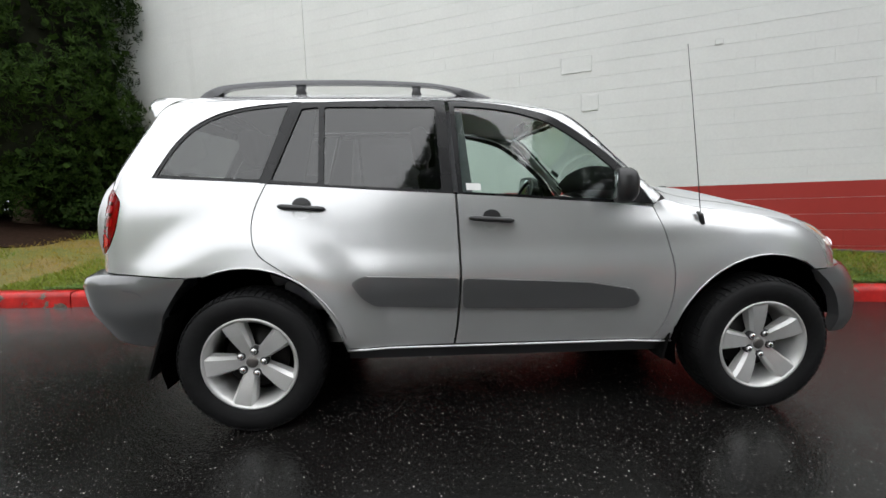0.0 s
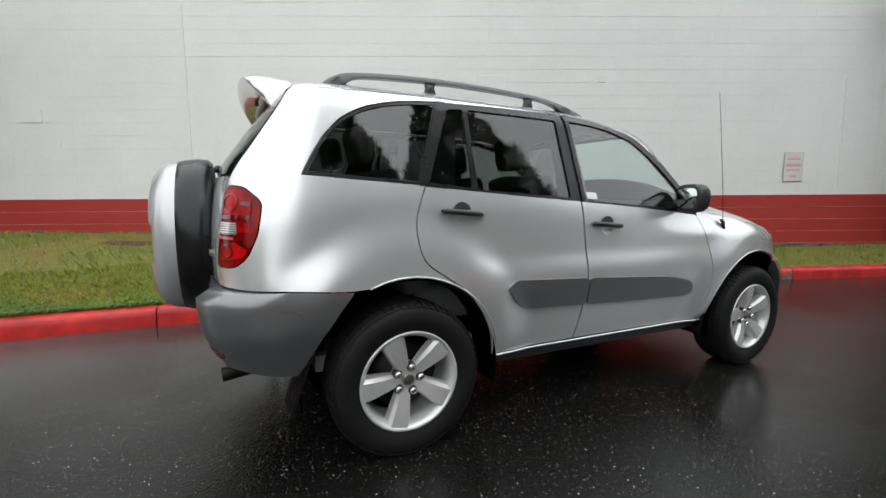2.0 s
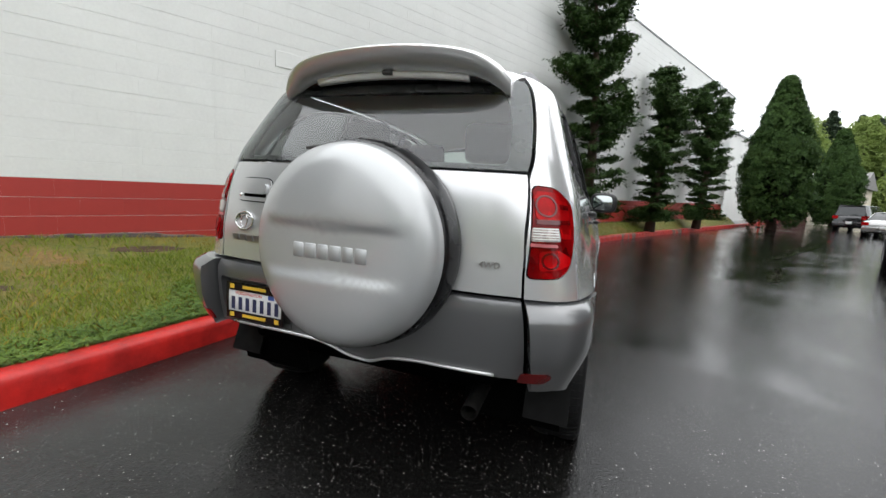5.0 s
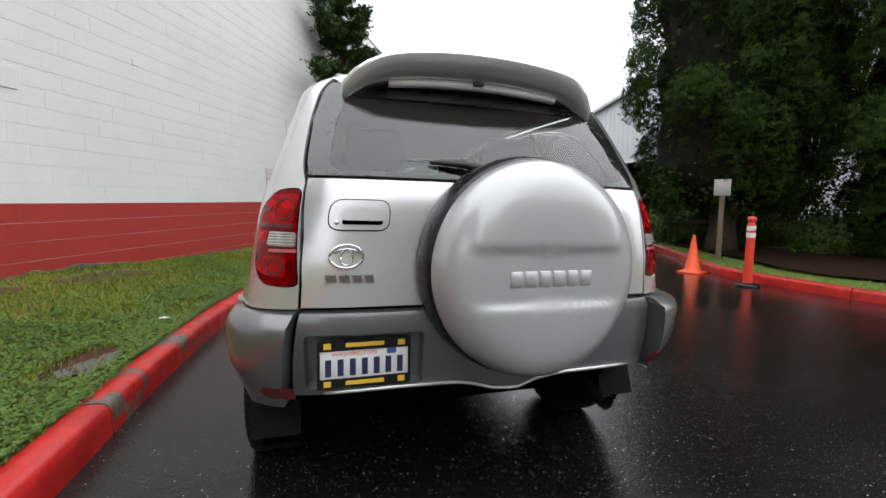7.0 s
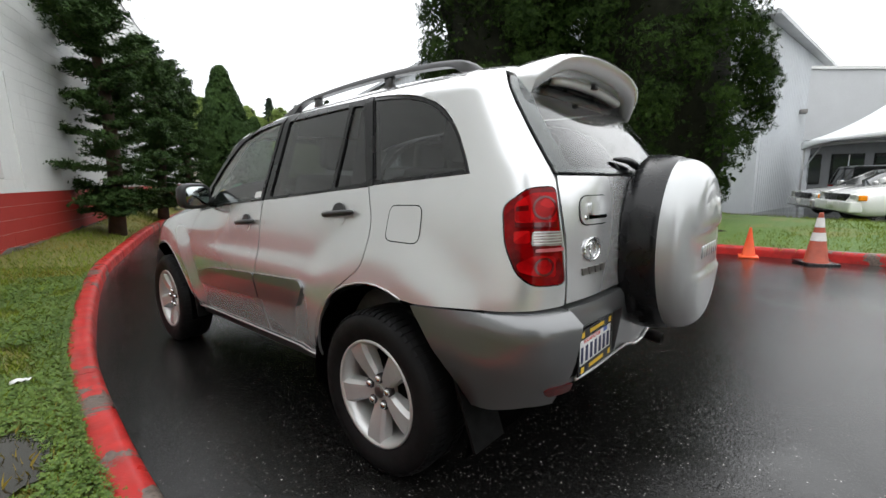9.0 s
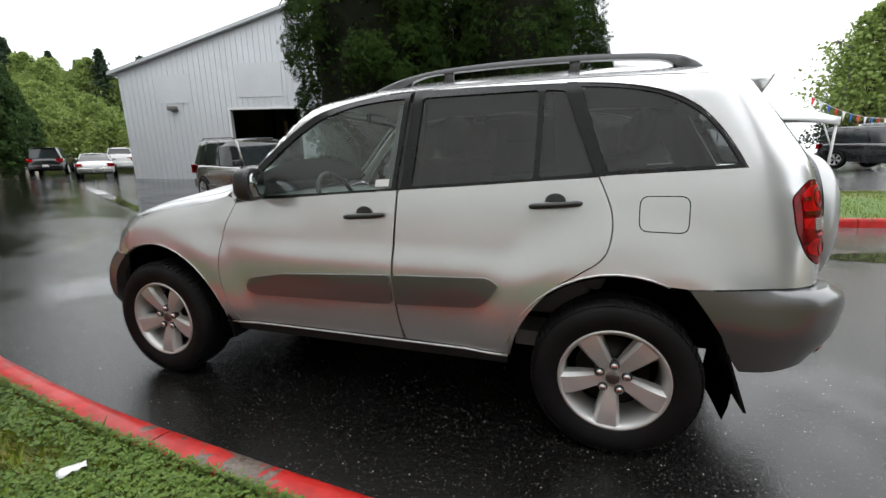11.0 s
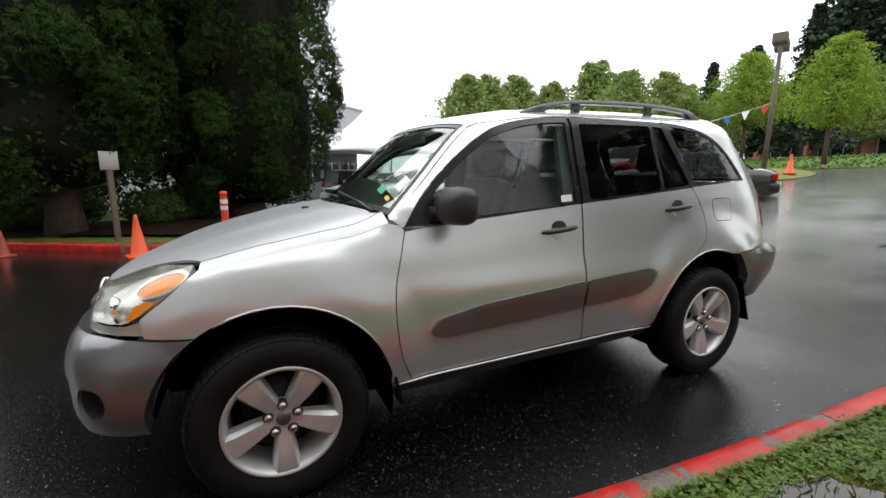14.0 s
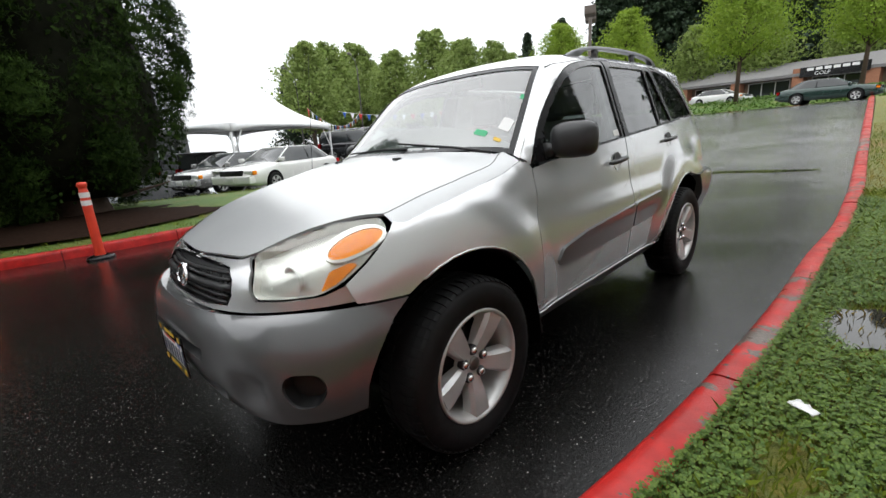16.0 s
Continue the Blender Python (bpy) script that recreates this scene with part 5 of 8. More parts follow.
def asphalt(name, base, wet):
    m = mat(name, base, 0.4)
    k = Nodes(m)
    stone = k.noise(210, 3, 0.6, k.world)
    tone = k.cells(120, k.world, "Color")
    grit = k.ramp(k.mix(1.0, tone, tone), [(0.0, tuple(c * 0.55 for c in base)), (0.80, tuple(c * 1.3 for c in base)), (0.96, tuple(c * 1.8 for c in base))])
    tiny = k.mix(1.0, k.ramp(k.cells(170, k.world), [(0.12, 0.8), (0.26, 0.0)]), k.ramp(k.cells(170, k.world, "Color"), [(0.72, 0.0), (0.92, 0.5)]), "MULTIPLY")
    grit = k.mix(tiny, grit, (0.20, 0.19, 0.18))
    fleck = k.mix(1.0, k.ramp(k.cells(85, k.world), [(0.10, 0.9), (0.22, 0.0)]), k.ramp(k.cells(85, k.world, "Color"), [(0.58, 0.0), (0.78, 1.0)]), "MULTIPLY")
    big = k.mix(1.0, k.ramp(k.cells(34, k.world), [(0.06, 1.0), (0.11, 0.0)]), k.ramp(k.cells(34, k.world, "Color"), [(0.60, 0.0), (0.70, 1.0)]), "MULTIPLY")
    grit = k.mix(big, k.mix(fleck, grit, (0.26, 0.25, 0.24)), (0.55, 0.53, 0.51))
    patch = k.ramp(k.noise(0.55, 5, 0.6, k.world), [(0.35, 0.75), (0.65, 1.2)])
    where = k.n.new("ShaderNodeSeparateXYZ")
    k.l.new(k.world, where.inputs[0])
    edge = k.n.new("ShaderNodeMath")
    edge.operation = "MULTIPLY_ADD"
    edge.inputs[1].default_value = -4.0
    k.l.new(k.noise(0.25, 4, 0.6, k.world), edge.inputs[0])
    k.l.new(where.outputs["X"], edge.inputs[2])
    drive_sheen = k.n.new("ShaderNodeMapRange")       # paler up the drive: older asphalt, with wet sky sheen put into its colour
    drive_sheen.inputs["From Min"].default_value, drive_sheen.inputs["From Max"].default_value = -4.0, -11.0
    k.l.new(edge.outputs[0], drive_sheen.inputs["Value"])
    pale = k.ramp(k.noise(40, 4, 0.7, k.world), [(0.3, (0.12, 0.12, 0.119)), (0.7, (0.20, 0.20, 0.196))])
    k.set("Base Color", k.mix(1.0, k.mix(drive_sheen.outputs[0], grit, pale), patch, "MULTIPLY"))
    low = k.n.new("ShaderNodeMapRange")       # the drive's low side holds more water
    low.inputs["From Min"].default_value, low.inputs["From Max"].default_value = -2.4, -4.2
    low.inputs["To Min"].default_value, low.inputs["To Max"].default_value = -0.07, 0.07
    k.l.new(where.outputs["Y"], low.inputs["Value"])
    depth = k.n.new("ShaderNodeMath")
    k.l.new(k.noise(0.42, 4, 0.62, k.world, 0.6), depth.inputs[0])
    k.l.new(low.outputs[0], depth.inputs[1])
    pools = k.ramp(depth.outputs[0], [(0.46, 0.0), (0.66, 1.0)])
    k.set("Roughness", k.mix(pools, wet[0], wet[1]))
    b1 = k.bump(k.mix(0.6, k.noise(150, 2, 0.6, k.world), k.noise(70, 2, 0.6, k.world)), 0.55, 0.005)
    flat = k.n.new("ShaderNodeMix")
    flat.data_type = "VECTOR"
    geo = k.n.new("ShaderNodeNewGeometry")
    k.l.new(pools, flat.inputs[0])
    k.l.new(b1, flat.inputs[4])
    k.l.new(k.bump(k.mix(0.5, stone, k.noise(60, 2, 0.5, k.world)), 0.26, 0.004), flat.inputs[5])
    k.l.new(flat.outputs[1], k.b.inputs["Normal"])
    k.set("Specular IOR Level", k.mix(pools, 0.29, 0.48))
    return m


ASPHALT = asphalt("wet_asphalt", (0.0080, 0.0076, 0.0072), (0.14, 0.08))


def turf(name, greens, brown):
    m = mat(name, greens[0], 0.7)
    k = Nodes(m)
    g = k.ramp(k.noise(14, 5, 0.7, k.world), [(0.3, greens[0]), (0.55, greens[1]), (0.75, greens[2])])
    bare = k.ramp(k.noise(0.75, 4, 0.65, k.world, 0.4), [(0.52, 0.0), (0.70, 1.0)])
    k.set("Base Color", k.mix(bare, g, k.ramp(k.noise(25, 3, 0.6, k.world), [(0.3, brown), (0.7, tuple(c * 2.2 for c in brown))])))
    k.set("Normal", k.bump(k.noise(60, 4, 0.7, k.world), 0.9, 0.03))
    return m


TURF = turf("wet_turf", ((0.060, 0.095, 0.010), (0.15, 0.150, 0.018), (0.27, 0.195, 0.030)), (0.14, 0.085, 0.024))
LAWN = turf("bright_lawn", ((0.05, 0.11, 0.012), (0.09, 0.17, 0.018), (0.14, 0.19, 0.025)), (0.12, 0.10, 0.02))
MULCH = grained("bark_mulch", (0.022, 0.012, 0.008), 0.95, vary=0.5, scale=9, bump=0.8, bump_scale=60, spec=0.05)

xs = [-700, -300, -150, -90, -78, -66, -60, -55, -50] + [i for i in range(-45, 46)] + [60, 90, 150, 300, 700]
ys = [-700, -300, -150, -90, -60] + [i for i in range(-45, 16)] + [25, 60, 150, 300, 700]
gv = [SLOPE @ Vector((x, y, road(x, y))) for x in xs for y in ys]
n_y = len(ys)
gf = [(i * n_y + j, (i + 1) * n_y + j, (i + 1) * n_y + j + 1, i * n_y + j + 1) for i in range(len(xs) - 1) for j in range(n_y - 1)]
tagged(data("ground", gv, gf, ASPHALT, smooth=True), "dark wet asphalt driveway with shallow puddles", kind="structure")

# ---- kerbs ----
NEAR = curve_through([(-34, 1.2), (-24, 1.35), (-14, 1.5), (-8, 1.58), (-5.5, 1.62), (-4.2, 1.62), (-2.8, 1.61), (-1.6, 1.535), (-0.6, 1.505), (0.4, 1.435), (1.2, 1.345), (2.0, 1.21), (3.0, 1.02), (4.0, 0.80), (5.2, 0.47), (7.0, -0.17), (9.6, -1.12), (12, -2.1), (16, -3.9), (25, -8.0), (38, -14.0)], 8)
FAR = curve_through([(-9.6, -9.0), (-9.4, -7.4), (-8.4, -6.45), (-6.4, -6.25), (-4.6, -6.35), (-2.6, -6.5), (-0.8, -6.5), (0.8, -6.38), (2.2, -6.5), (3.4, -6.95), (4.6, -7.7), (5.8, -8.4), (7.0, -8.95), (8.0, -9.6), (8.4, -11.0), (8.5, -14.5)], 8)


def resample(pts, gap):
    """Even stations along a plan line."""
    out, carry = [pts[0]], 0.0
    for a, b in zip(pts, pts[1:]):
        d = math.dist(a, b)
        t = gap - carry
        while t <= d:
            out.append((a[0] + (b[0] - a[0]) * t / d, a[1] + (b[1] - a[1]) * t / d))
            t += gap
        carry = d - (t - gap)
    return out


def sideways(pts, i):
    a, b = pts[max(i - 1, 0)], pts[min(i + 1, len(pts) - 1)]
    d = math.hypot(b[0] - a[0], b[1] - a[1])
    return (-(b[1] - a[1]) / d, (b[0] - a[0]) / d)


KERBRED = mat("red_kerb_paint", (0.42, 0.025, 0.018), 0.4, coat=0.12, spec=0.3)
k = Nodes(KERBRED)
lot = k.n.new("ShaderNodeObjectInfo").outputs["Random"]      # some stones have lost more paint than others
worn = k.ramp(k.mix(0.30, k.noise(3.0, 5, 0.7, k.world, 0.5), lot), [(0.60, 0.0), (0.67, 1.0)])
chip = k.ramp(k.noise(38, 4, 0.7, k.world), [(0.60, 0.0), (0.68, 1.0)])
redpaint = k.ramp(k.noise(7, 4, 0.6, k.world), [(0.3, (0.25, 0.008, 0.007)), (0.7, (0.52, 0.020, 0.016))])
concrete = k.ramp(k.noise(45, 4, 0.7, k.world), [(0.3, (0.055, 0.042, 0.034)), (0.7, (0.19, 0.15, 0.125))])
k.set("Base Color", k.mix(k.ramp(k.mix(0.45, worn, k.noise(12, 5, 0.75, k.world)), [(0.555, 0.0), (0.61, 1.0)]), redpaint, k.mix(chip, concrete, (0.03, 0.026, 0.022))))
k.set("Roughness", k.ramp(k.noise(5, 3, 0.6, k.world), [(0.3, 0.25), (0.7, 0.6)]))
k.set("Normal", k.bump(k.noise(90, 4, 0.7, k.world), 0.35, 0.004))


def kerb_line(pts, towards, name, label, stone=1.5):
    """A kerb of separate stones along a plan line; towards: the side on which the bed lies."""
    line = resample(pts, 0.25)
    root = tagged(thing(name, label, "kerb"), kind="structure")
    per = int(stone / 0.25)
    for a in range(0, len(line) - 1, per):
        b = min(a + per, len(line) - 1)
        rings = []
        jitter = random.uniform(-0.006, 0.006)
        for i in range(a, b + 1):
            nx, ny = sideways(line, i)
            nx, ny = nx * towards, ny * towards
            x, y = line[i]
            e = 0.006 if i == a else (-0.006 if i == b else 0.0)
            if e:
                x, y = x + ny * towards * e, y - nx * towards * e
            prof = [(0.0, -0.05), (0.012, 0.095), (0.020, 0.128), (0.040, 0.146), (0.070, 0.151), (0.150, 0.150), (0.165, 0.140), (0.168, -0.05)]
            rings.append([on(x + nx * u, y + ny * u, h + (jitter if h > 0 else 0)) for u, h in prof])
        part("kerb_stone", sharp(fixed(loft(rings)), 50), KERBRED, root)
    return line


near_line = kerb_line(NEAR, 1, "kerb_near", "worn red-painted concrete kerb along the grass")
far_line = kerb_line(FAR, -1, "kerb_far", "red-painted concrete kerb round the planted island")

# ---- wall of painted blocks ----
WA = radians(-24.9)
WD, WN = (math.cos(WA), math.sin(WA)), (math.sin(WA), -math.cos(WA))   # along the wall; out of its face
W0 = (2.07, 3.43)


def wall_xy(s, out=0.0):
    return (W0[0] + WD[0] * s + WN[0] * out, W0[1] + WD[1] * s + WN[1] * out)


wall_base = smooth_table([(-26, 0.62), (-9, 0.62), (-4.2, 0.56), (0, 0.40), (3.4, 0.27), (7, 0.32), (10.4, 0.40), (26, 0.44)])
RED_TOP, WALL_TOP = 1.15, 6.95

def painted_block(name, colour, stain):
    m = mat(name, colour, 0.55)
    k = Nodes(m)
    inf = k.n.new("ShaderNodeObjectInfo")
    tone = k.mix(0.25, k.ramp(k.noise(0.5, 5, 0.65, k.world), [(0.3, tuple(c * 0.86 for c in colour)), (0.65, colour)]), k.ramp(k.noise(30, 3, 0.6, k.world), [(0.3, tuple(c * 0.8 for c in colour)), (0.7, colour)]))
    streak = k.n.new("ShaderNodeMapping")
    streak.inputs["Scale"].default_value = (2.2, 2.2, 0.10)
    k.l.new(k.world, streak.inputs["Vector"])
    run = k.ramp(k.noise(1.5, 5, 0.7, streak.outputs[0]), [(0.58, 0.0), (0.85, 0.28)])
    k.set("Base Color", k.mix(run, tone, stain))
    k.set("Normal", k.bump(k.noise(160, 4, 0.7, k.world), 0.35, 0.003))
    return m


WHITEBLOCK = painted_block("white_painted_block", (0.72, 0.73, 0.71), (0.42, 0.42, 0.40))
REDBLOCK = painted_block("red_painted_block", (0.36, 0.028, 0.021), (0.16, 0.016, 0.013))
WMAT = Matrix.Translation((W0[0], W0[1], 0)) @ Matrix.Rotation(WA, 4, "Z")   # local x along the wall, -y out of its face
wall = data("wall_north", *(lambda b: b)([[(-14, 0.0, -0.6), (25.2, 0.0, -0.6), (25.2, 0.0, WALL_TOP), (-14, 0.0, WALL_TOP), (-14, 0.4, -0.6), (25.2, 0.4, -0.6), (25.2, 0.4, WALL_TOP), (-14, 0.4, WALL_TOP)],
            [(0, 1, 2, 3), (7, 6, 5, 4), (4, 5, 1, 0), (5, 6, 2, 1), (6, 7, 3, 2), (7, 4, 0, 3)]]), WHITEBLOCK)
wall.matrix_basis = WMAT
tagged(wall, "white-painted concrete block wall with a red band along its foot", kind="structure")
FOOTING = grained("crumbling_footing", (0.085, 0.070, 0.062), 0.9, vary=0.75, scale=5, bump=1.0, bump_scale=30)
strip = []
for i in range(241):
    s_ = -10 + 24 * i / 240
    top_ = wall_base(s_) + 0.012 + 0.075 * max(0.0, noise.noise((s_ * 0.7, 0, 0)) + 0.15) + 0.045 * noise.noise((s_ * 4.3, 1, 0)) + 0.02 * noise.noise((s_ * 13, 2, 0))
    out_ = 0.012 + 0.012 * abs(noise.noise((s_ * 6, 5, 0)))
    strip.append([(s_, -0.003, top_ + 0.004), (s_, -out_, top_ - 0.008), (s_, -out_ - 0.012, wall_base(s_) - 0.15), (s_, -0.003, wall_base(s_) - 0.15)])
part("footing", fixed(loft(strip)), FOOTING, wall, "crumbling bare footing where the red paint has come off", smooth=False)
part("coping", box_bm(-14, 25.2, -0.03, 0.45, WALL_TOP, WALL_TOP + 0.06), grained("grey_coping", (0.35, 0.35, 0.35), 0.5), wall, smooth=False)

# ---- beds ----
bed_v, bed_f = [], []
line = [p for p in near_line if -25 <= p[0] <= 26]
NB = 18
for i, (x, y) in enumerate(line):
    nx, ny = sideways(line, i)
    x0, y0 = x + nx * 0.16, y + ny * 0.16
    # where the way across the bed meets the wall
    den = nx * WN[0] + ny * WN[1]
    d = ((W0[0] - x0) * WN[0] + (W0[1] - y0) * WN[1]) / den
    d = max(0.15, d)
    for j in range(NB + 1):
        t = (j / NB) ** 1.3
        px, py = x0 + nx * d * t, y0 + ny * d * t
        s = (px - W0[0]) * WD[0] + (py - W0[1]) * WD[1]
        a = on(px, py, 0.128).z
        z = a + (max(wall_base(s), a - 0.02) - a) * step(0.0, 1.0, t)
        z += 0.018 * (noise.noise((px * 2.1, py * 2.1, 0)) + 0.5 * noise.noise((px * 6, py * 6, 3))) * min(1, j / 2)
        p = SLOPE @ Vector((px, py, 0))
        bed_v.append((p.x, p.y, z))
bed_f = [(i * (NB + 1) + j, (i + 1) * (NB + 1) + j, (i + 1) * (NB + 1) + j + 1, i * (NB + 1) + j + 1) for i in range(len(line) - 1) for j in range(NB)]
bed = tagged(data("ground_grass_near", bed_v, bed_f, TURF, smooth=True), "patchy wet grass with clover and bare brown spots", kind="structure")

back_line = curve_through([(-9.4, -9.3), (-8.0, -9.6), (-5.5, -11.2), (-3.0, -13.0), (-0.8, -14.6), (1.0, -17.5), (3.5, -17.6), (6, -16.6), (8.2, -14.6)], 6)
isl = [p for p in far_line]
iv, ifc = [], []
NI, NJ = 60, 22
fl, bl = resample(isl, math.dist((0, 0), (0.25, 0))), resample(back_line, 0.2)
for i in range(NI + 1):
    a, b = fl[round(i / NI * (len(fl) - 1))], bl[round(i / NI * (len(bl) - 1))]
    nx, ny = sideways(fl, round(i / NI * (len(fl) - 1)))
    a = (a[0] - nx * 0.16, a[1] - ny * 0.16)
    for j in range(NJ + 1):
        t = j / NJ
        x, y = a[0] + (b[0] - a[0]) * t, a[1] + (b[1] - a[1]) * t
        h = 0.135 + 0.16 * step(0.0, 0.45, t) * step(1.0, 0.75, t) - 0.11 * step(0.9, 1.0, t) + 0.02 * noise.noise((x * 1.5, y * 1.5, 5))
        iv.append(on(x, y, h))
        ifc += [(i * (NJ + 1) + j, (i + 1) * (NJ + 1) + j, (i + 1) * (NJ + 1) + j + 1, i * (NJ + 1) + j + 1)] if i < NI and j < NJ else []
tagged(data("ground_island", iv, ifc, LAWN, smooth=True), "bright wet lawn strip behind the far kerb", kind="structure")


def island(x, y):
    """Height of the island over the road, roughly."""
    return 0.27


def mound(name, x, y, rx, ry, h, material, label, turn=0.0, z=0.0):
    """A low irregular mound of soil."""
    vs, fs = [], []
    for i in range(9):
        for j in range(36):
            a, r = 2 * math.pi * j / 36, i / 8
            w = 1 + 0.22 * noise.noise((math.cos(a) * 1.5 + x, math.sin(a) * 1.5 + y, 1))
            px, py = r * rx * w * math.cos(a), r * ry * w * math.sin(a)
            c, s = math.cos(radians(turn)), math.sin(radians(turn))
            qx, qy = x + c * px - s * py, y + s * px + c * py
            vs.append(on(qx, qy, z + h * (1 - r * r) - 0.03 * r + 0.02 * noise.noise((qx * 5, qy * 5, 2))))
            if i < 8:
                fs.append((i * 36 + j, (i + 1) * 36 + j, (i + 1) * 36 + (j + 1) % 36, i * 36 + (j + 1) % 36))
    return tagged(data(name, vs, fs, material, smooth=True), label, kind="structure")


mound("ground_mulch", 1.9, -10.2, 3.5, 2.9, 0.10, MULCH, "dark bark mulch under the conifers", -12, 0.24)
mound("ground_mulch_two", 5.2, -10.2, 2.2, 1.3, 0.09, MULCH, "dark bark mulch under the conifers", -20, 0.20)
mound("ground_mulch_three", -9.4, 6.6, 3.6, 1.7, 0.10, MULCH, "dark bark mulch by the wall", -25, 0.25)

# ---- wall blocks: separate where the camera comes nearest ----
HB, LB = 0.2, 0.4
block_me = {}
for key, material in (("w", WHITEBLOCK), ("r", REDBLOCK)):
    b = box_bm(-LB / 2 + 0.0002, LB / 2 - 0.0002, -0.003, 0.02, -HB / 2 + 0.0015, HB / 2 - 0.0015)
    bmesh.ops.bevel(b, geom=[e for e in b.edges if e.calc_length() > 0.3 and all(v.co.y < 0 for v in e.verts)], offset=0.0015, segments=1, affect="EDGES")
    me = bpy.data.meshes.new("block")
    b.to_mesh(me)
    b.free()
    me.materials.append(material)
    block_me[key] = me
rest = {"w": ([], []), "r": ([], [])}
pieces = []
rows_n = int((WALL_TOP - RED_TOP) / HB)
for row in range(-6, rows_n):
    zc = RED_TOP + HB * (row + 0.5)
    key = "r" if row < 0 else "w"
    for col in range(-64, 63):
        s = (col + (0.5 if row % 2 else 0.0)) * LB
        if s < -13.7 or s > 24.8 or zc + HB / 2 < wall_base(s) - 0.15:
            continue
        dy = random.uniform(-0.0008, 0.0008)
        if -3.0 <= s <= 4.6 and zc < 3.4 and len(pieces) < 300:
            pieces.append((key, s, dy, zc))
        else:
            v, f = rest[key]
            k0 = len(v)
            me = block_me[key]
            v += [(p.co.x + s, p.co.y + dy, p.co.z + zc) for p in me.vertices]
            f += [tuple(k0 + i for i in p.vertices) for p in me.polygons]
for key, material in (("w", WHITEBLOCK), ("r", REDBLOCK)):
    tagged(data("blockwork", *rest[key], material, wall), kind="stuff")
for s, z0, z1 in ((-4.97, 1.2, 6.9), (5.6, 1.2, 3.0)):
    part("movement_joint", box_bm(s - 0.012, s + 0.012, -0.016, 0.0, z0, z1), WHITEBLOCK, wall, smooth=False)
for s, z, w, h in ((-0.17, 2.87, 0.42, 0.22), (0.02, 2.32, 0.23, 0.22), (1.6, 2.95, 0.09, 0.07), (-7.4, 2.2, 0.3, 0.2)):
    z += GX * wall_xy(s)[0] + GY * wall_xy(s)[1]
    part("repair_patch", box_bm(s - w / 2, s + w / 2, -0.0145, 0.0, z - h / 2, z + h / 2, 0.003, 1), WHITEBLOCK, wall, smooth=False)
SIGNWHITE = grained("faded_sign_white", (0.60, 0.58, 0.57), 0.4, vary=0.06)
PALERED = grained("faded_sign_red", (0.58, 0.36, 0.35), 0.5, vary=0.1)
sg = thing("wall_sign", "faded white sign with illegible red lines, fixed to the wall", "sign", WMAT @ Matrix.Translation((4.82, -0.012, 1.60)))
part("sign_plate", box_bm(-0.155, 0.155, -0.008, 0.0, -0.23, 0.23, 0.003, 1), SIGNWHITE, sg, smooth=False)
part("sign_rim", box_bm(-0.160, 0.160, -0.006, -0.001, -0.235, 0.235, 0.002, 1), grained("sign_rim_grey", (0.25, 0.25, 0.25), 0.5), sg, smooth=False)
for z, w, h in ((0.13, 0.20, 0.03), (0.03, 0.24, 0.05), (-0.05, 0.22, 0.03), (-0.15, 0.12, 0.03)):
    part("print_bar", box_bm(-w / 2, w / 2, -0.0095, -0.008, z - h / 2, z + h / 2), PALERED, sg, smooth=False)

# ---- foliage ----
def leaf_mat(name, lo, hi, rough=0.55, through=0.0, spec=0.25):
    m = mat(name, hi, rough, spec=spec)
    k = Nodes(m)
    isl_ = k.n.new("ShaderNodeNewGeometry").outputs["Random Per Island"]
    k.set("Base Color", k.mix(0.35, k.ramp(isl_, [(0.0, lo), (1.0, hi)]), k.ramp(k.noise(0.9, 3, 0.6, k.world), [(0.35, lo), (0.7, hi)])))
    if through:
        thin, both = k.n.new("ShaderNodeBsdfTranslucent"), k.n.new("ShaderNodeMixShader")
        both.inputs[0].default_value = through
        k.l.new(k.b.inputs["Base Color"].links[0].from_socket, thin.inputs["Color"])
        k.l.new(k.b.outputs[0], both.inputs[1])
        k.l.new(thin.outputs[0], both.inputs[2])
        k.l.new(both.outputs[0], k.n["Material Output"].inputs[0])
    return m


CEDAR = leaf_mat("cedar_foliage", (0.004, 0.010, 0.003), (0.036, 0.068, 0.011), 0.7, spec=0.06)
PINE = leaf_mat("pine_foliage", (0.015, 0.036, 0.011), (0.066, 0.116, 0.030), 0.65, spec=0.10)
MAPLE = leaf_mat("maple_leaves", (0.17, 0.27, 0.025), (0.33, 0.44, 0.065), through=0.45)
# far trees: distance haze is put into these pale leaf colours
BROAD = leaf_mat("hazed_broadleaf_leaves", (0.16, 0.23, 0.055), (0.33, 0.41, 0.13), through=0.45)
SHRUB = leaf_mat("shrub_leaves", (0.08, 0.125, 0.03), (0.22, 0.28, 0.06), through=0.3)
FIRG = leaf_mat("fir_foliage", (0.015, 0.032, 0.018), (0.045, 0.070, 0.032))
HEDGE = leaf_mat("hedge_leaves", (0.04, 0.09, 0.015), (0.12, 0.20, 0.04))
IVY = leaf_mat("ground_cover_leaves", (0.05, 0.12, 0.015), (0.14, 0.24, 0.03))
BARK = grained("brown_bark", (0.075, 0.048, 0.034), 0.9, vary=0.4, scale=7, bump=1.0, bump_scale=30)
# near-black colour that stands for the shade inside the dense crowns
CROWNSHADE = grained("crown_shade", (0.010, 0.011, 0.006), 0.95, vary=0.5, scale=5, bump=1.0, bump_scale=25, spec=0.1)
rng = np.random.default_rng(7)


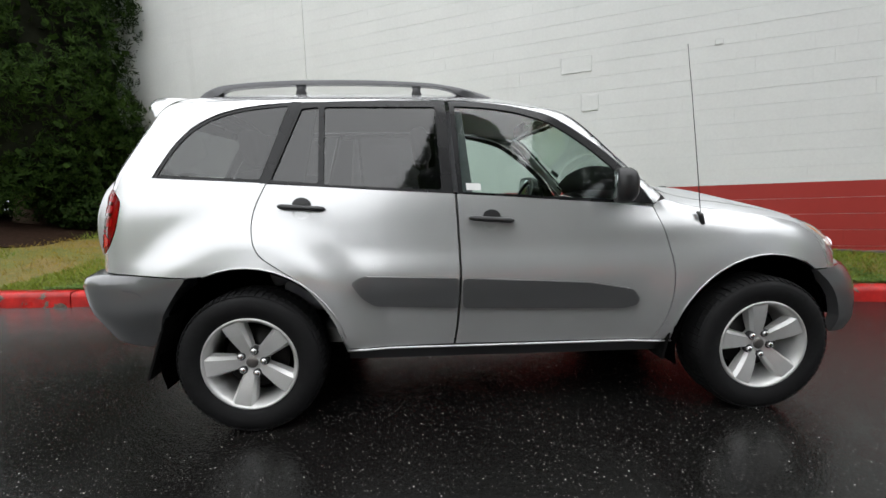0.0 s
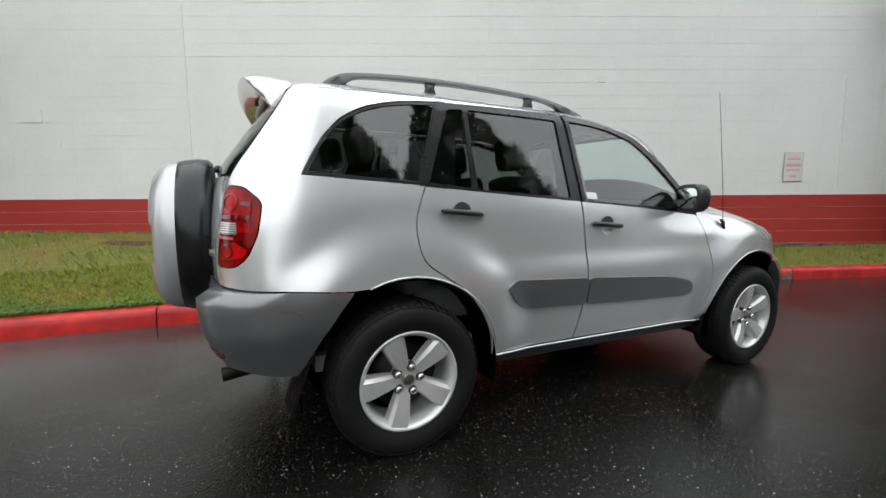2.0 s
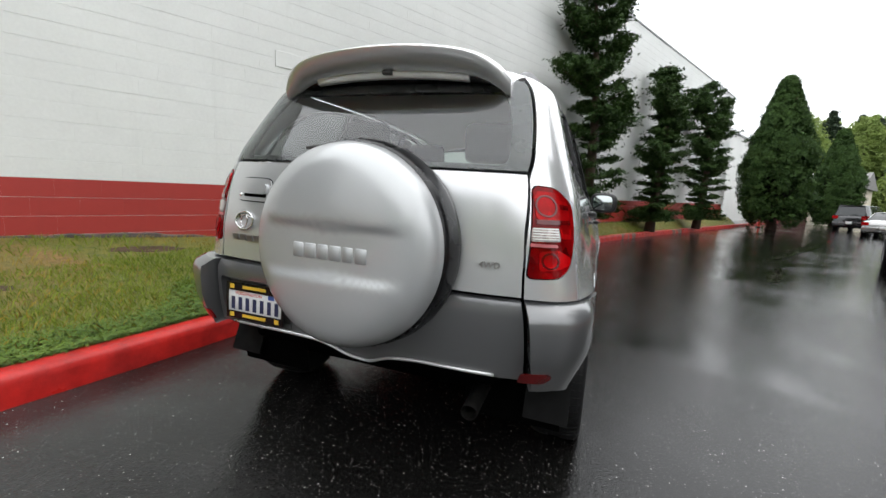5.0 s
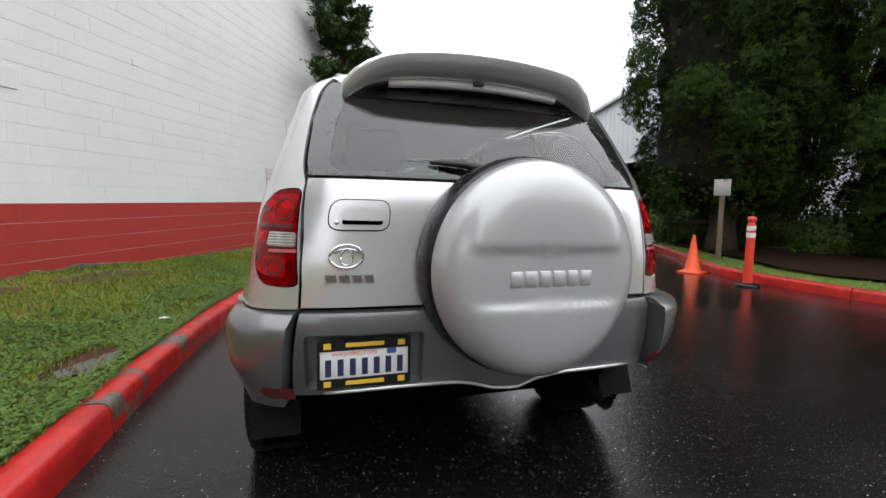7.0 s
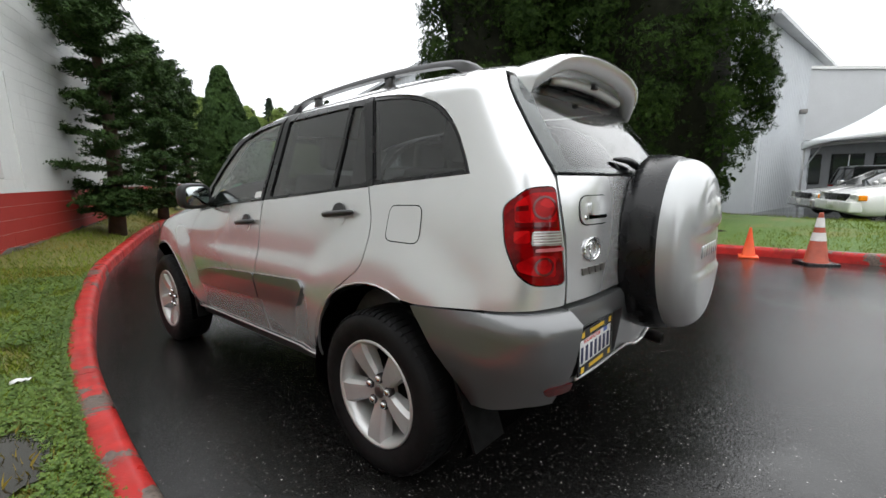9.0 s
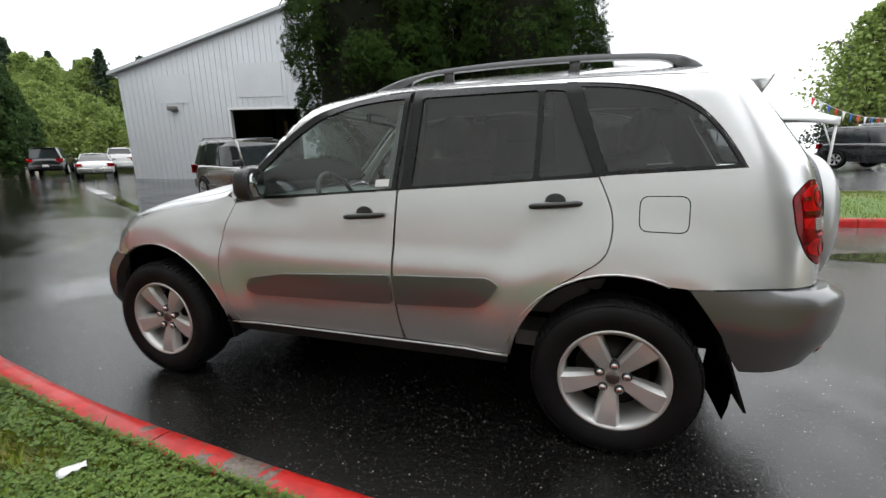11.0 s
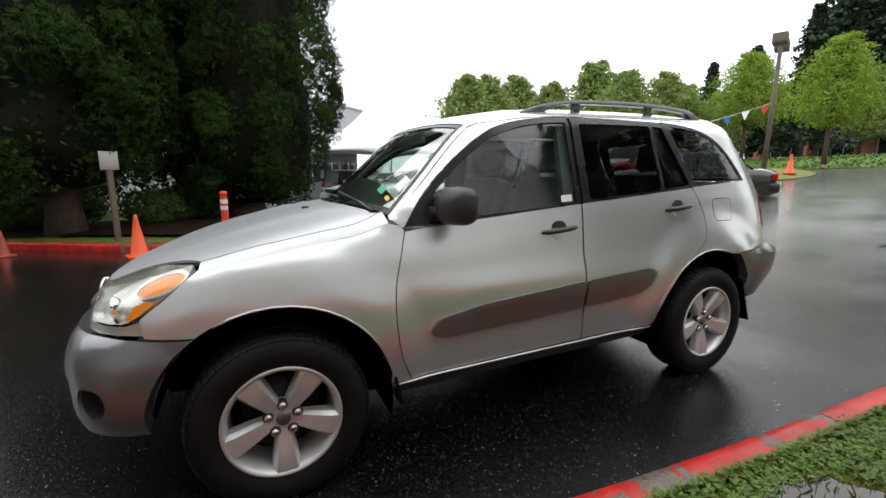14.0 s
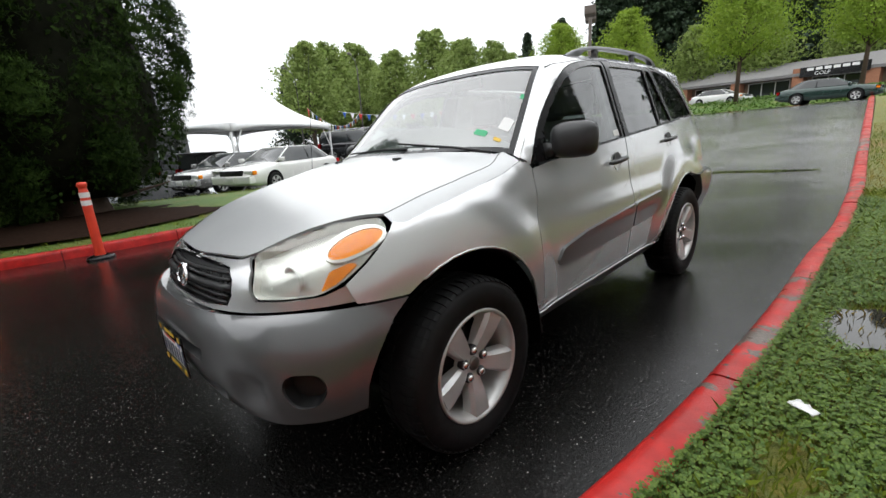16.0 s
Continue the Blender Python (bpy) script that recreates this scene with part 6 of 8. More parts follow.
def sprays(pts, nrm, size, fan=3, long=2.2, droop=0.0, bend=0.35, wide=0.38):
    """Vertices and quads of small leaf sprays at points, roughly facing nrm: a fan of folded blades each."""
    n = len(pts)
    up = rng.normal(size=(n, 3))
    up -= nrm * (up * nrm).sum(1)[:, None] * 0.6
    up[:, 2] -= droop
    up /= np.linalg.norm(up, axis=1)[:, None] + 1e-9
    sd = np.cross(up, nrm)
    sd /= np.linalg.norm(sd, axis=1)[:, None] + 1e-9
    sz = size * rng.uniform(0.6, 1.35, n)
    vs, total = [], n * fan
    for f in range(fan):
        ang = (f - (fan - 1) / 2) * 0.75 + rng.uniform(-0.15, 0.15, n)
        d = up * np.cos(ang)[:, None] + sd * np.sin(ang)[:, None]
        w = np.cross(d, nrm)
        w /= np.linalg.norm(w, axis=1)[:, None] + 1e-9
        l = (sz * long / 2)[:, None]
        hw = (sz * wide)[:, None]
        tip = pts + d * l + nrm * (sz * bend)[:, None] * rng.uniform(-1, 1, n)[:, None]
        midp = pts + d * l * 0.5
        vs.append(np.stack([pts, midp + w * hw, tip, midp - w * hw], 1))
    v = np.stack(vs, 1).reshape(-1, 3)
    q = np.arange(total * 4).reshape(-1, 4)
    return v, q


def leaf_object(name, clouds, material, parent):
    vs, fs, k0 = [], [], 0
    for v, q in clouds:
        vs.append(v)
        fs.append(q + k0)
        k0 += len(v)
    v, f = np.concatenate(vs), np.concatenate(fs)
    me = bpy.data.meshes.new(name)
    me.vertices.add(len(v))
    me.vertices.foreach_set("co", v.astype(np.float32).ravel())
    me.loops.add(f.size)
    me.loops.foreach_set("vertex_index", f.astype(np.int32).ravel())
    me.polygons.add(len(f))
    me.polygons.foreach_set("loop_start", np.arange(0, f.size, 4, dtype=np.int32))
    me.update(calc_edges=True)
    me.materials.append(material)
    ob = new(name, me)
    ob.parent = parent
    return ob


def trunk_bm(points, radii, bm=None):
    return tube(points, radii, 10, bm)


def unit(v):
    return v / (np.linalg.norm(v, axis=1)[:, None] + 1e-9)


def lumps(direction, seed, freq=2.2):
    return np.array([noise.noise((d[0] * freq + seed, d[1] * freq, d[2] * freq)) for d in direction])


def dense_conifer(m, name, label, height, radius, foot, leaves, seed, size=0.085, top_narrow=0.55, trunk_r=0.38, green=None):
    """A dense cedar-like tree: boughs of hanging sprays round a thick trunk."""
    root = thing(name, label, "tree", m)
    part("trunk", trunk_bm([(0, 0, -0.1), (0, 0, 0.5), (0.05, 0, foot + 1), (0.05, 0.05, height * 0.6), (0, 0, height * 0.95)], [trunk_r * 1.35, trunk_r, trunk_r * 0.85, trunk_r * 0.4, 0.03]), BARK, root)
    limbs = bmesh.new()
    for i in range(26):
        a, z = i * 2.4, foot + (height - foot) * (i / 26) ** 1.1 * 0.9
        r = radius * 0.8 * (1 - 0.5 * i / 26)
        tube([(0, 0, z), (r * 0.5 * math.cos(a), r * 0.5 * math.sin(a), z - 0.1), (r * math.cos(a), r * math.sin(a), z + 0.15)], [0.09, 0.05, 0.015], 6, limbs)
    part("branching", limbs, BARK, root)
    n_b = 260 if leaves > 20000 else 150
    clouds = []
    zs = foot + (height - foot) * rng.uniform(0, 1, n_b) ** 0.9
    ang = rng.uniform(0, 2 * math.pi, n_b)
    t = (zs - foot) / (height - foot)
    prof = radius * np.minimum(1.0, 0.62 + 2.2 * t) * np.where(t > 0.45, 1 - (t - 0.45) / 0.55 * (1 - 0.12 / max(0.2, 1 - top_narrow) * 0.5), 1.0)
    prof = np.maximum(prof, 0.25)
    per = leaves // n_b
    for z, a, r in zip(zs, ang, prof):
        br = rng.uniform(0.55, 0.95) * 0.62 * (0.5 + 0.5 * r / radius)
        rc = max(0.0, r - br * 0.75) * rng.uniform(0.9, 1.04)
        c = np.array([rc * math.cos(a), rc * math.sin(a), z])
        d = unit(rng.normal(size=(per, 3)))
        d[:, 2] = np.abs(d[:, 2]) * np.where(rng.uniform(size=per) < 0.7, 1, -1)
        out = np.array([math.cos(a), math.sin(a), 0.25])
        d = unit(d + out * 0.55)
        rr = br * (0.70 + 0.38 * rng.uniform(0, 1, per) ** 0.6) * (1 + 0.30 * lumps(d, seed + z, 3.0))
        p = c + d * rr[:, None] * np.array([1, 1, 1.25])
        clouds.append(sprays(p, unit(d + rng.normal(scale=0.35, size=d.shape)), size, fan=4, long=3.8, droop=-1.1, wide=0.19))
    # added dark hull: the shade deep in the crown, put into a sheet
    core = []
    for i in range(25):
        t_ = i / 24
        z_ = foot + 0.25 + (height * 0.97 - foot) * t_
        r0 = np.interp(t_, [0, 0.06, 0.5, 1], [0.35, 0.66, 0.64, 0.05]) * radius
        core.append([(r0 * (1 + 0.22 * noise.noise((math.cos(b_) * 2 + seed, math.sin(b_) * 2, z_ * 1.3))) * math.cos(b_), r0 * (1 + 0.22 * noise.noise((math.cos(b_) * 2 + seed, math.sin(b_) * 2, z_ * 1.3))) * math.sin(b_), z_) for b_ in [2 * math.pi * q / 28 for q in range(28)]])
    part("inner_crown", fixed(loft(core)), CROWNSHADE, root)
    inner = 5000
    zz = foot + 0.2 + (height - foot) * rng.uniform(0, 1, inner) * 0.97
    aa = rng.uniform(0, 2 * math.pi, inner)
    rr = np.interp((zz - foot) / (height - foot), [0, 0.1, 0.5, 1], [0.62, 0.85, 0.82, 0.2]) * radius * np.sqrt(rng.uniform(0.55, 1.1, inner))
    p = np.stack([rr * np.cos(aa), rr * np.sin(aa), zz], 1)
    clouds.append(sprays(p, unit(rng.normal(size=p.shape)), size * 1.7, long=1.8))
    leaf_object("crown", clouds, green or CEDAR, root)
    return root


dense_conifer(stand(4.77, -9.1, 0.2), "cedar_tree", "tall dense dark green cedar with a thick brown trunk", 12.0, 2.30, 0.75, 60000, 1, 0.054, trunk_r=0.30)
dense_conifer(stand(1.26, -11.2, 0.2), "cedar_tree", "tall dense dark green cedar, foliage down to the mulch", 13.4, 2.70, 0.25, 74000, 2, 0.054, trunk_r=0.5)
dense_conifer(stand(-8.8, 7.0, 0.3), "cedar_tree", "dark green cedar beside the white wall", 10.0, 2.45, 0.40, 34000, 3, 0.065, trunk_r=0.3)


def shrub(m, name, label, rx, ry, rz, leaves, material, size=0.05, seed=1):
    """A rounded shrub of many leaves, uneven in outline."""
    root = thing(name, label, "shrub", m)
    stems = bmesh.new()
    for i in range(9):
        a = i * 0.7
        tube([(0.08 * math.cos(a), 0.08 * math.sin(a), -0.05), (rx * 0.4 * math.cos(a), ry * 0.4 * math.sin(a), rz * 0.6), (rx * 0.7 * math.cos(a), ry * 0.7 * math.sin(a), rz * 1.2)], [0.02, 0.014, 0.005], 5, stems)
    part("stems", stems, BARK, root)
    d = unit(rng.normal(size=(leaves, 3)))
    r = (0.62 + 0.42 * rng.uniform(0, 1, leaves) ** 0.5) * (1 + 0.28 * lumps(d, seed * 7.3, 2.6) + 0.15 * lumps(d, seed * 3.1, 6))
    p = d * r[:, None] * np.array([rx, ry, rz]) + np.array([0, 0, rz * 0.92])
    p[:, 2] = np.maximum(p[:, 2], 0.02)
    leaf_object("foliage", [sprays(p, unit(d + rng.normal(scale=0.5, size=d.shape)), size, long=1.8)], material, root)
    return root


for i, (x, y, rx, rz) in enumerate(((7.0, -9.9, 1.0, 0.55), (6.0, -10.1, 1.0, 0.62), (7.7, -10.8, 0.9, 0.55), (3.2, -10.6, 0.9, 0.50), (2.5, -11.6, 0.8, 0.5), (5.6, -11.4, 1.0, 0.6))):
    shrub(stand(x, y, 0.2), "hedge_shrub", "rounded bright green hedge shrub behind the kerb", rx, 0.8, rz, 5200, HEDGE, 0.055, i + 1)
# added dark shrubs: they block bright gaps where deep shade lies behind the cedars
for i, (x, y, r_) in enumerate(((5.9, -12.4, 1.5), (7.2, -12.2, 1.3))):
    shrub(stand(x, y, 0.2), "laurel_shrub", "dark green shrub added to block the bright gap under the cedars", r_, r_ * 0.8, r_ * 0.62, 3600, CEDAR, 0.075, i + 40)
for i, (x, y) in enumerate(((-7.3, 6.75), (-8.3, 7.2), (-9.8, 7.7), (-11.2, 7.6), (-12.4, 8.0), (-10.5, 6.3))):
    shrub(stand(x, y, 0.3), "laurel_shrub", "dark green shrub at the foot of the wall", 0.85, 0.65, 0.42, 2600, CEDAR, 0.06, i + 20)


def pine(m, label, height, seed, lean, spread, bulks, arms):
    """A wind-shaped pine: short layered pads up the trunk and a few long arms that rise to their tips."""
    r_ = random.Random(seed)
    root = thing("pine_tree", label, "tree", m)
    axis = lambda t: Vector((lean * t * t + 0.10 * math.sin(t * 7 + seed), 0.12 * math.sin(t * 5 + seed), height * t))
    part("trunk", trunk_bm([axis(i / 8) + Vector((0, 0, -0.1 if i == 0 else 0)) for i in range(9)], [0.17, 0.14, 0.125, 0.11, 0.09, 0.07, 0.05, 0.03, 0.01]), BARK, root)
    limbs, clouds = bmesh.new(), []

    def arm(t, a, reach, rise, pads, thick):
        b = axis(t)
        d = Vector((math.cos(a), math.sin(a), 0))
        pts = [b, b + d * reach * 0.35 + Vector((0, 0, reach * rise * 0.10)), b + d * reach * 0.7 + Vector((0, 0, reach * rise * 0.42)), b + d * reach + Vector((0, 0, reach * rise))]
        tube(pts, [0.035, 0.026, 0.016, 0.004], 5, limbs)
        for q in range(pads):
            u = 0.22 + 0.80 * q / max(1, pads - 1)
            k = min(2, int(u * 3))
            c = pts[k].lerp(pts[k + 1], min(1.1, u * 3 - k))
            m_ = 50
            w = thick * (0.75 if u < 0.3 else 1.0 if u < 0.8 else 0.72) * r_.uniform(0.8, 1.25)
            e = rng.normal(size=(m_, 3)) * np.array([w, w, w * 0.36])
            e[:, 2] = np.abs(e[:, 2]) - 0.25 * w
            clouds.append(sprays(np.array(c) + e, unit(rng.normal(scale=0.5, size=e.shape) + np.array([d.x * 0.4, d.y * 0.4, 1.0])), 0.058, fan=4, long=2.5, droop=-0.6, wide=0.2))

    for i in range(48):
        t = 0.06 + 0.92 * i / 48
        bulk = np.interp(t, [0.05, 0.12, 0.35, 0.6, 0.8, 1.0], bulks)
        arm(t, i * 2.399 + r_.uniform(-0.4, 0.4), spread * 0.80 * bulk * r_.uniform(0.5, 1.3), r_.uniform(0.0, 0.25) + 0.30 * t, 8, 0.150)
    for i in range(10):
        arm(0.05 + 0.07 * i / 10, i * 2.1 + seed, spread * r_.uniform(0.35, 0.62), r_.uniform(-0.1, 0.15), 6, 0.155)
    for t, a, reach, rise in arms:         # the long arms, mostly along the wall
        for q in range(3):
            arm(t + 0.012 * q, radians(a) + r_.uniform(-0.22, 0.22), reach * r_.uniform(0.85, 1.35), rise * r_.uniform(0.85, 1.1), int(8 * reach) + 4, 0.135)
    part("branching", limbs, BARK, root)
    leaf_object("needles", clouds, PINE, root)
    return root


x, y = wall_xy(7.75, 0.62)
pine(stand(x, y, 0.25, 0), "wind-shaped dark green pine close to the wall", 7.4, 3, 0.1, 1.30, [0.60, 0.80, 0.86, 0.74, 0.58, 0.25], ((0.31, -20, 1.9, 0.62), (0.40, -40, 1.3, 0.5), (0.50, 160, 1.35, 0.25), (0.56, -25, 1.5, 0.75), (0.66, 150, 1.1, 0.5), (0.72, -30, 1.4, 0.7), (0.84, -20, 0.9, 0.8)))
x, y = wall_xy(12.4, 0.85)
pine(stand(x, y, 0.25, 0), "dark green pine close to the wall", 5.5, 8, 0.35, 1.25, [0.50, 0.58, 0.60, 0.52, 0.44, 0.2], ((0.38, 150, 1.0, 0.4), (0.52, -20, 1.1, 0.85), (0.60, -35, 1.2, 0.8), (0.70, 160, 0.8, 0.7), (0.80, -20, 0.9, 0.9)))
x, y = wall_xy(17.2, 0.95)
pine(stand(x, y, 0.25, 0), "leaning dark green pine close to the wall", 6.0, 15, 0.9, 1.35, [0.46, 0.52, 0.62, 0.72, 0.66, 0.3], ((0.36, -25, 1.3, 0.5), (0.48, 155, 1.1, 0.45), (0.58, -20, 1.5, 0.7), (0.70, -35, 1.4, 0.8), (0.78, 150, 0.9, 0.6)))

# far trees: three kinds, then copies
def broadleaf(m, name, label, height, radius, foot, leaves, material, seed, size=0.16):
    root = thing(name, label, "tree", m)
    bmx = trunk_bm([(0, 0, -0.2), (0.03, 0, foot), (0, 0.05, height * 0.55), (0, 0, height * 0.85)], [0.17, 0.13, 0.08, 0.02])
    r_ = random.Random(seed)
    clouds = []
    n = 34
    for i in range(n):
        t = i / n
        a = i * 2.399
        z = foot + (height - foot) * (0.12 + 0.85 * t)
        w = radius * min(1.0, 0.45 + 2.6 * t) * (1.04 - t) ** 0.62 * r_.uniform(0.8, 1.12)
        c = Vector((math.cos(a) * w * 0.62, math.sin(a) * w * 0.62, z))
        tube([(0, 0, z - 0.5 * w), c * 0.6 + Vector((0, 0, (z - 0.3 * w) * 0.4)), c], [0.05, 0.03, 0.01], 5, bmx)
        k_ = leaves // n
        d = unit(rng.normal(size=(k_, 3)))
        rr = (0.25 + 0.95 * rng.uniform(0, 1, k_) ** 0.7) * w * 0.54 * (1 + 0.75 * lumps(d, seed + i, 2.5))
        p = np.array(c) + d * rr[:, None] * np.array([1, 1, 0.62])
        clouds.append(sprays(p, unit(d * 0.6 + rng.normal(scale=0.6, size=d.shape) + np.array([0, 0, 0.5])), size, fan=2, long=1.6))
    part("trunk", bmx, BARK, root)
    leaf_object("crown", clouds, material, root)
    return root


def fir(m, name, label, height, radius, leaves, seed):
    root = thing(name, label, "tree", m)
    part("trunk", trunk_bm([(0, 0, -0.3), (0, 0, height * 0.5), (0, 0, height)], [0.28, 0.16, 0.02]), BARK, root)
    n = 60
    clouds = []
    limbs = bmesh.new()
    for i in range(n):
        t = 0.16 + 0.83 * i / n
        a = i * 2.399 + seed
        reach = radius * (1.03 - t) * rng.uniform(0.6, 1.25)
        z = height * t
        e = np.array([math.cos(a) * reach, math.sin(a) * reach, z - reach * 0.25])
        tube([(0, 0, z), tuple(e)], [0.04, 0.01], 4, limbs)
        k_ = leaves // n
        u = rng.uniform(0.1, 1.05, k_)[:, None]
        p = np.array([0, 0, z]) * (1 - u) + e * u + rng.normal(size=(k_, 3)) * np.array([0.30, 0.30, 0.16]) * (0.35 + 0.5 * reach)
        clouds.append(sprays(p, unit(rng.normal(scale=0.6, size=p.shape) + np.array([0, 0, 0.8])), 0.25, fan=2, long=1.8, droop=0.5))
    part("branching", limbs, BARK, root)
    leaf_object("crown", clouds, FIRG, root)
    return root


def along(t0, vx, vy, dist):
    return (t0[0] + vx * dist, t0[1] + vy * dist)


E15, E16, E11, E92 = (1.86, 2.17), (2.35, 1.85), (-0.87, 2.66), (-2.42, 1.99)
broadleaf(stand(*along(E15, -0.907, -0.388, 38), 0.5), "maple_tree", "young maple with bright yellow-green leaves", 7.8, 2.8, 1.7, 15000, MAPLE, 4, 0.125)
maple_b = broadleaf(stand(*along(E16, -0.972, -0.195, 42), 0.6), "maple_tree", "spreading maple with fresh green leaves", 9.4, 4.0, 3.0, 17000, MAPLE, 9, 0.135)
broad_a = broadleaf(stand(*along(E15, -0.626, -0.768, 50)), "broadleaf_tree", "full green broadleaf tree across the lot", 10.0, 4.0, 1.6, 9000, BROAD, 14, 0.24)
fir_a = fir(stand(*along(E15, -0.44, -0.886, 58)), "fir_tree", "tall dark fir in the distance", 10.5, 2.7, 7800, 3)
for x, y, sc, tn in ((*along(E16, -0.998, -0.03, 43), 0.95, 40), (*along(E15, -0.86, -0.50, 52), 1.1, 80)):
    copy_thing(maple_b, stand(x, y, 0.5, tn, sc))
for bx, by, dist, sc in ((-0.515, -0.846, 52, 0.72), (-0.69, -0.712, 55, 0.80), (-0.74, -0.67, 47, 0.62), (-0.805, -0.582, 54, 0.85), (-0.57, -0.82, 62, 0.85), (-0.84, -0.54, 60, 0.9), (-0.476, -0.873, 46, 0.66), (-0.89, -0.46, 66, 1.0), (-0.93, -0.36, 70, 1.1), (-0.96, -0.27, 72, 1.15), (-0.985, -0.17, 70, 1.2), (-1.0, -0.05, 72, 1.1), (-0.995, 0.06, 70, 1.2), (-0.97, 0.2, 66, 1.0)):
    copy_thing(broad_a, stand(*along(E15, bx, by, dist), 0, dist * 31, sc * (1.6 if bx > -0.78 else 0.95)))
for i in range(16):
    a_ = radians(214 + 28 * (i + 0.5 * rng.uniform()) / 16)
    dd = rng.uniform(56, 82)
    copy_thing(broad_a if i % 4 else fir_a, stand(1.9 + dd * math.cos(a_), 2.2 + dd * math.sin(a_), 0, i * 67, rng.uniform(0.8, 1.35)))
for i in range(46):
    a = radians(rng.uniform(166, 204) if i < 44 else rng.uniform(211, 216))
    dist = rng.uniform(82, 104)
    copy_thing(fir_a, stand(dist * math.cos(a) + 1, dist * math.sin(a) + 2, 1.5, i * 47, rng.uniform(2.0, 2.9) if i < 44 else rng.uniform(1.1, 1.5)))
for dx, dy, sc in ((-0.865, -0.50, 1.3), (-0.90, -0.43, 1.6)):
    copy_thing(fir_a, stand(*along(E15, dx, dy, 64), 0, sc * 100, sc))
# beyond the wall's far end: two clipped conifers and a hazy wood
col_a = dense_conifer(stand(*along(E92, 0.91, -0.385, 30), 0.1), "columnar_conifer", "clipped columnar conifer by the drive", 7.6, 1.7, 0.3, 14000, 5, 0.11, trunk_r=0.2, green=PINE)
copy_thing(col_a, stand(*along(E92, 0.886, -0.432, 42), 0.1, 60, 0.85))
for i in range(34):
    a = radians(-10 - 46 * rng.uniform())
    dist = rng.uniform(80, 125)
    if i % 3:
        copy_thing(broad_a, stand(dist * math.cos(a), dist * math.sin(a), -1, i * 53, rng.uniform(0.9, 1.5)))
    else:
        copy_thing(fir_a, stand(dist * math.cos(a), dist * math.sin(a), -1, i * 53, rng.uniform(0.9, 1.3)))
# the wooded slope beyond the lot
hill_v, hill_f = [], []
for i in range(25):
    for j in range(13):
        a = radians(-56 + 50 * i / 24)
        r = 62 + j * 8
        p = on(r * math.cos(a), r * math.sin(a), 0.2)
        hill_v.append((p.x, p.y, p.z + 15 * step(0, 12, j) * step(60, 30, abs(math.degrees(a) + 36) * 1.6) + 0.8 * noise.noise((p.x * 0.1, p.y * 0.1, 0))))
        if i < 24 and j < 12:
            hill_f.append((i * 13 + j, (i + 1) * 13 + j, (i + 1) * 13 + j + 1, i * 13 + j + 1))
tagged(data("ground_hill", hill_v, hill_f, LAWN, smooth=True), "green hillside beyond the lot", kind="structure")
def hill_z(dist, a):
    return 15 * step(62, 158, dist) * step(60, 30, abs(a + 36) * 1.6)


shrub_a = broadleaf(stand(52 * math.cos(radians(-33)), 52 * math.sin(radians(-33)), 0), "shrub", "rounded bright green shrub on the hillside", 4.4, 3.0, 0.2, 5200, SHRUB, 31, 0.20)
for i in range(64):
    a = -24 - 22 * rng.uniform()
    dist = rng.uniform(54, 92)
    copy_thing(shrub_a, stand(dist * math.cos(radians(a)), dist * math.sin(radians(a)), hill_z(dist, a) - 0.3, i * 61, rng.uniform(0.7, 1.35)))
for i in range(44):
    a = -18 - 26 * (i + rng.uniform()) / 44
    dist = rng.uniform(96, 124)
    copy_thing(fir_a if i % 3 == 0 else broad_a, stand(dist * math.cos(radians(a)), dist * math.sin(radians(a)), hill_z(dist, a) - 0.6, i * 61, rng.uniform(1.0, 1.5)))

# ---- parked vehicles ----
VGLASS = grained("vehicle_glass", (0.020, 0.024, 0.025), 0.04, vary=0.1, spec=0.7)
PAINTS = {}


def paint(name, colour, metal=0.3):
    if name not in PAINTS:
        PAINTS[name] = grained(name, colour, 0.25, metal, 1.0, vary=0.06)
    return PAINTS[name]


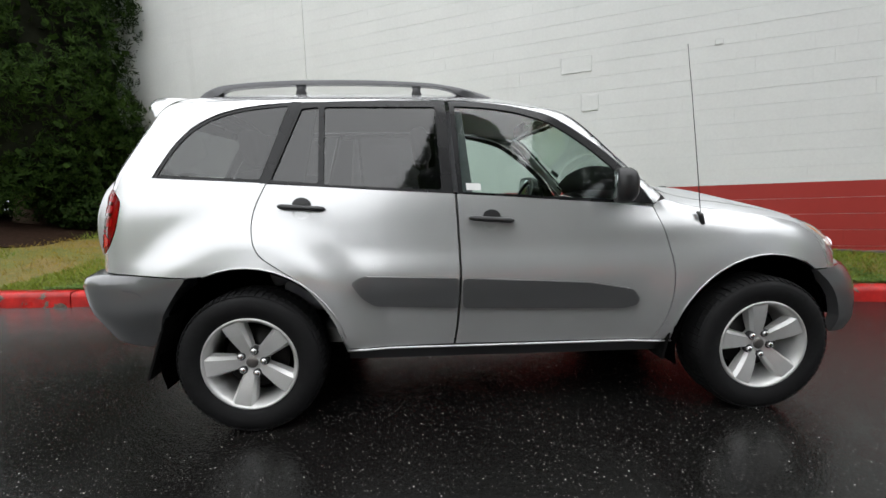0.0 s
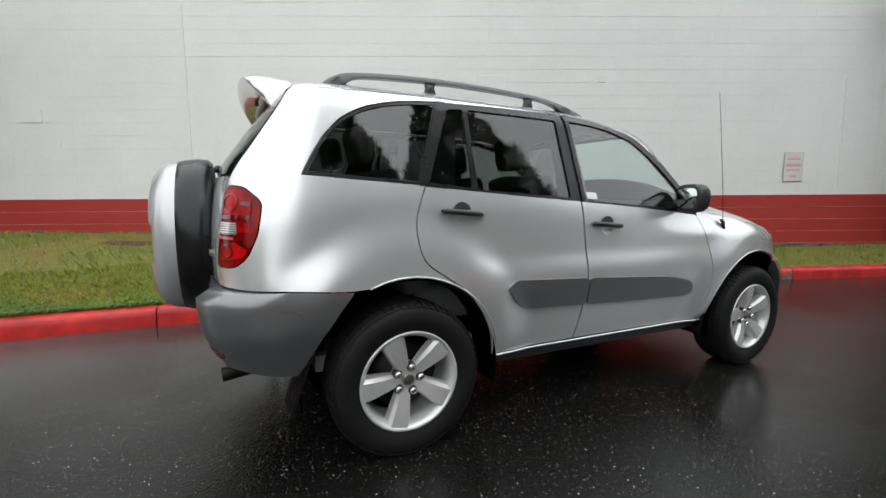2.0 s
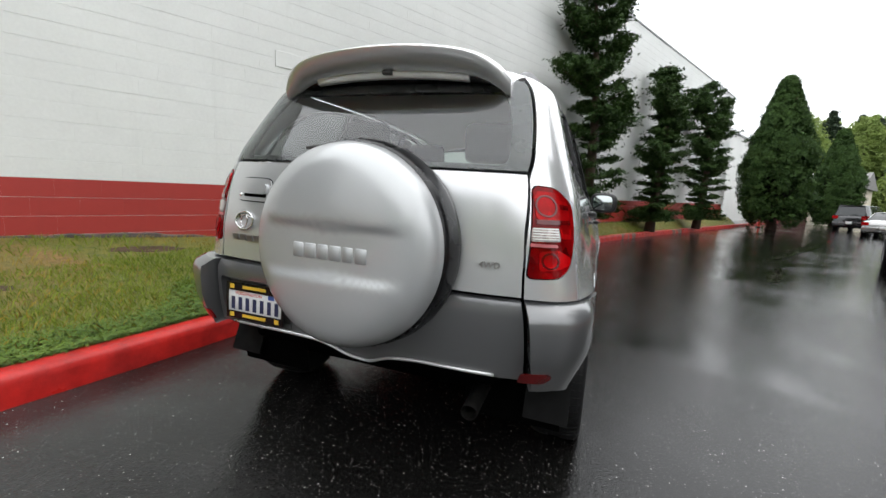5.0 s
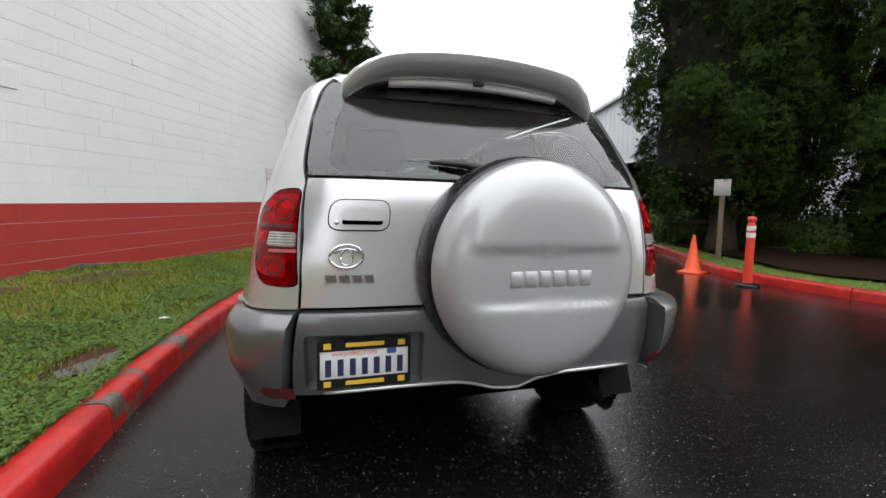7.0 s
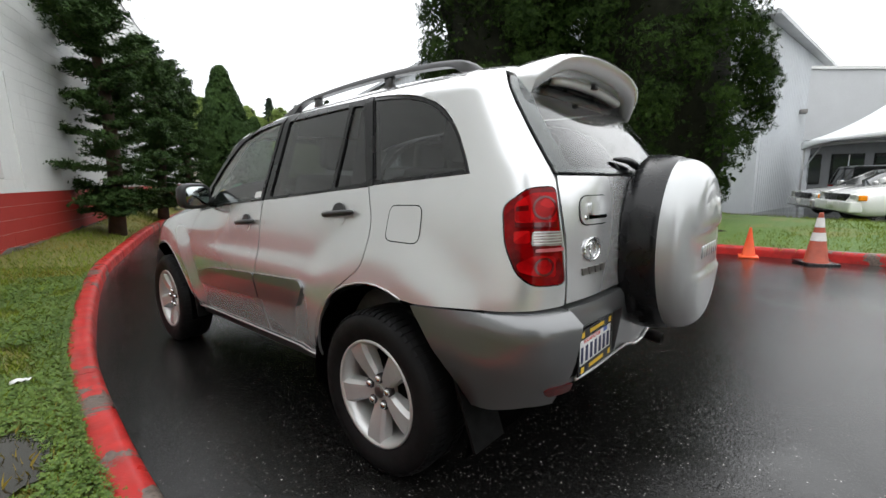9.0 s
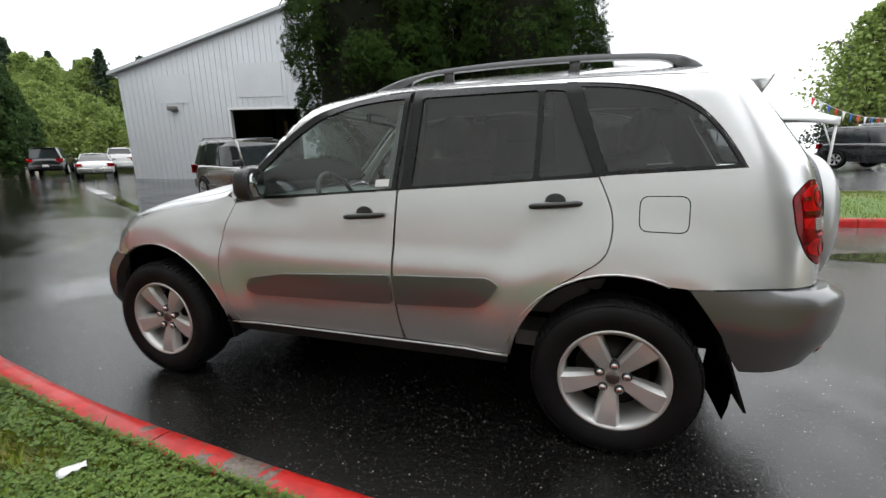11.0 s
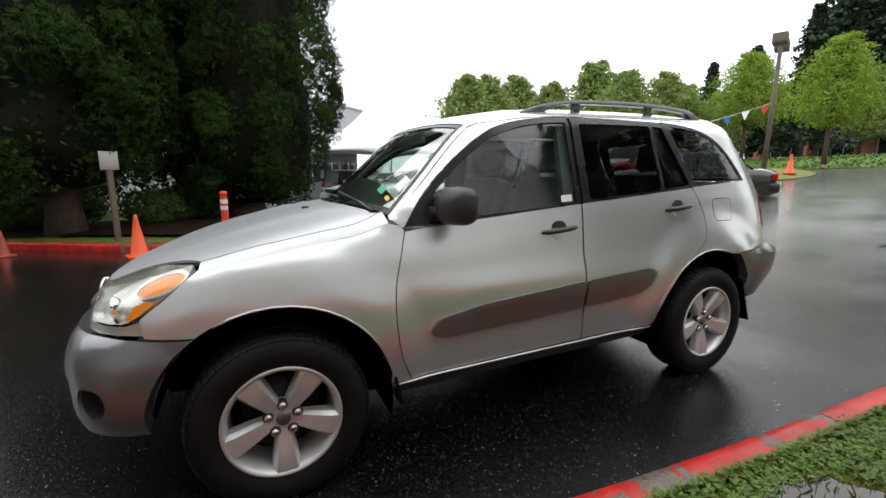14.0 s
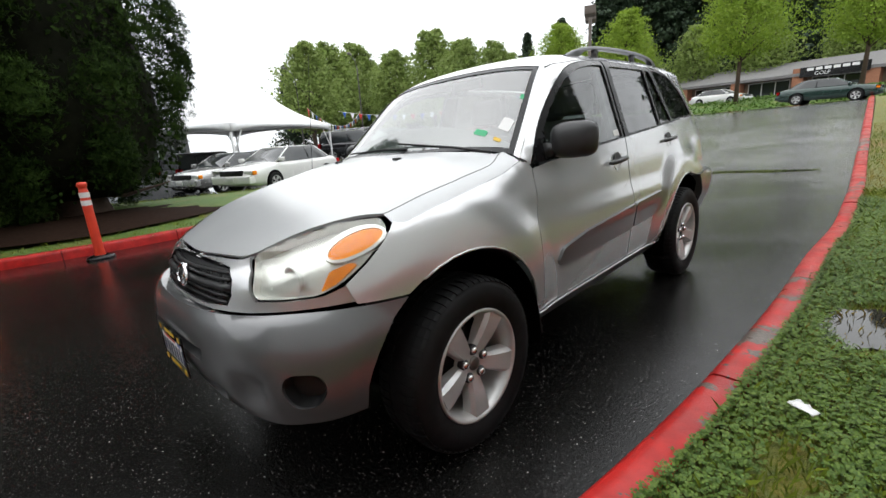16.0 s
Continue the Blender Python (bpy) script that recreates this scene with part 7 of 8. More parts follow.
def vehicle(m, name, label, kind, body, length, width, height, base, lower=None, category="car", rails=False, slots=False):
    """A parked car: body, cabin glass, roof, pillars, lamps, bumpers, mirrors and wheels. It faces +x."""
    root = thing(name, label, category, m)
    k = height / (1.72 if kind == "suv" else 1.45)
    hw = width / 2
    if kind == "suv":
        deck = smooth_table([(-0.5, 0.62 * k), (-0.49, 0.98 * k), (-0.40, 1.06 * k), (0.0, 1.06 * k), (0.20, 1.05 * k), (0.34, 1.03 * k), (0.455, 0.97 * k), (0.485, 0.86 * k), (0.5, 0.62 * k)])
        b0, b1, t0, t1 = -0.485, 0.225, -0.445, 0.075
    elif kind == "pickup":
        deck = smooth_table([(-0.5, 0.70 * k), (-0.49, 1.05 * k), (-0.2, 1.08 * k), (0.0, 1.08 * k), (0.20, 1.06 * k), (0.34, 1.04 * k), (0.455, 0.98 * k), (0.485, 0.85 * k), (0.5, 0.62 * k)])
        b0, b1, t0, t1 = -0.12, 0.225, -0.09, 0.11
    else:
        deck = smooth_table([(-0.5, 0.58 * k), (-0.485, 0.90 * k), (-0.40, 0.985 * k), (-0.2, 0.985 * k), (0.0, 0.965 * k), (0.20, 0.955 * k), (0.34, 0.90 * k), (0.44, 0.80 * k), (0.485, 0.68 * k), (0.5, 0.52 * k)])
        b0, b1, t0, t1 = -0.385, 0.235, -0.235, 0.055
    plan = lambda u: hw * (1 - 0.16 * abs(2 * u) ** 7)
    us = [-0.5, -0.495, -0.485, -0.46, -0.42, -0.36, -0.3, -0.22, -0.14, -0.06, 0.02, 0.1, 0.18, 0.26, 0.33, 0.39, 0.43, 0.46, 0.48, 0.492, 0.5]
    rings = []
    for u in us:
        z1, w = deck(u), plan(u)
        z0 = 0.24 * k + 0.10 * k * step(0.44, 0.5, abs(u))
        half = [(0.80, z0), (0.955, z0 + 0.05), (0.985, z0 + 0.20), (1.0, z0 + (z1 - z0) * 0.55), (0.985, z0 + (z1 - z0) * 0.78), (0.945, z1 - 0.055), (0.86, z1 - 0.014), (0.5, z1 + 0.018), (0.0, z1 + 0.026)]
        rings.append([(u * length, w * a, z) for a, z in half] + [(u * length, -w * a, z) for a, z in half[::-1][1:]])
    part("body", sharp(fixed(loft(rings)), 60), body, root)
    zt = height - 0.03

    def cabin(u, v):
        """Cabin surface: u from tail to screen, v from waist to roof."""
        return (b0 + (t0 - b0) * v) * (1 - u) + (b1 + (t1 - b1) * v) * u

    rr = []
    for v in (0.0, 0.35, 0.7, 0.93, 1.0):
        ring = []
        w = hw * (0.93 - 0.20 * v - 0.05 * (v > 0.95))
        z = deck(-0.1) - 0.03 + (zt - deck(-0.1) + 0.03) * v
        n = 12
        side = [(cabin(i / n, v), w * (1 - 0.10 * abs(2 * i / n - 1) ** 6)) for i in range(n + 1)]
        ring = [(u * length, y, z) for u, y in side] + [(u * length, -y, z) for u, y in side[::-1]]
        rr.append(ring)
    part("cabin_glass", sharp(fixed(loft(rr)), 50), VGLASS, root, "dark car windows")
    # roof and pillars lie just over the glass
    w1 = hw * 0.71
    n = 10
    rf = []
    for i in range(n + 1):
        u = (t0 - 0.012 + (t1 - t0 + 0.024) * i / n)
        e = 1 - 0.10 * abs(2 * i / n - 1) ** 6
        rf.append([(u * length, y * w1 * e, zt - 0.045 * abs(y) ** 6 + 0.03 * (1 - y * y) - (0.02 if i in (0, n) else 0)) for y in (-1.06, -0.95, -0.6, 0, 0.6, 0.95, 1.06)] + [(u * length, y * w1 * e, zt - 0.06) for y in (1.06, -1.06)])
    part("roof", sharp(fixed(loft(rf)), 50), body, root)
    cuts = (0.0, 0.28, 0.60, 1.0) if kind != "sedan" else (0.0, 0.46, 1.0)
    for sd in (1, -1):
        for c in cuts:
            d = 0.035 if c in (0.0, 1.0) else 0.022
            ring = []
            for v in (0.0, 0.5, 0.96):
                w = hw * (0.93 - 0.20 * v) * (1 - 0.10 * abs(2 * c - 1) ** 6) + 0.008
                z = deck(-0.1) - 0.03 + (zt - deck(-0.1) + 0.03) * v
                x = cabin(c, v) * length
                ring.append([(x - d, sd * w, z), (x + d, sd * w, z), (x + d, sd * (w - 0.03), z), (x - d, sd * (w - 0.03), z)])
            part("pillar", fixed(loft(ring)), body if c in (0.0, 1.0) else TRIM, root)
        mx = b1 * length - 0.12
        part("door_mirror", box_bm(mx - 0.07, mx + 0.07, sd * hw * 0.98 - 0.02 * 0 - 0.09, sd * hw * 0.98 + 0.11, deck(0.2) + 0.0, deck(0.2) + 0.15, 0.04), body if kind == "sedan" else BLACK, root)
        zl = 0.74 * k if kind == "suv" else 0.62 * k
        x1 = 0.475 * length
        part("headlamp", box_bm(x1 - 0.12, x1 + 0.055, sd * hw * 0.56, sd * hw * 0.90, zl, zl + 0.14, 0.03), LAMPBOWL, root, "clear headlamp")
        part("indicator", box_bm(x1 - 0.14, x1 + 0.02, sd * hw * 0.885, sd * hw * 0.945, zl, zl + 0.13, 0.02), AMBER, root, "orange indicator")
        part("taillight", box_bm(-0.497 * length, -0.47 * length, sd * hw * 0.62, sd * hw * 0.93, (0.70 if kind != "suv" else 0.80) * k, (0.86 if kind != "suv" else 1.0) * k, 0.02), REDLENS, root, "red rear lamp")
        if lower is not None:
            part("side_cladding", box_bm(-0.40 * length, 0.38 * length, sd * (hw * 1.0) - 0.012, sd * (hw * 1.0) + 0.014, 0.32 * k, 0.52 * k, 0.01), lower, root)
        if rails:
            part("roof_rail", tube([(t0 * length + 0.05, sd * w1 * 0.86, zt + 0.01), (t0 * length + 0.2, sd * w1 * 0.88, zt + 0.055), (t1 * length - 0.3, sd * w1 * 0.88, zt + 0.05), (t1 * length - 0.15, sd * w1 * 0.86, zt + 0.01)], 0.016, 6), BLACK, root)
        for x in (-base / 2, base / 2):
            arch = lathe([(0.0, 0.004), (0.385 * k if kind == "suv" else 0.36, 0.004), (0.385 * k if kind == "suv" else 0.36, -0.10)], 32, "y")
            bmesh.ops.transform(arch, matrix=Matrix.Translation((x, sd * (hw * 0.992 + 0.006), 0.36)) @ Matrix.Rotation(0 if sd > 0 else math.pi, 4, "Z"), verts=arch.verts)
            part("wheel_arch", arch, SOOT, root)
            r = 0.36 if kind != "sedan" else 0.325
            wheel(Matrix.Translation((x, sd * (hw - 0.062), r - 0.004)) @ Matrix.Rotation(0 if sd > 0 else math.pi, 4, "Z"), root, radius=r)
    part("front_bumper", box_bm(0.455 * length, 0.512 * length, -hw * 0.90, hw * 0.90, 0.34 * k, 0.60 * k, 0.05, 3), lower or body, root)
    part("rear_bumper", box_bm(-0.512 * length, -0.455 * length, -hw * 0.90, hw * 0.90, 0.36 * k, 0.62 * k, 0.05, 3), lower or body, root)
    zg = 0.72 * k if kind != "sedan" else 0.60 * k
    gr = part("grille", box_bm(0.478 * length, 0.499 * length, -hw * 0.52, hw * 0.52, zg, zg + 0.17, 0.015), TRIM, root, "dark grille")
    if slots:
        for i in range(8):
            y = -hw * 0.48 + hw * 0.96 * i / 7
            part("grille_bar", box_bm(0.49 * length, 0.504 * length, y - 0.022, y + 0.022, zg + 0.005, zg + 0.165, 0.01), body, gr)
    part("number_plate", box_bm(0.511 * length, 0.514 * length, -0.15, 0.15, 0.42 * k, 0.42 * k + 0.15, 0.004, 1), WHITE, root, "pale number plate")
    part("number_plate", box_bm(-0.515 * length, -0.512 * length, -0.15, 0.15, 0.50 * k, 0.50 * k + 0.15, 0.004, 1), WHITE, root, "pale number plate")
    return root


def parked(x, y, toward, z=0.0):
    """A pose on the road for a vehicle that faces the plan angle given in degrees."""
    return Matrix.Translation(on(x, y, z)) @ Matrix.Rotation(radians(toward), 4, "Z")


PEWTER = paint("pewter_paint", (0.17, 0.155, 0.14), 0.6)
PEWTER2 = grained("pewter_cladding", (0.10, 0.095, 0.088), 0.5, vary=0.1)
WHITEP, SILVERP = paint("white_paint", (0.75, 0.75, 0.73), 0.0), paint("light_silver_paint", (0.45, 0.45, 0.44), 0.7)
BLACKP, GREENP, REDP = paint("black_paint", (0.012, 0.012, 0.014), 0.2), paint("dark_green_paint", (0.012, 0.035, 0.028), 0.3), paint("red_paint", (0.30, 0.012, 0.012), 0.2)
vehicle(parked(7.75, -7.35, 157), "grey_suv", "pewter grey boxy SUV parked by the hedge", "suv", PEWTER, 4.55, 1.80, 1.76, 2.69, PEWTER2, rails=True, slots=True)
vehicle(parked(-5.0, -13.9, 23, 0.1), "white_sedan", "white sedan parked in front of the marquee", "sedan", WHITEP, 4.85, 1.85, 1.47, 2.87)
vehicle(parked(-4.2, -16.8, 23, 0.1), "silver_sedan", "silver sedan under the marquee", "sedan", SILVERP, 4.7, 1.80, 1.45, 2.75)
vehicle(parked(-5.2, -22.2, 200), "black_suv", "black SUV under the marquee", "suv", BLACKP, 4.8, 1.9, 1.78, 2.85)
vehicle(parked(-10.9, -6.5, -62), "black_sedan", "black sedan parked beside the drive", "sedan", BLACKP, 4.7, 1.80, 1.44, 2.75)
vehicle(parked(-15.2, -10.8, -62), "red_car", "dark red car in the lot", "sedan", REDP, 4.5, 1.78, 1.46, 2.65)
vehicle(parked(-17.5, -14.8, -64), "white_suv", "white SUV in the lot", "suv", WHITEP, 4.8, 1.92, 1.76, 2.9)
vehicle(parked(-12.6, -19.5, 120), "black_suv", "black SUV in the lot", "suv", BLACKP, 4.7, 1.88, 1.72, 2.8)
vehicle(parked(-14.6, -21.5, 118), "white_suv", "white SUV in the lot", "suv", WHITEP, 4.8, 1.92, 1.76, 2.9)
vehicle(parked(-18.6, -23.5, 118), "silver_sedan", "silver sedan in the lot", "sedan", SILVERP, 4.7, 1.80, 1.45, 2.75)
vehicle(parked(-9.2, -23.5, 118), "silver_sedan", "silver sedan in the lot", "sedan", SILVERP, 4.7, 1.80, 1.45, 2.75)
vehicle(parked(-33.2, -0.6, 84), "green_sedan", "dark green sedan on the cross road", "sedan", GREENP, 4.75, 1.78, 1.42, 2.67)
vehicle(parked(-45.5, -9.0, 74, 0.45), "white_sedan", "white sedan above the planted bank", "sedan", WHITEP, 4.75, 1.82, 1.45, 2.75)
vehicle(parked(-46.5, -28.0, 60, 0.45), "silver_pickup", "silver pickup above the planted bank", "pickup", SILVERP, 5.4, 1.9, 1.80, 3.2)
vehicle(parked(26.5, -15.5, -35), "silver_coupe", "silver coupe parked near the workshop", "sedan", SILVERP, 4.6, 1.80, 1.36, 2.70)
vehicle(parked(33, -17.0, -38), "black_suv", "dark SUV parked near the workshop", "suv", BLACKP, 4.7, 1.85, 1.72, 2.75)
vehicle(parked(33.5, -22.0, -40), "pale_pickup", "pale pickup parked near the workshop", "pickup", WHITEP, 5.3, 1.9, 1.80, 3.2)

# ---- workshop building ----
SIDING = grained("pale_metal_siding", (0.56, 0.58, 0.60), 0.45, 0.1, vary=0.05, scale=0.6)
SIDING2 = grained("faded_siding_patch", (0.535, 0.555, 0.572), 0.5, 0.1, vary=0.05, scale=0.6)
ROOFG = grained("grey_metal_roof", (0.40, 0.41, 0.42), 0.5, 0.3, vary=0.1, scale=0.5)
DARKIN = grained("dark_interior", (0.03, 0.028, 0.026), 0.9, vary=0.3)
OCHRE = grained("ochre_interior", (0.35, 0.25, 0.10), 0.8, vary=0.2)
STRIP = mat("lit_tube", (1, 0.9, 0.7), 0.5)
STRIP.node_tree.nodes["Principled BSDF"].inputs["Emission Color"].default_value = (1, 0.85, 0.6, 1)
STRIP.node_tree.nodes["Principled BSDF"].inputs["Emission Strength"].default_value = 3.0
BA = math.degrees(math.atan2(-0.64, -3.7)) + 180     # the gable wall's turn
bx, by = 22.4, -14.7
BM = Matrix.Translation(on(bx, by, -0.35)) @ Matrix.Rotation(radians(BA), 4, "Z")   # local -x runs along the gable wall, +y faces the road
BW = 23.2
shop = thing("workshop", "pale grey metal-clad gabled workshop with an open bay door", "building", BM)
gz = lambda d: 5.72 + 0.266 * d if d < 11.2 else 8.70 - (8.70 - 7.30) * (d - 11.2) / (BW - 11.2)
d0, d1, dz = 6.15, 9.95, 3.82


def quad_panel(x0, x1, z0a, z0b, z1a, z1b, bm):
    vs = [bm.verts.new(p) for p in ((-x0, 0, z0a), (-x1, 0, z0b), (-x1, 0, z1b), (-x0, 0, z1a), (-x0, -0.2, z0a), (-x1, -0.2, z0b), (-x1, -0.2, z1b), (-x0, -0.2, z1a))]
    for f in ((0, 1, 2, 3), (7, 6, 5, 4), (0, 4, 5, 1), (1, 5, 6, 2), (2, 6, 7, 3), (3, 7, 4, 0)):
        bm.faces.new([vs[i] for i in f])


for xa, xb, za, zb in ((0, d0, -1, -1), (d0, d1, dz, dz), (d1, 11.2, -1, -1), (11.2, BW, -1, -1)):
    gw = bmesh.new()
    quad_panel(xa, xb, za, zb, gz(xa), gz(xb), gw)
    part("wall", fixed(gw), SIDING, shop, smooth=False)
rib = bmesh.new()
d = 0.15
while d < BW:
    z0 = dz + 0.1 if d0 - 0.1 < d < d1 + 0.1 else -0.9
    box_bm(-d - 0.02, -d + 0.02, 0.002, 0.028, z0, gz(d) - 0.02, bm=rib)
    d += 0.305
tagged(part("siding_rib", rib, SIDING, shop, smooth=False), kind="stuff")
side_run = lambda y: -BW - 0.31 * -y          # the far side wall stands a little askew
part("wall", fixed(loft([[(side_run(y), y, -1), (side_run(y) + 0.2, y, -1), (side_run(y) + 0.2, y, 7.28), (side_run(y), y, 7.28)] for y in (-0.21, -14)])), SIDING, shop, smooth=False)
part("wall", box_bm(-0.2, 0, -14, -0.22, -1, gz(0)), SIDING, shop, smooth=False)
rib = bmesh.new()
for i in range(45):
    y = -14 + i * 0.305
    box_bm(side_run(y) - 0.028, side_run(y) + 0.02, y, y + 0.04, -0.9, 7.25, bm=rib)
tagged(part("siding_rib", rib, SIDING, shop, smooth=False), kind="stuff")
rf = bmesh.new()
for a, b in ((0 - 0.35, 11.2), (11.2, BW + 0.35)):
    za, zb = (gz(0) - 0.09, gz(11.2)) if a < 1 else (gz(11.2), gz(BW) - 0.04)
    back_b = b if a < 1 else b + 0.31 * 14
    vs = [rf.verts.new(p) for p in ((-a, 0.30, za), (-b, 0.30, zb), (-back_b, -14, zb), (-a, -14, za), (-a, 0.30, za + 0.16), (-b, 0.30, zb + 0.16), (-back_b, -14, zb + 0.16), (-a, -14, za + 0.16))]
    for f in ((0, 1, 2, 3), (7, 6, 5, 4), (0, 4, 5, 1), (1, 5, 6, 2), (2, 6, 7, 3), (3, 7, 4, 0)):
        rf.faces.new([vs[i] for i in f])
part("roof", fixed(rf), ROOFG, shop, smooth=False)
for a, b in ((d0 - 0.10, d0), (d1, d1 + 0.10)):
    part("door_jamb", box_bm(-b, -a, 0.003, 0.06, -0.9, dz + 0.10), WHITE, shop, smooth=False)
part("door_head", box_bm(-d1, -d0, 0.003, 0.06, dz, dz + 0.10), WHITE, shop, smooth=False)
for a, b, z0, z1 in ((2.1, 4.1, 4.2, 5.6), (6.7, 9.1, 4.4, 6.0), (11.25, 12.65, 0.2, 2.1)):
    part("faded_sign_patch", box_bm(-b, -a, 0.002, 0.036, z0, z1), SIDING2, shop, smooth=False)
bay = box_bm(-d1 - 1.5, -d0 + 1.5, -9, -0.25, -0.5, 4.6)
bmesh.ops.reverse_faces(bay, faces=bay.faces)
bmesh.ops.delete(bay, geom=[f for f in bay.faces if f.normal.y < -0.5 and f.calc_center_median().y > -1], context="FACES")
part("bay_interior", bay, DARKIN, shop, "dark open bay", smooth=False)
part("bay_panel", box_bm(-d1 + 0.2, -d0 - 1.6, -7.5, -7.4, 0.2, 3.6), OCHRE, shop, smooth=False)
part("bay_panel", box_bm(-d0 - 1.2, -d0 - 0.2, -5.0, -4.9, 2.7, 3.5), OCHRE, shop, smooth=False)
for x in (-d0 - 1.3, -d0 - 2.6):
    part("bay_post", box_bm(x - 0.22, x + 0.22, -1.6, -1.2, -0.5, 4.4), SOOT, shop, smooth=False)
for x, z in ((-d0 - 1.0, 2.7), (-d0 - 2.4, 2.5), (-d0 - 3.2, 2.6)):
    part("tube_lamp", box_bm(x - 0.45, x + 0.45, -6.0, -5.9, z, z + 0.06), STRIP, shop, "lit fluorescent tube", smooth=False)
for mx, my, tn in ((-3.0, 0.0, 0), (-BW, -6.5, 90)):
    wlm = part("wall_lamp", box_bm(mx - 0.22, mx + 0.22, 0.0, 0.28, 3.85, 4.05, 0.03) if tn == 0 else box_bm(side_run(my) - 0.30, side_run(my), my - 0.22, my + 0.22, 4.35, 4.55, 0.03), STEEL, shop, "grey wall lamp")

# the lower wing behind, with dark windows
back = thing("showroom_wing", "grey flat-roofed wing with dark windows beside the workshop", "building", BM @ Matrix.Translation((-BW - 2.35, -8.0, 0)) @ Matrix.Rotation(radians(37), 4, "Z"))
GREYW = grained("grey_stucco", (0.50, 0.51, 0.52), 0.8, vary=0.06, scale=0.8)
DGREY = grained("dark_grey_stucco", (0.13, 0.135, 0.14), 0.8, vary=0.1)
part("wall", box_bm(-11, 0.6, -5, 0, 3.2, 6.6), GREYW, back, smooth=False)
part("wall", box_bm(-11, 0.6, -5, -1.2, -1, 3.2), DGREY, back, smooth=False)
part("parapet", box_bm(-11.1, 0.6, -5.1, 0.1, 6.6, 6.75), WHITE, back, smooth=False)
for i in range(4):
    x = -1.6 - i * 2.6
    w = part("window", box_bm(x - 1.0, x + 1.0, -1.24, -1.16, 0.9, 2.5), TRIM, back, smooth=False)
    part("pane", box_bm(x - 0.92, x + 0.92, -1.17, -1.13, 1.0, 2.42), VGLASS, w, smooth=False)
    part("window_bar", box_bm(x - 0.025, x + 0.025, -1.135, -1.11, 1.0, 2.42), WHITE, w, smooth=False)

# ---- marquee ----
CANVAS = grained("white_canvas", (0.80, 0.80, 0.80), 0.6, vary=0.03, scale=1.5)
TU = (-0.917, -0.398)
TC, TS = (-6.15, -21.2), 3.4
tent = thing("marquee", "white peaked canvas marquee on white poles", "tent", Matrix.Translation(on(*TC)) @ Matrix.Rotation(math.atan2(TU[1], TU[0]), 4, "Z"))
square = [(1, -1 + i / 6) for i in range(12)] + [(1 - i / 6, 1) for i in range(12)] + [(-1, 1 - i / 6) for i in range(12)] + [(-1 + i / 6, -1) for i in range(12)]
rings = []
for i in range(25):
    r = 1 - i / 24 * 0.985
    sag = lambda a, b: 0.05 * (1 - min(abs(a), abs(b)) ** 2) * r * (1 - r) * 4
    rings.append([(a * r * TS, b * r * TS, 2.75 + 2.35 * (1 - r) ** 2.4 + 1.30 * (1 - r) - sag(a, b)) for a, b in square])
cv = loft(rings)
part("canopy", cv, CANVAS, tent)
for sx, sy in ((1, 0), (-1, 0), (0, 1), (0, -1)):
    ring = []
    for i in range(17):
        t = -1 + 2 * i / 16
        z = 2.42 + 0.22 * (1 - abs(t) ** 3)
        x, y = (sx * TS, t * TS) if sx else (t * TS, sy * TS)
        ring.append([(x, y, 2.76), (x, y, z), (x * 1.003 + 0.01 * sx, y * 1.003 + 0.01 * sy, z), (x * 1.003 + 0.01 * sx, y * 1.003 + 0.01 * sy, 2.76)])
    part("valance", fixed(loft(ring)), CANVAS, tent)
for sx in (1, -1):
    for sy in (1, -1):
        p_ = part("pole", tube([(sx * TS * 0.98, sy * TS * 0.98, -0.1), (sx * TS * 0.98, sy * TS * 0.98, 2.75)], 0.05, 10), WHITE, tent)
        part("brace", tube([(sx * TS * 0.98, sy * TS * 0.98, 1.5), (sx * TS * 0.80, sy * TS * 0.98, 2.6)], 0.03, 8), WHITE, tent)
part("mast", tube([(0, 0, 2.6), (0, 0, 6.6)], [0.05, 0.015], 8), WHITE, tent)

# ---- cones, bollard, post ----
ORANGE = grained("orange_cone_plastic", (0.75, 0.085, 0.015), 0.42, vary=0.1, scale=8)
DIRTY = grained("faded_cone_plastic", (0.34, 0.06, 0.028), 0.55, vary=0.3, scale=8)
BAND = grained("reflective_band", (0.68, 0.66, 0.64), 0.4, vary=0.12, scale=20)


def cone(m, label, h, material, bands=(), group="traffic cones"):
    root = thing("traffic_cone", label, "traffic cone", m, group)
    r0, r1 = h * 0.19, h * 0.03
    base = box_bm(-h * 0.27, h * 0.27, -h * 0.27, h * 0.27, 0.0, 0.035, 0.012)
    part("base", base, TRIM if bands else material, root)
    part("cone", lathe([(r0 * 1.12, 0.034), (r0, 0.05), (r1 * 1.2, h * 0.965), (r1, h), (0.0, h)], 32), material, root)
    for a, b in bands:
        f = lambda t: r0 + (r1 * 1.2 - r0) * (t * h - 0.05) / (h * 0.965 - 0.05) + 0.003
        part("band", lathe([(f(a), a * h), (f(b), b * h)], 32), BAND, root, "white reflective band")
    return root


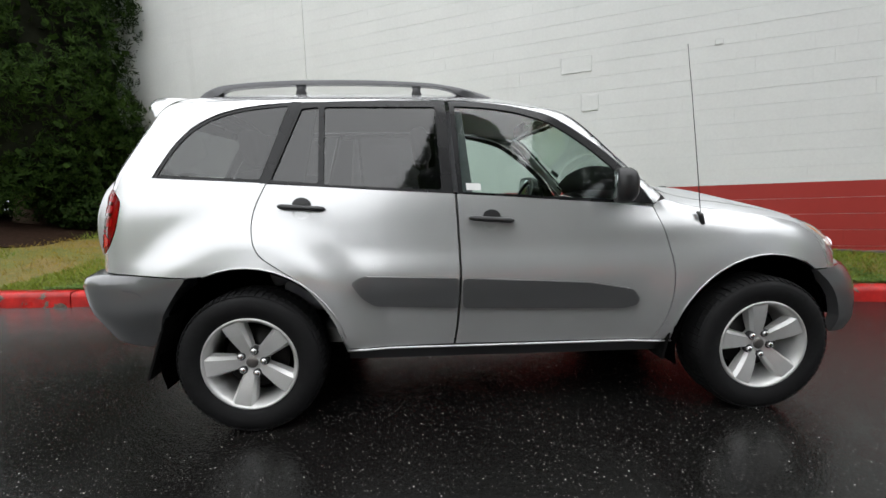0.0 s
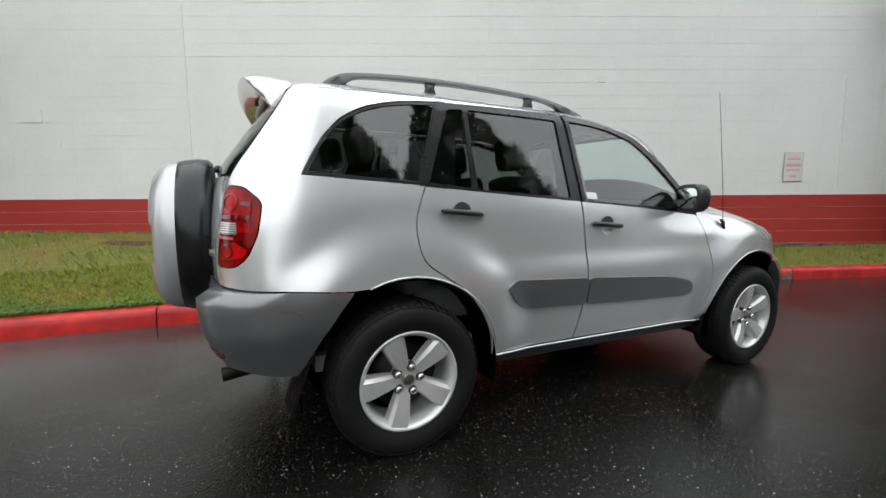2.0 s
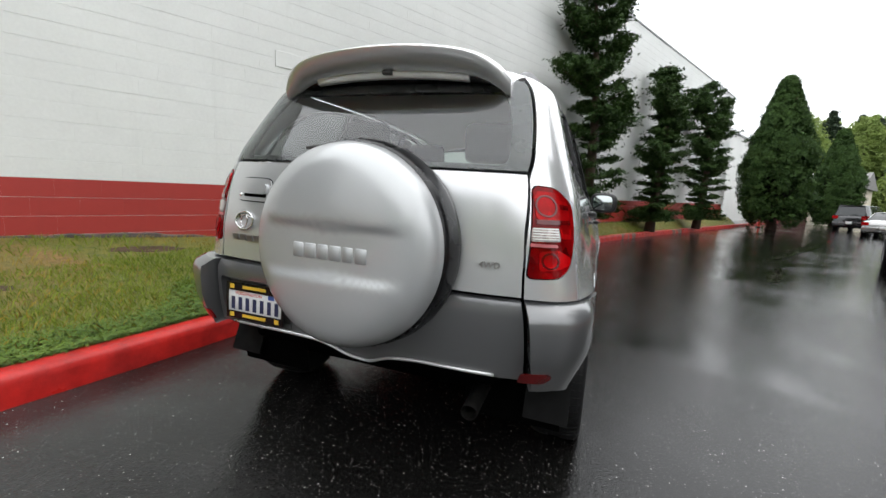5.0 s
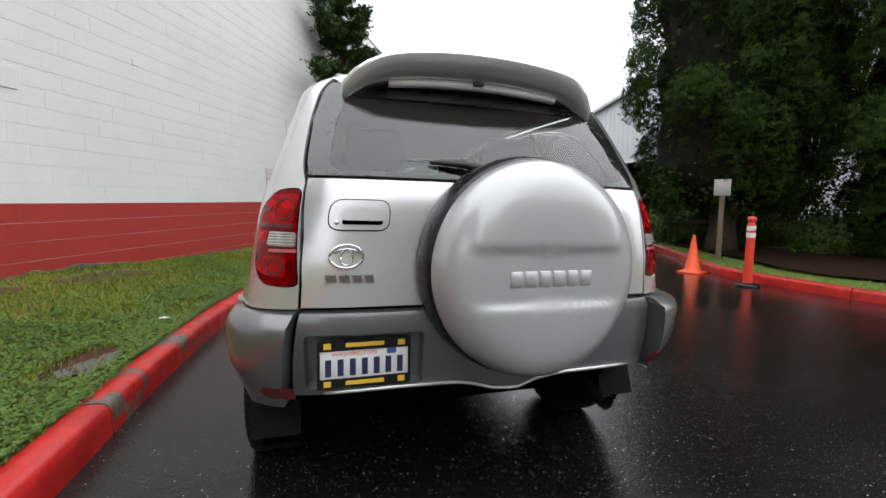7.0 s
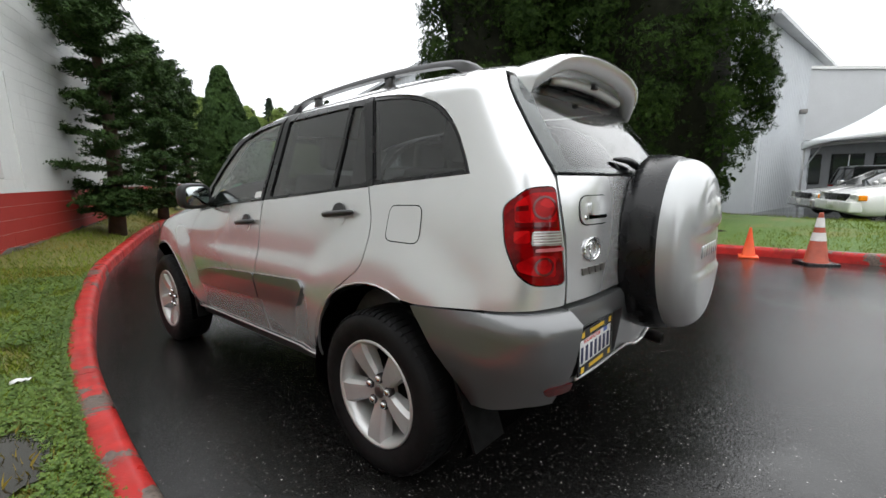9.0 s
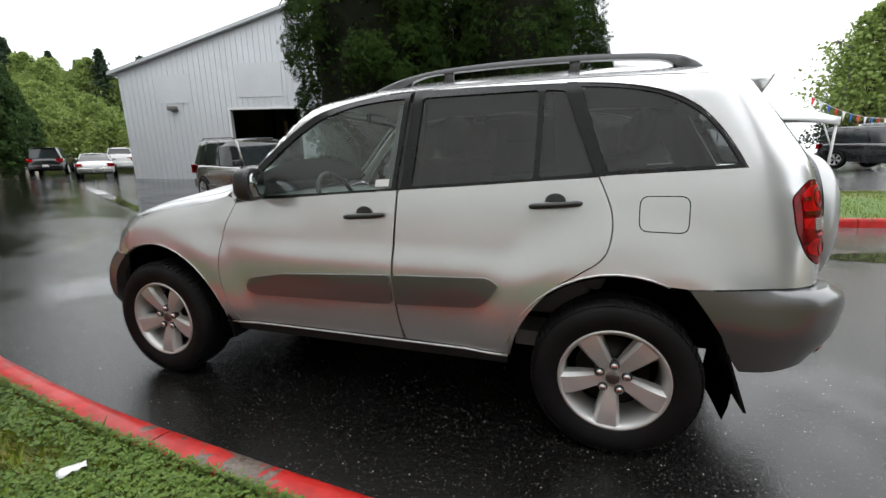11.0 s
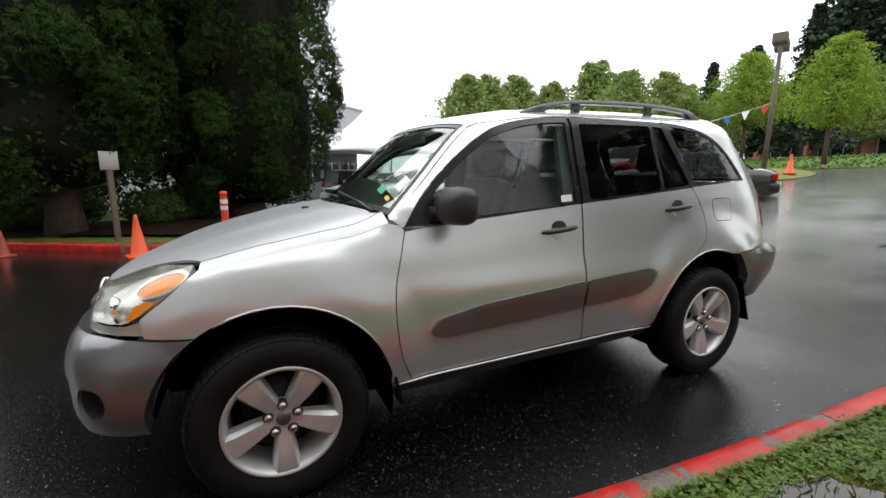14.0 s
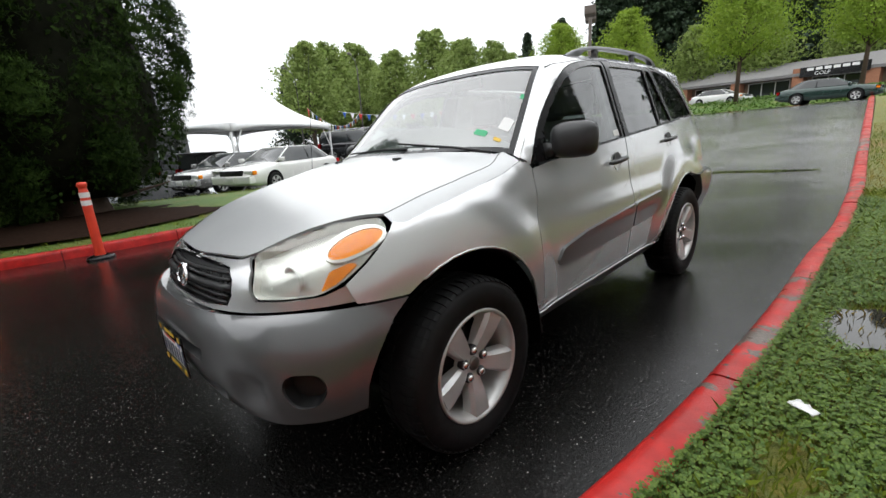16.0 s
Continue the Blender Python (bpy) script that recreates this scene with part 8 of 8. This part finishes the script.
cone(stand(3.02, -6.33, 0.0, 20), "bright orange traffic cone on the wet asphalt by the kerb", 0.72, ORANGE)
cone(stand(5.12, -7.25, 0.0, 40), "small faded orange traffic cone beside the grey SUV", 0.46, DIRTY)
cone(stand(-1.74, -6.32, 0.0, 10), "small orange traffic cone by the far kerb", 0.48, ORANGE)
cone(stand(-2.55, -6.2, 0.0, 30), "dirty orange traffic cone with two white bands", 0.74, DIRTY, ((0.46, 0.62), (0.72, 0.90)))
cone(stand(-3.7, -6.2, 0.0, 15), "dirty orange traffic cone with two white bands", 0.74, DIRTY, ((0.46, 0.62), (0.72, 0.90)))
cone(stand(-17.5, -6.9, 0.15, 15), "orange traffic cone on the planted kerb island", 0.72, ORANGE)

boll = thing("bollard", "red-orange flexible bollard with two white bands at the kerb", "bollard", stand(1.64, -5.95, 0.0) @ Matrix.Scale(1.1, 4))
part("base", lathe([(0.0, 0.0), (0.16, 0.0), (0.15, 0.03), (0.08, 0.05), (0.0, 0.05)], 28), TRIM, boll)
BOLLRED = grained("red_bollard_plastic", (0.62, 0.045, 0.018), 0.4, vary=0.12, scale=8)
part("post", lathe([(0.062, 0.04), (0.055, 0.12), (0.052, 0.86), (0.046, 0.90), (0.040, 0.915), (0.050, 0.93), (0.056, 0.965), (0.045, 0.99), (0.0, 0.995)], 28), BOLLRED, boll)
for z in (0.70, 0.80):
    part("band", lathe([(0.0555, z), (0.0555, z + 0.065)], 28), BAND, boll, "white reflective band")
b2 = copy_thing(boll, stand(27, -9.6, 0.0))
b2["label"] = "red-orange bollard far along the drive"

WOOD = grained("weathered_post_wood", (0.13, 0.095, 0.065), 0.85, vary=0.3, scale=12, bump=0.5)
post = thing("sign_post", "weathered wooden post with a small blank white board under the cedars", "sign", stand(3.58, -7.62, 0.14, 30))
part("post", box_bm(-0.045, 0.045, -0.045, 0.045, -0.1, 1.55, 0.006), WOOD, post)
part("board", box_bm(-0.15, 0.15, 0.046, 0.058, 1.36, 1.70, 0.004, 1), grained("shaded_board", (0.40, 0.37, 0.35), 0.6, vary=0.15), post)

# utility fence and box behind the trees
fen = thing("utility_cabinet", "pale grey utility cabinet behind the cedars", "cabinet", stand(2.9, -14.6, 0.1, 10))
part("body", box_bm(-0.55, 0.55, -0.4, 0.4, 0, 1.15, 0.03), SIDING, fen)
part("lid", box_bm(-0.6, 0.6, -0.45, 0.45, 1.151, 1.22, 0.02), SIDING2, fen)

# ---- the far end: lamps, bunting, low shops, bank ----
lamp = thing("lot_lamp", "tall brown lot lamp with two shoebox heads", "street lamp", stand(-21.5, -10.0, 0.1, 25))
POLE = grained("brown_pole", (0.10, 0.08, 0.065), 0.6, vary=0.2)
part("pole", tube([(0, 0, -0.2), (0, 0, 6.0)], [0.11, 0.08], 10), POLE, lamp)
for sx in (1, -1):
    part("lamp_head", box_bm(sx * 0.75 - 0.42, sx * 0.75 + 0.42, -0.28, 0.28, 5.55, 5.95, 0.03), POLE, lamp)
    part("arm", box_bm(min(0, sx * 0.4), max(0, sx * 0.4), -0.04, 0.04, 5.72, 5.80), POLE, lamp, smooth=False)
copy_thing(lamp, stand(*along(E11, -0.43, -0.90, 46), 0.1, 60))
for bxx, byy, dist in ((-0.565, -0.82, 40), (-0.455, -0.885, 44)):
    sl = thing("street_lamp", "pale street lamp with a curved arm", "street lamp", stand(*along(E15, bxx, byy, dist), 0, 40))
    part("pole", tube([(0, 0, -0.2), (0, 0, 6.8), (0.4, 0, 7.3), (1.8, 0, 7.55)], [0.08, 0.05, 0.04, 0.03], 8), STEEL, sl)
    part("lamp_head", box_bm(1.7, 2.3, -0.12, 0.12, 7.48, 7.62, 0.04), STEEL, sl)

FLAGS = [mat("flag_red", (0.55, 0.04, 0.03), 0.7), mat("flag_white", (0.75, 0.75, 0.75), 0.7), mat("flag_blue", (0.04, 0.12, 0.42), 0.7)]


def bunting(a, b, z, count):
    root = thing("bunting", "string of red, white and blue pennants over the lot", "bunting")
    pa, pb = on(*a, z), on(*b, z)
    line = [pa.lerp(pb, t) - Vector((0, 0, 1.1 * 4 * t * (1 - t))) for t in [i / (count * 2) for i in range(count * 2 + 1)]]
    part("cord", tube(line, 0.012, 5), WHITE, root)
    for i in range(count):
        p, q = line[2 * i], line[2 * i].lerp(line[2 * i + 1], 0.95)
        e = 0.02
        tip = p.lerp(q, 0.5) - Vector((0, 0, 0.42))
        bm = bmesh.new()
        o = (q - p).cross(Vector((0, 0, 1))).normalized() * 0.004
        f = [bm.verts.new(v) for v in (p + o, q + o, tip + o, p - o, q - o, tip - o)]
        for idx in ((0, 1, 2), (5, 4, 3), (0, 3, 4, 1), (1, 4, 5, 2), (2, 5, 3, 0)):
            bm.faces.new([f[k_] for k_ in idx])
        part("pennant", bm, FLAGS[i % 3], root, smooth=False)


bunting((-21.5, -10.0), (-16.5, -27.5), 3.2, 24)
bunting((-9.9, -20.2), (-21, -31), 3.3, 22)

# kerb island by the upper lot
mound("ground_island_upper", -19.0, -8.2, 3.4, 1.3, 0.22, TURF, "planted kerb island in the upper lot", 25, 0.05)
# planted bank below the shops
bank_v, bank_f = [], []
for i in range(31):
    for j in range(9):
        y = -52 + i * 2.0
        x = -35.0 - j * 0.9 + 0.25 * (y + 5) * 0.25 * (y < -5)
        bank_v.append(on(x, y, 0.05 + 0.62 * step(0, 5, j) + 0.06 * noise.noise((x, y, 0))))
        if i < 30 and j < 8:
            bank_f.append((i * 9 + j, (i + 1) * 9 + j, (i + 1) * 9 + j + 1, i * 9 + j + 1))
tagged(data("ground_bank", bank_v, bank_f, LAWN, smooth=True), "planted bank of low green ground cover", kind="structure")
bv = np.array([tuple(v) for v in bank_v])
pick = rng.integers(0, len(bv), 15000)
pts = bv[pick] + np.stack([rng.uniform(-0.6, 0.6, 15000), rng.uniform(-1.1, 1.1, 15000), rng.uniform(0.0, 0.22, 15000)], 1)
gc = leaf_object("ground_cover", [sprays(pts, unit(rng.normal(scale=0.6, size=pts.shape) + np.array([0, 0, 1.0])), 0.16, fan=2, long=1.5)], IVY, None)
tagged(gc, "low bright green ground cover on the bank", "ground cover", kind="stuff")

SHOPWALL, BRICKISH = grained("brown_shop_wall", (0.20, 0.14, 0.10), 0.8, vary=0.2), grained("brick_pier", (0.30, 0.13, 0.07), 0.8, vary=0.25, scale=6)
ROOFS = grained("grey_shingle_roof", (0.17, 0.165, 0.16), 0.85, vary=0.2, scale=6, bump=0.6, bump_scale=40)
row = thing("shop_row", "long low shop row with grey shingle roof and dark fronts", "building", Matrix.Translation(on(-63, -10, 0.0)) @ Matrix.Rotation(radians(82), 4, "Z"))
part("wall", box_bm(-34, 16, 0, 8, -0.5, 2.7), SHOPWALL, row, smooth=False)
rfb = bmesh.new()
vs = [rfb.verts.new(p) for p in ((-34.5, -1.6, 2.6), (16.5, -1.6, 2.6), (16.5, 3.5, 4.3), (-34.5, 3.5, 4.3), (16.5, 8.6, 2.6), (-34.5, 8.6, 2.6), (-34.5, -1.6, 2.3), (16.5, -1.6, 2.3), (16.5, 8.6, 2.3), (-34.5, 8.6, 2.3))]
for f in ((0, 1, 2, 3), (3, 2, 4, 5), (6, 7, 1, 0), (5, 4, 8, 9), (9, 8, 7, 6), (0, 3, 5, 9, 6), (1, 7, 8, 4, 2)):
    rfb.faces.new([vs[i] for i in f])
part("roof", fixed(rfb), ROOFS, row, smooth=False)
for i in range(8):
    x = -31 + i * 6.0
    part("pier", box_bm(x - 0.5, x + 0.5, -1.5, 0.0, -0.5, 2.6 if i % 3 else 3.1), BRICKISH, row, smooth=False)
    w = part("shop_front", box_bm(x + 0.9, x + 5.0, -0.06, 0.02, 0.1, 2.2), WHITE, row, smooth=False)
    for j in range(3):
        part("pane", box_bm(x + 1.0 + j * 1.34, x + 2.24 + j * 1.34, -0.10, -0.05, 0.2, 2.1), VGLASS, w, smooth=False)
sgn = thing("shop_sign", "black shop sign with white lettering on the roof edge", "sign", row.matrix_basis @ Matrix.Translation((8.0, -1.72, 2.62)))
part("board", box_bm(-2.8, 2.8, -0.05, 0.05, -0.5, 0.5), TRIM, sgn, smooth=False)
words("GOLF", 0.52, Matrix.Translation((-0.9, -0.06, -0.22)) @ Matrix.Rotation(radians(90), 4, "X"), WHITE, "sign_word", sgn, 0.01, "white word GOLF")
for i in range(6):
    part("print_bar", box_bm(-2.2 + i * 0.72, -1.65 + i * 0.72, -0.07, -0.05, 0.12, 0.40), WHITE, sgn, smooth=False)

CREAM = grained("cream_render", (0.55, 0.50, 0.40), 0.8, vary=0.06)
hut = thing("cream_shed", "cream shed with a low pitched roof beyond the drive", "building", stand(44, -17.5, -0.2, -30))
part("wall", box_bm(-4, 4, -4, 4, -0.5, 3.2), CREAM, hut, smooth=False)
part("roof", fixed(loft([[(-4.4, y, 3.2), (4.4, y, 3.2), (0, y, 4.6)] for y in (-4.3, 4.3)])), ROOFS, hut, smooth=False)
part("door", box_bm(-4.06, -3.98, -1.2, 1.2, -0.4, 2.4), grained("brown_door", (0.10, 0.04, 0.03), 0.6), hut, smooth=False)

# the white neighbour beyond the wall's end
nb = thing("white_neighbour_building", "plain white building beyond the end of the block wall", "building", WMAT @ Matrix.Translation((27.0, 1.6, 0)))
part("wall", box_bm(0, 16, 0, 8, -0.5, 6.2), WHITEBLOCK, nb, smooth=False)
part("roof_edge", box_bm(-0.1, 16.1, -0.1, 8.1, 6.2, 6.35), ROOFG, nb, smooth=False)

# ---- puddles, litter, marks ----
WATER = mat("puddle_water", (0.030, 0.028, 0.022), 0.03, spec=0.5)


def puddle(name, x, y, rx, ry, turn, z, label, sampler=None):
    vs, fs = [], []
    c, s = math.cos(radians(turn)), math.sin(radians(turn))
    for i in range(4):
        for j in range(30):
            a, r = 2 * math.pi * j / 30, i / 3
            w = 1 + 0.38 * noise.noise((math.cos(a) * 1.4 + x * 3, math.sin(a) * 1.4, 2)) + 0.15 * noise.noise((math.cos(a) * 5 + x, math.sin(a) * 5, 7))
            px, py = r * rx * w * math.cos(a), r * ry * w * math.sin(a)
            vs.append(on(x + c * px - s * py, y + s * px + c * py, z))
            if i < 3:
                fs.append((i * 30 + j, (i + 1) * 30 + j, (i + 1) * 30 + (j + 1) % 30, i * 30 + (j + 1) % 30))
    return tagged(data(name, vs, fs, WATER, smooth=True), label, kind="structure")


puddle("water_two", 13.5, -7.1, 5.5, 0.16, -27, 0.006, "long thin puddle along a drain line")
puddle("water_three", 6.2, -4.0, 1.2, 0.12, -20, 0.006, "thin puddle on the drive")
puddle("water_five", -7.45, 0.3, 0.14, 0.9, 4, 0.006, "wet crack across the drive")
puddle("water_six", -4.9, -3.9, 1.3, 0.28, 12, 0.006, "shallow puddle on the drive")
lit = thing("paper_scrap", "crumpled scrap of wet white paper on the grass", "litter", stand(0.60, 1.765, 0.165, 60))
bm = bmesh.new()
bmesh.ops.create_grid(bm, x_segments=6, y_segments=4, size=0.5)
for v in bm.verts:
    v.co = Vector((v.co.x * 0.085, v.co.y * 0.045, 0.010 + 0.014 * noise.noise((v.co.x * 4, v.co.y * 5, 1))))
bmesh.ops.solidify(bm, geom=bm.faces, thickness=0.002)
part("sheet", bm, WHITE, lit)

# ---- grass and clover ----
from mathutils.bvhtree import BVHTree
BARE = ((2.25, 2.78, 0.72, 0.26, -25), (1.2, 3.30, 0.50, 0.20, -25), (-2.0, 3.1, 0.55, 0.20, -10), (-3.1, 4.7, 0.7, 0.24, -25), (-0.2, 3.6, 0.45, 0.16, -25))


def bare(q, spread=1.0):
    """Whether a place lies in one of the bare soil patches."""
    for x, y, rx, ry, turn in BARE:
        c, s = math.cos(radians(turn)), math.sin(radians(turn))
        u, v = (c * (q[0] - x) + s * (q[1] - y)) / rx, (-s * (q[0] - x) + c * (q[1] - y)) / ry
        if math.hypot(u, v) < spread * (1 + 0.5 * noise.noise((q[0] * 5, q[1] * 5, 1))):
            return rng.uniform() < 0.60
    return False


bed_tree = BVHTree.FromPolygons([Vector(v) for v in bed_v], bed_f)
low = bed_tree.ray_cast(Vector((*on(-0.32, 1.90).xy, 5)), Vector((0, 0, -1)))[0].z - on(-0.32, 1.90).z
puddle("water_one", -0.32, 1.90, 0.32, 0.14, -12, low + 0.014, "shallow puddle in the grass")
CLOVER = leaf_mat("clover_leaves", (0.030, 0.075, 0.010), (0.150, 0.225, 0.036))
BLADE = leaf_mat("grass_blades", (0.09, 0.14, 0.012), (0.24, 0.29, 0.030))
DRY = leaf_mat("dry_grass", (0.19, 0.14, 0.018), (0.38, 0.28, 0.05))


def on_bed(n, x0, x1, y0, y1):
    out = []
    for x, y in zip(rng.uniform(x0, x1, n), rng.uniform(y0, y1, n)):
        hit = bed_tree.ray_cast(Vector((x, y, 5)), Vector((0, 0, -1)))
        if hit[0] is not None:
            out.append(tuple(hit[0]))
    return np.array(out)


def clover_mesh(p, size):
    """Three round leaflets on each stalk."""
    n = len(p)
    vs = []
    lift = rng.uniform(0.012, 0.045, n)
    turn = rng.uniform(0, 2 * math.pi, n)
    tilt = rng.normal(scale=0.25, size=(n, 2))
    for f in range(3):
        a = turn + f * 2.094
        d = np.stack([np.cos(a), np.sin(a), tilt[:, 0] * np.cos(a) + tilt[:, 1] * np.sin(a)], 1)
        w = np.stack([-np.sin(a), np.cos(a), -tilt[:, 0] * np.sin(a) + tilt[:, 1] * np.cos(a)], 1)
        s = (size * rng.uniform(0.6, 1.3, n))[:, None]
        c = p + np.array([0, 0, 1.0]) * lift[:, None]
        vs.append(np.stack([c, c + d * s * 0.65 + w * s * 0.48, c + d * s * 1.05, c + d * s * 0.65 - w * s * 0.48], 1))
    v = np.stack(vs, 1).reshape(-1, 3)
    return v, np.arange(len(v)).reshape(-1, 4)


def blade_mesh(p, h):
    n = len(p)
    a = rng.uniform(0, 2 * math.pi, n)
    hh = h * rng.uniform(0.5, 1.4, n)
    w = np.stack([np.cos(a), np.sin(a), np.zeros(n)], 1) * (0.0022 + 0.0012 * rng.uniform(size=n))[:, None] * (h / 0.05) ** 0.5
    lean = np.stack([np.cos(a + 1.5), np.sin(a + 1.5), np.zeros(n)], 1) * (hh * rng.uniform(0.1, 0.9, n))[:, None]
    top = p + np.array([0, 0, 1.0]) * hh[:, None] + lean
    mid = p + np.array([0, 0, 1.0]) * (hh * 0.6)[:, None] + lean * 0.35
    v = np.stack([p - w, p + w, top, mid - w * 0.8], 1).reshape(-1, 3)
    return v, np.arange(len(v)).reshape(-1, 4)


SOIL = grained("wet_brown_soil", (0.060, 0.036, 0.020), 0.75, vary=0.5, scale=7, bump=0.8, bump_scale=50, spec=0.3)
for x, y, rx, ry, turn in BARE:
    c, s_ = math.cos(radians(turn)), math.sin(radians(turn))
    vs, fs = [], []
    for i in range(7):
        for j in range(32):
            a, r = 2 * math.pi * j / 32, i / 6 * 0.95
            w = 1 + 0.3 * noise.noise((math.cos(a) * 1.6 + x, math.sin(a) * 1.6 + y, 4))
            px, py = r * rx * w * math.cos(a), r * ry * w * math.sin(a)
            q = (x + c * px - s_ * py, y + s_ * px + c * py)
            hit = bed_tree.ray_cast(Vector((*q, 5)), Vector((0, 0, -1)))[0]
            vs.append((q[0], q[1], (hit.z if hit else 0.3) + 0.010 - 0.022 * (r / 0.95) ** 4 + 0.006 * noise.noise((q[0] * 20, q[1] * 20, 0))))
            if i < 6:
                fs.append((i * 32 + j, (i + 1) * 32 + j, (i + 1) * 32 + (j + 1) % 32, i * 32 + (j + 1) % 32))
    tagged(data("ground_soil", vs, fs, SOIL, smooth=True), "bare wet brown soil in the grass", kind="structure")
p = on_bed(190000, -4.4, 4.2, 1.0, 3.0)
reach = lambda q: np.interp(q[0], [-4.2, -1.0, 0.2, 4.2], [0.55, 0.6, 1.1, 1.3])
kerb_y = lambda x: np.interp(x, [-4.2, -1.6, 0.4, 1.2, 2.0, 3.0, 4.2], [1.62, 1.54, 1.40, 1.33, 1.19, 1.02, 0.76])
keep = np.array([noise.noise((q[0] * 2.6, q[1] * 2.6, 2)) > -0.28 - 0.25 * rng.uniform() and q[1] - kerb_y(q[0]) - 0.15 < reach(q) * (0.8 + 1.2 * noise.noise((q[0] * 1.5, q[1] * 1.5, 4))) * rng.uniform(0.55, 1.35) and math.hypot((q[0] + 0.32) / 0.32, (q[1] - 1.90) / 0.14) > 0.85 + 0.3 * rng.uniform() and not bare(q, 0.9 + 0.3 * rng.uniform()) for q in p])
edge_line = [q for q in resample(NEAR, 0.05) if -4.4 < q[0] < 4.2]
over = []
for i in range(len(edge_line)):
    nx, ny = sideways(edge_line, i)
    for _ in range(34):
        u = 0.168 - abs(rng.normal(scale=0.014)) * (1.0 + 1.1 * noise.noise((edge_line[i][0] * 1.8, 3, 1)))
        if u > 0.05:
            over.append(tuple(on(edge_line[i][0] + nx * u + rng.uniform(-0.03, 0.03), edge_line[i][1] + ny * u, 0.146 - 0.01 * rng.uniform())))
tagged(leaf_object("clover", [clover_mesh(p[keep], 0.0105), clover_mesh(np.array(over), 0.0095)], CLOVER, None), "low wet clover in the grass", "clover", kind="stuff")
p = on_bed(70000, -5.0, 5.0, 0.6, 3.4)
p = p[np.array([not bare(q, 0.85 + 0.3 * rng.uniform()) and math.hypot((q[0] + 0.32) / 0.32, (q[1] - 1.90) / 0.14) > 0.8 for q in p])]
tagged(leaf_object("grass", [blade_mesh(p, 0.035)], BLADE, None), "short wet grass by the kerb", "grass", kind="stuff")
p = on_bed(90000, -12.0, 14.0, -3.0, 8.5)
p = p[np.array([not bare(q, 0.85 + 0.3 * rng.uniform()) for q in p])]
keep = np.array([noise.noise((q[0] * 0.8, q[1] * 0.8, 9)) > (-0.08 if q[0] < 0.8 else 0.22) for q in p])
tagged(leaf_object("grass_far", [blade_mesh(p[~keep], 0.06)], BLADE, None), "short wet grass towards the wall", "grass", kind="stuff")
tagged(leaf_object("grass_dry", [blade_mesh(p[keep], 0.045)], DRY, None), "dry yellowed grass towards the wall", "grass", kind="stuff")
iv_a = np.array([tuple(v) for v in iv])
pick = rng.integers(0, len(iv_a), 36000)
p = iv_a[pick] + np.stack([rng.uniform(-0.2, 0.2, 36000), rng.uniform(-0.2, 0.2, 36000), np.full(36000, -0.005)], 1)
ok = np.array([not (math.hypot((q[0] - 1.4) / 4.0, (q[1] + 10.2) / 2.75) < 1) for q in p])
tagged(leaf_object("grass_island", [blade_mesh(p[ok], 0.055)], BLADE, None), "bright wet lawn of the island", "grass", kind="stuff")

# ---- the wall's nearest blocks, one by one ----
for key, s, dy, zc in pieces:
    ob = new("block", block_me[key])
    ob.parent = wall
    ob.location = (s, dy, zc)
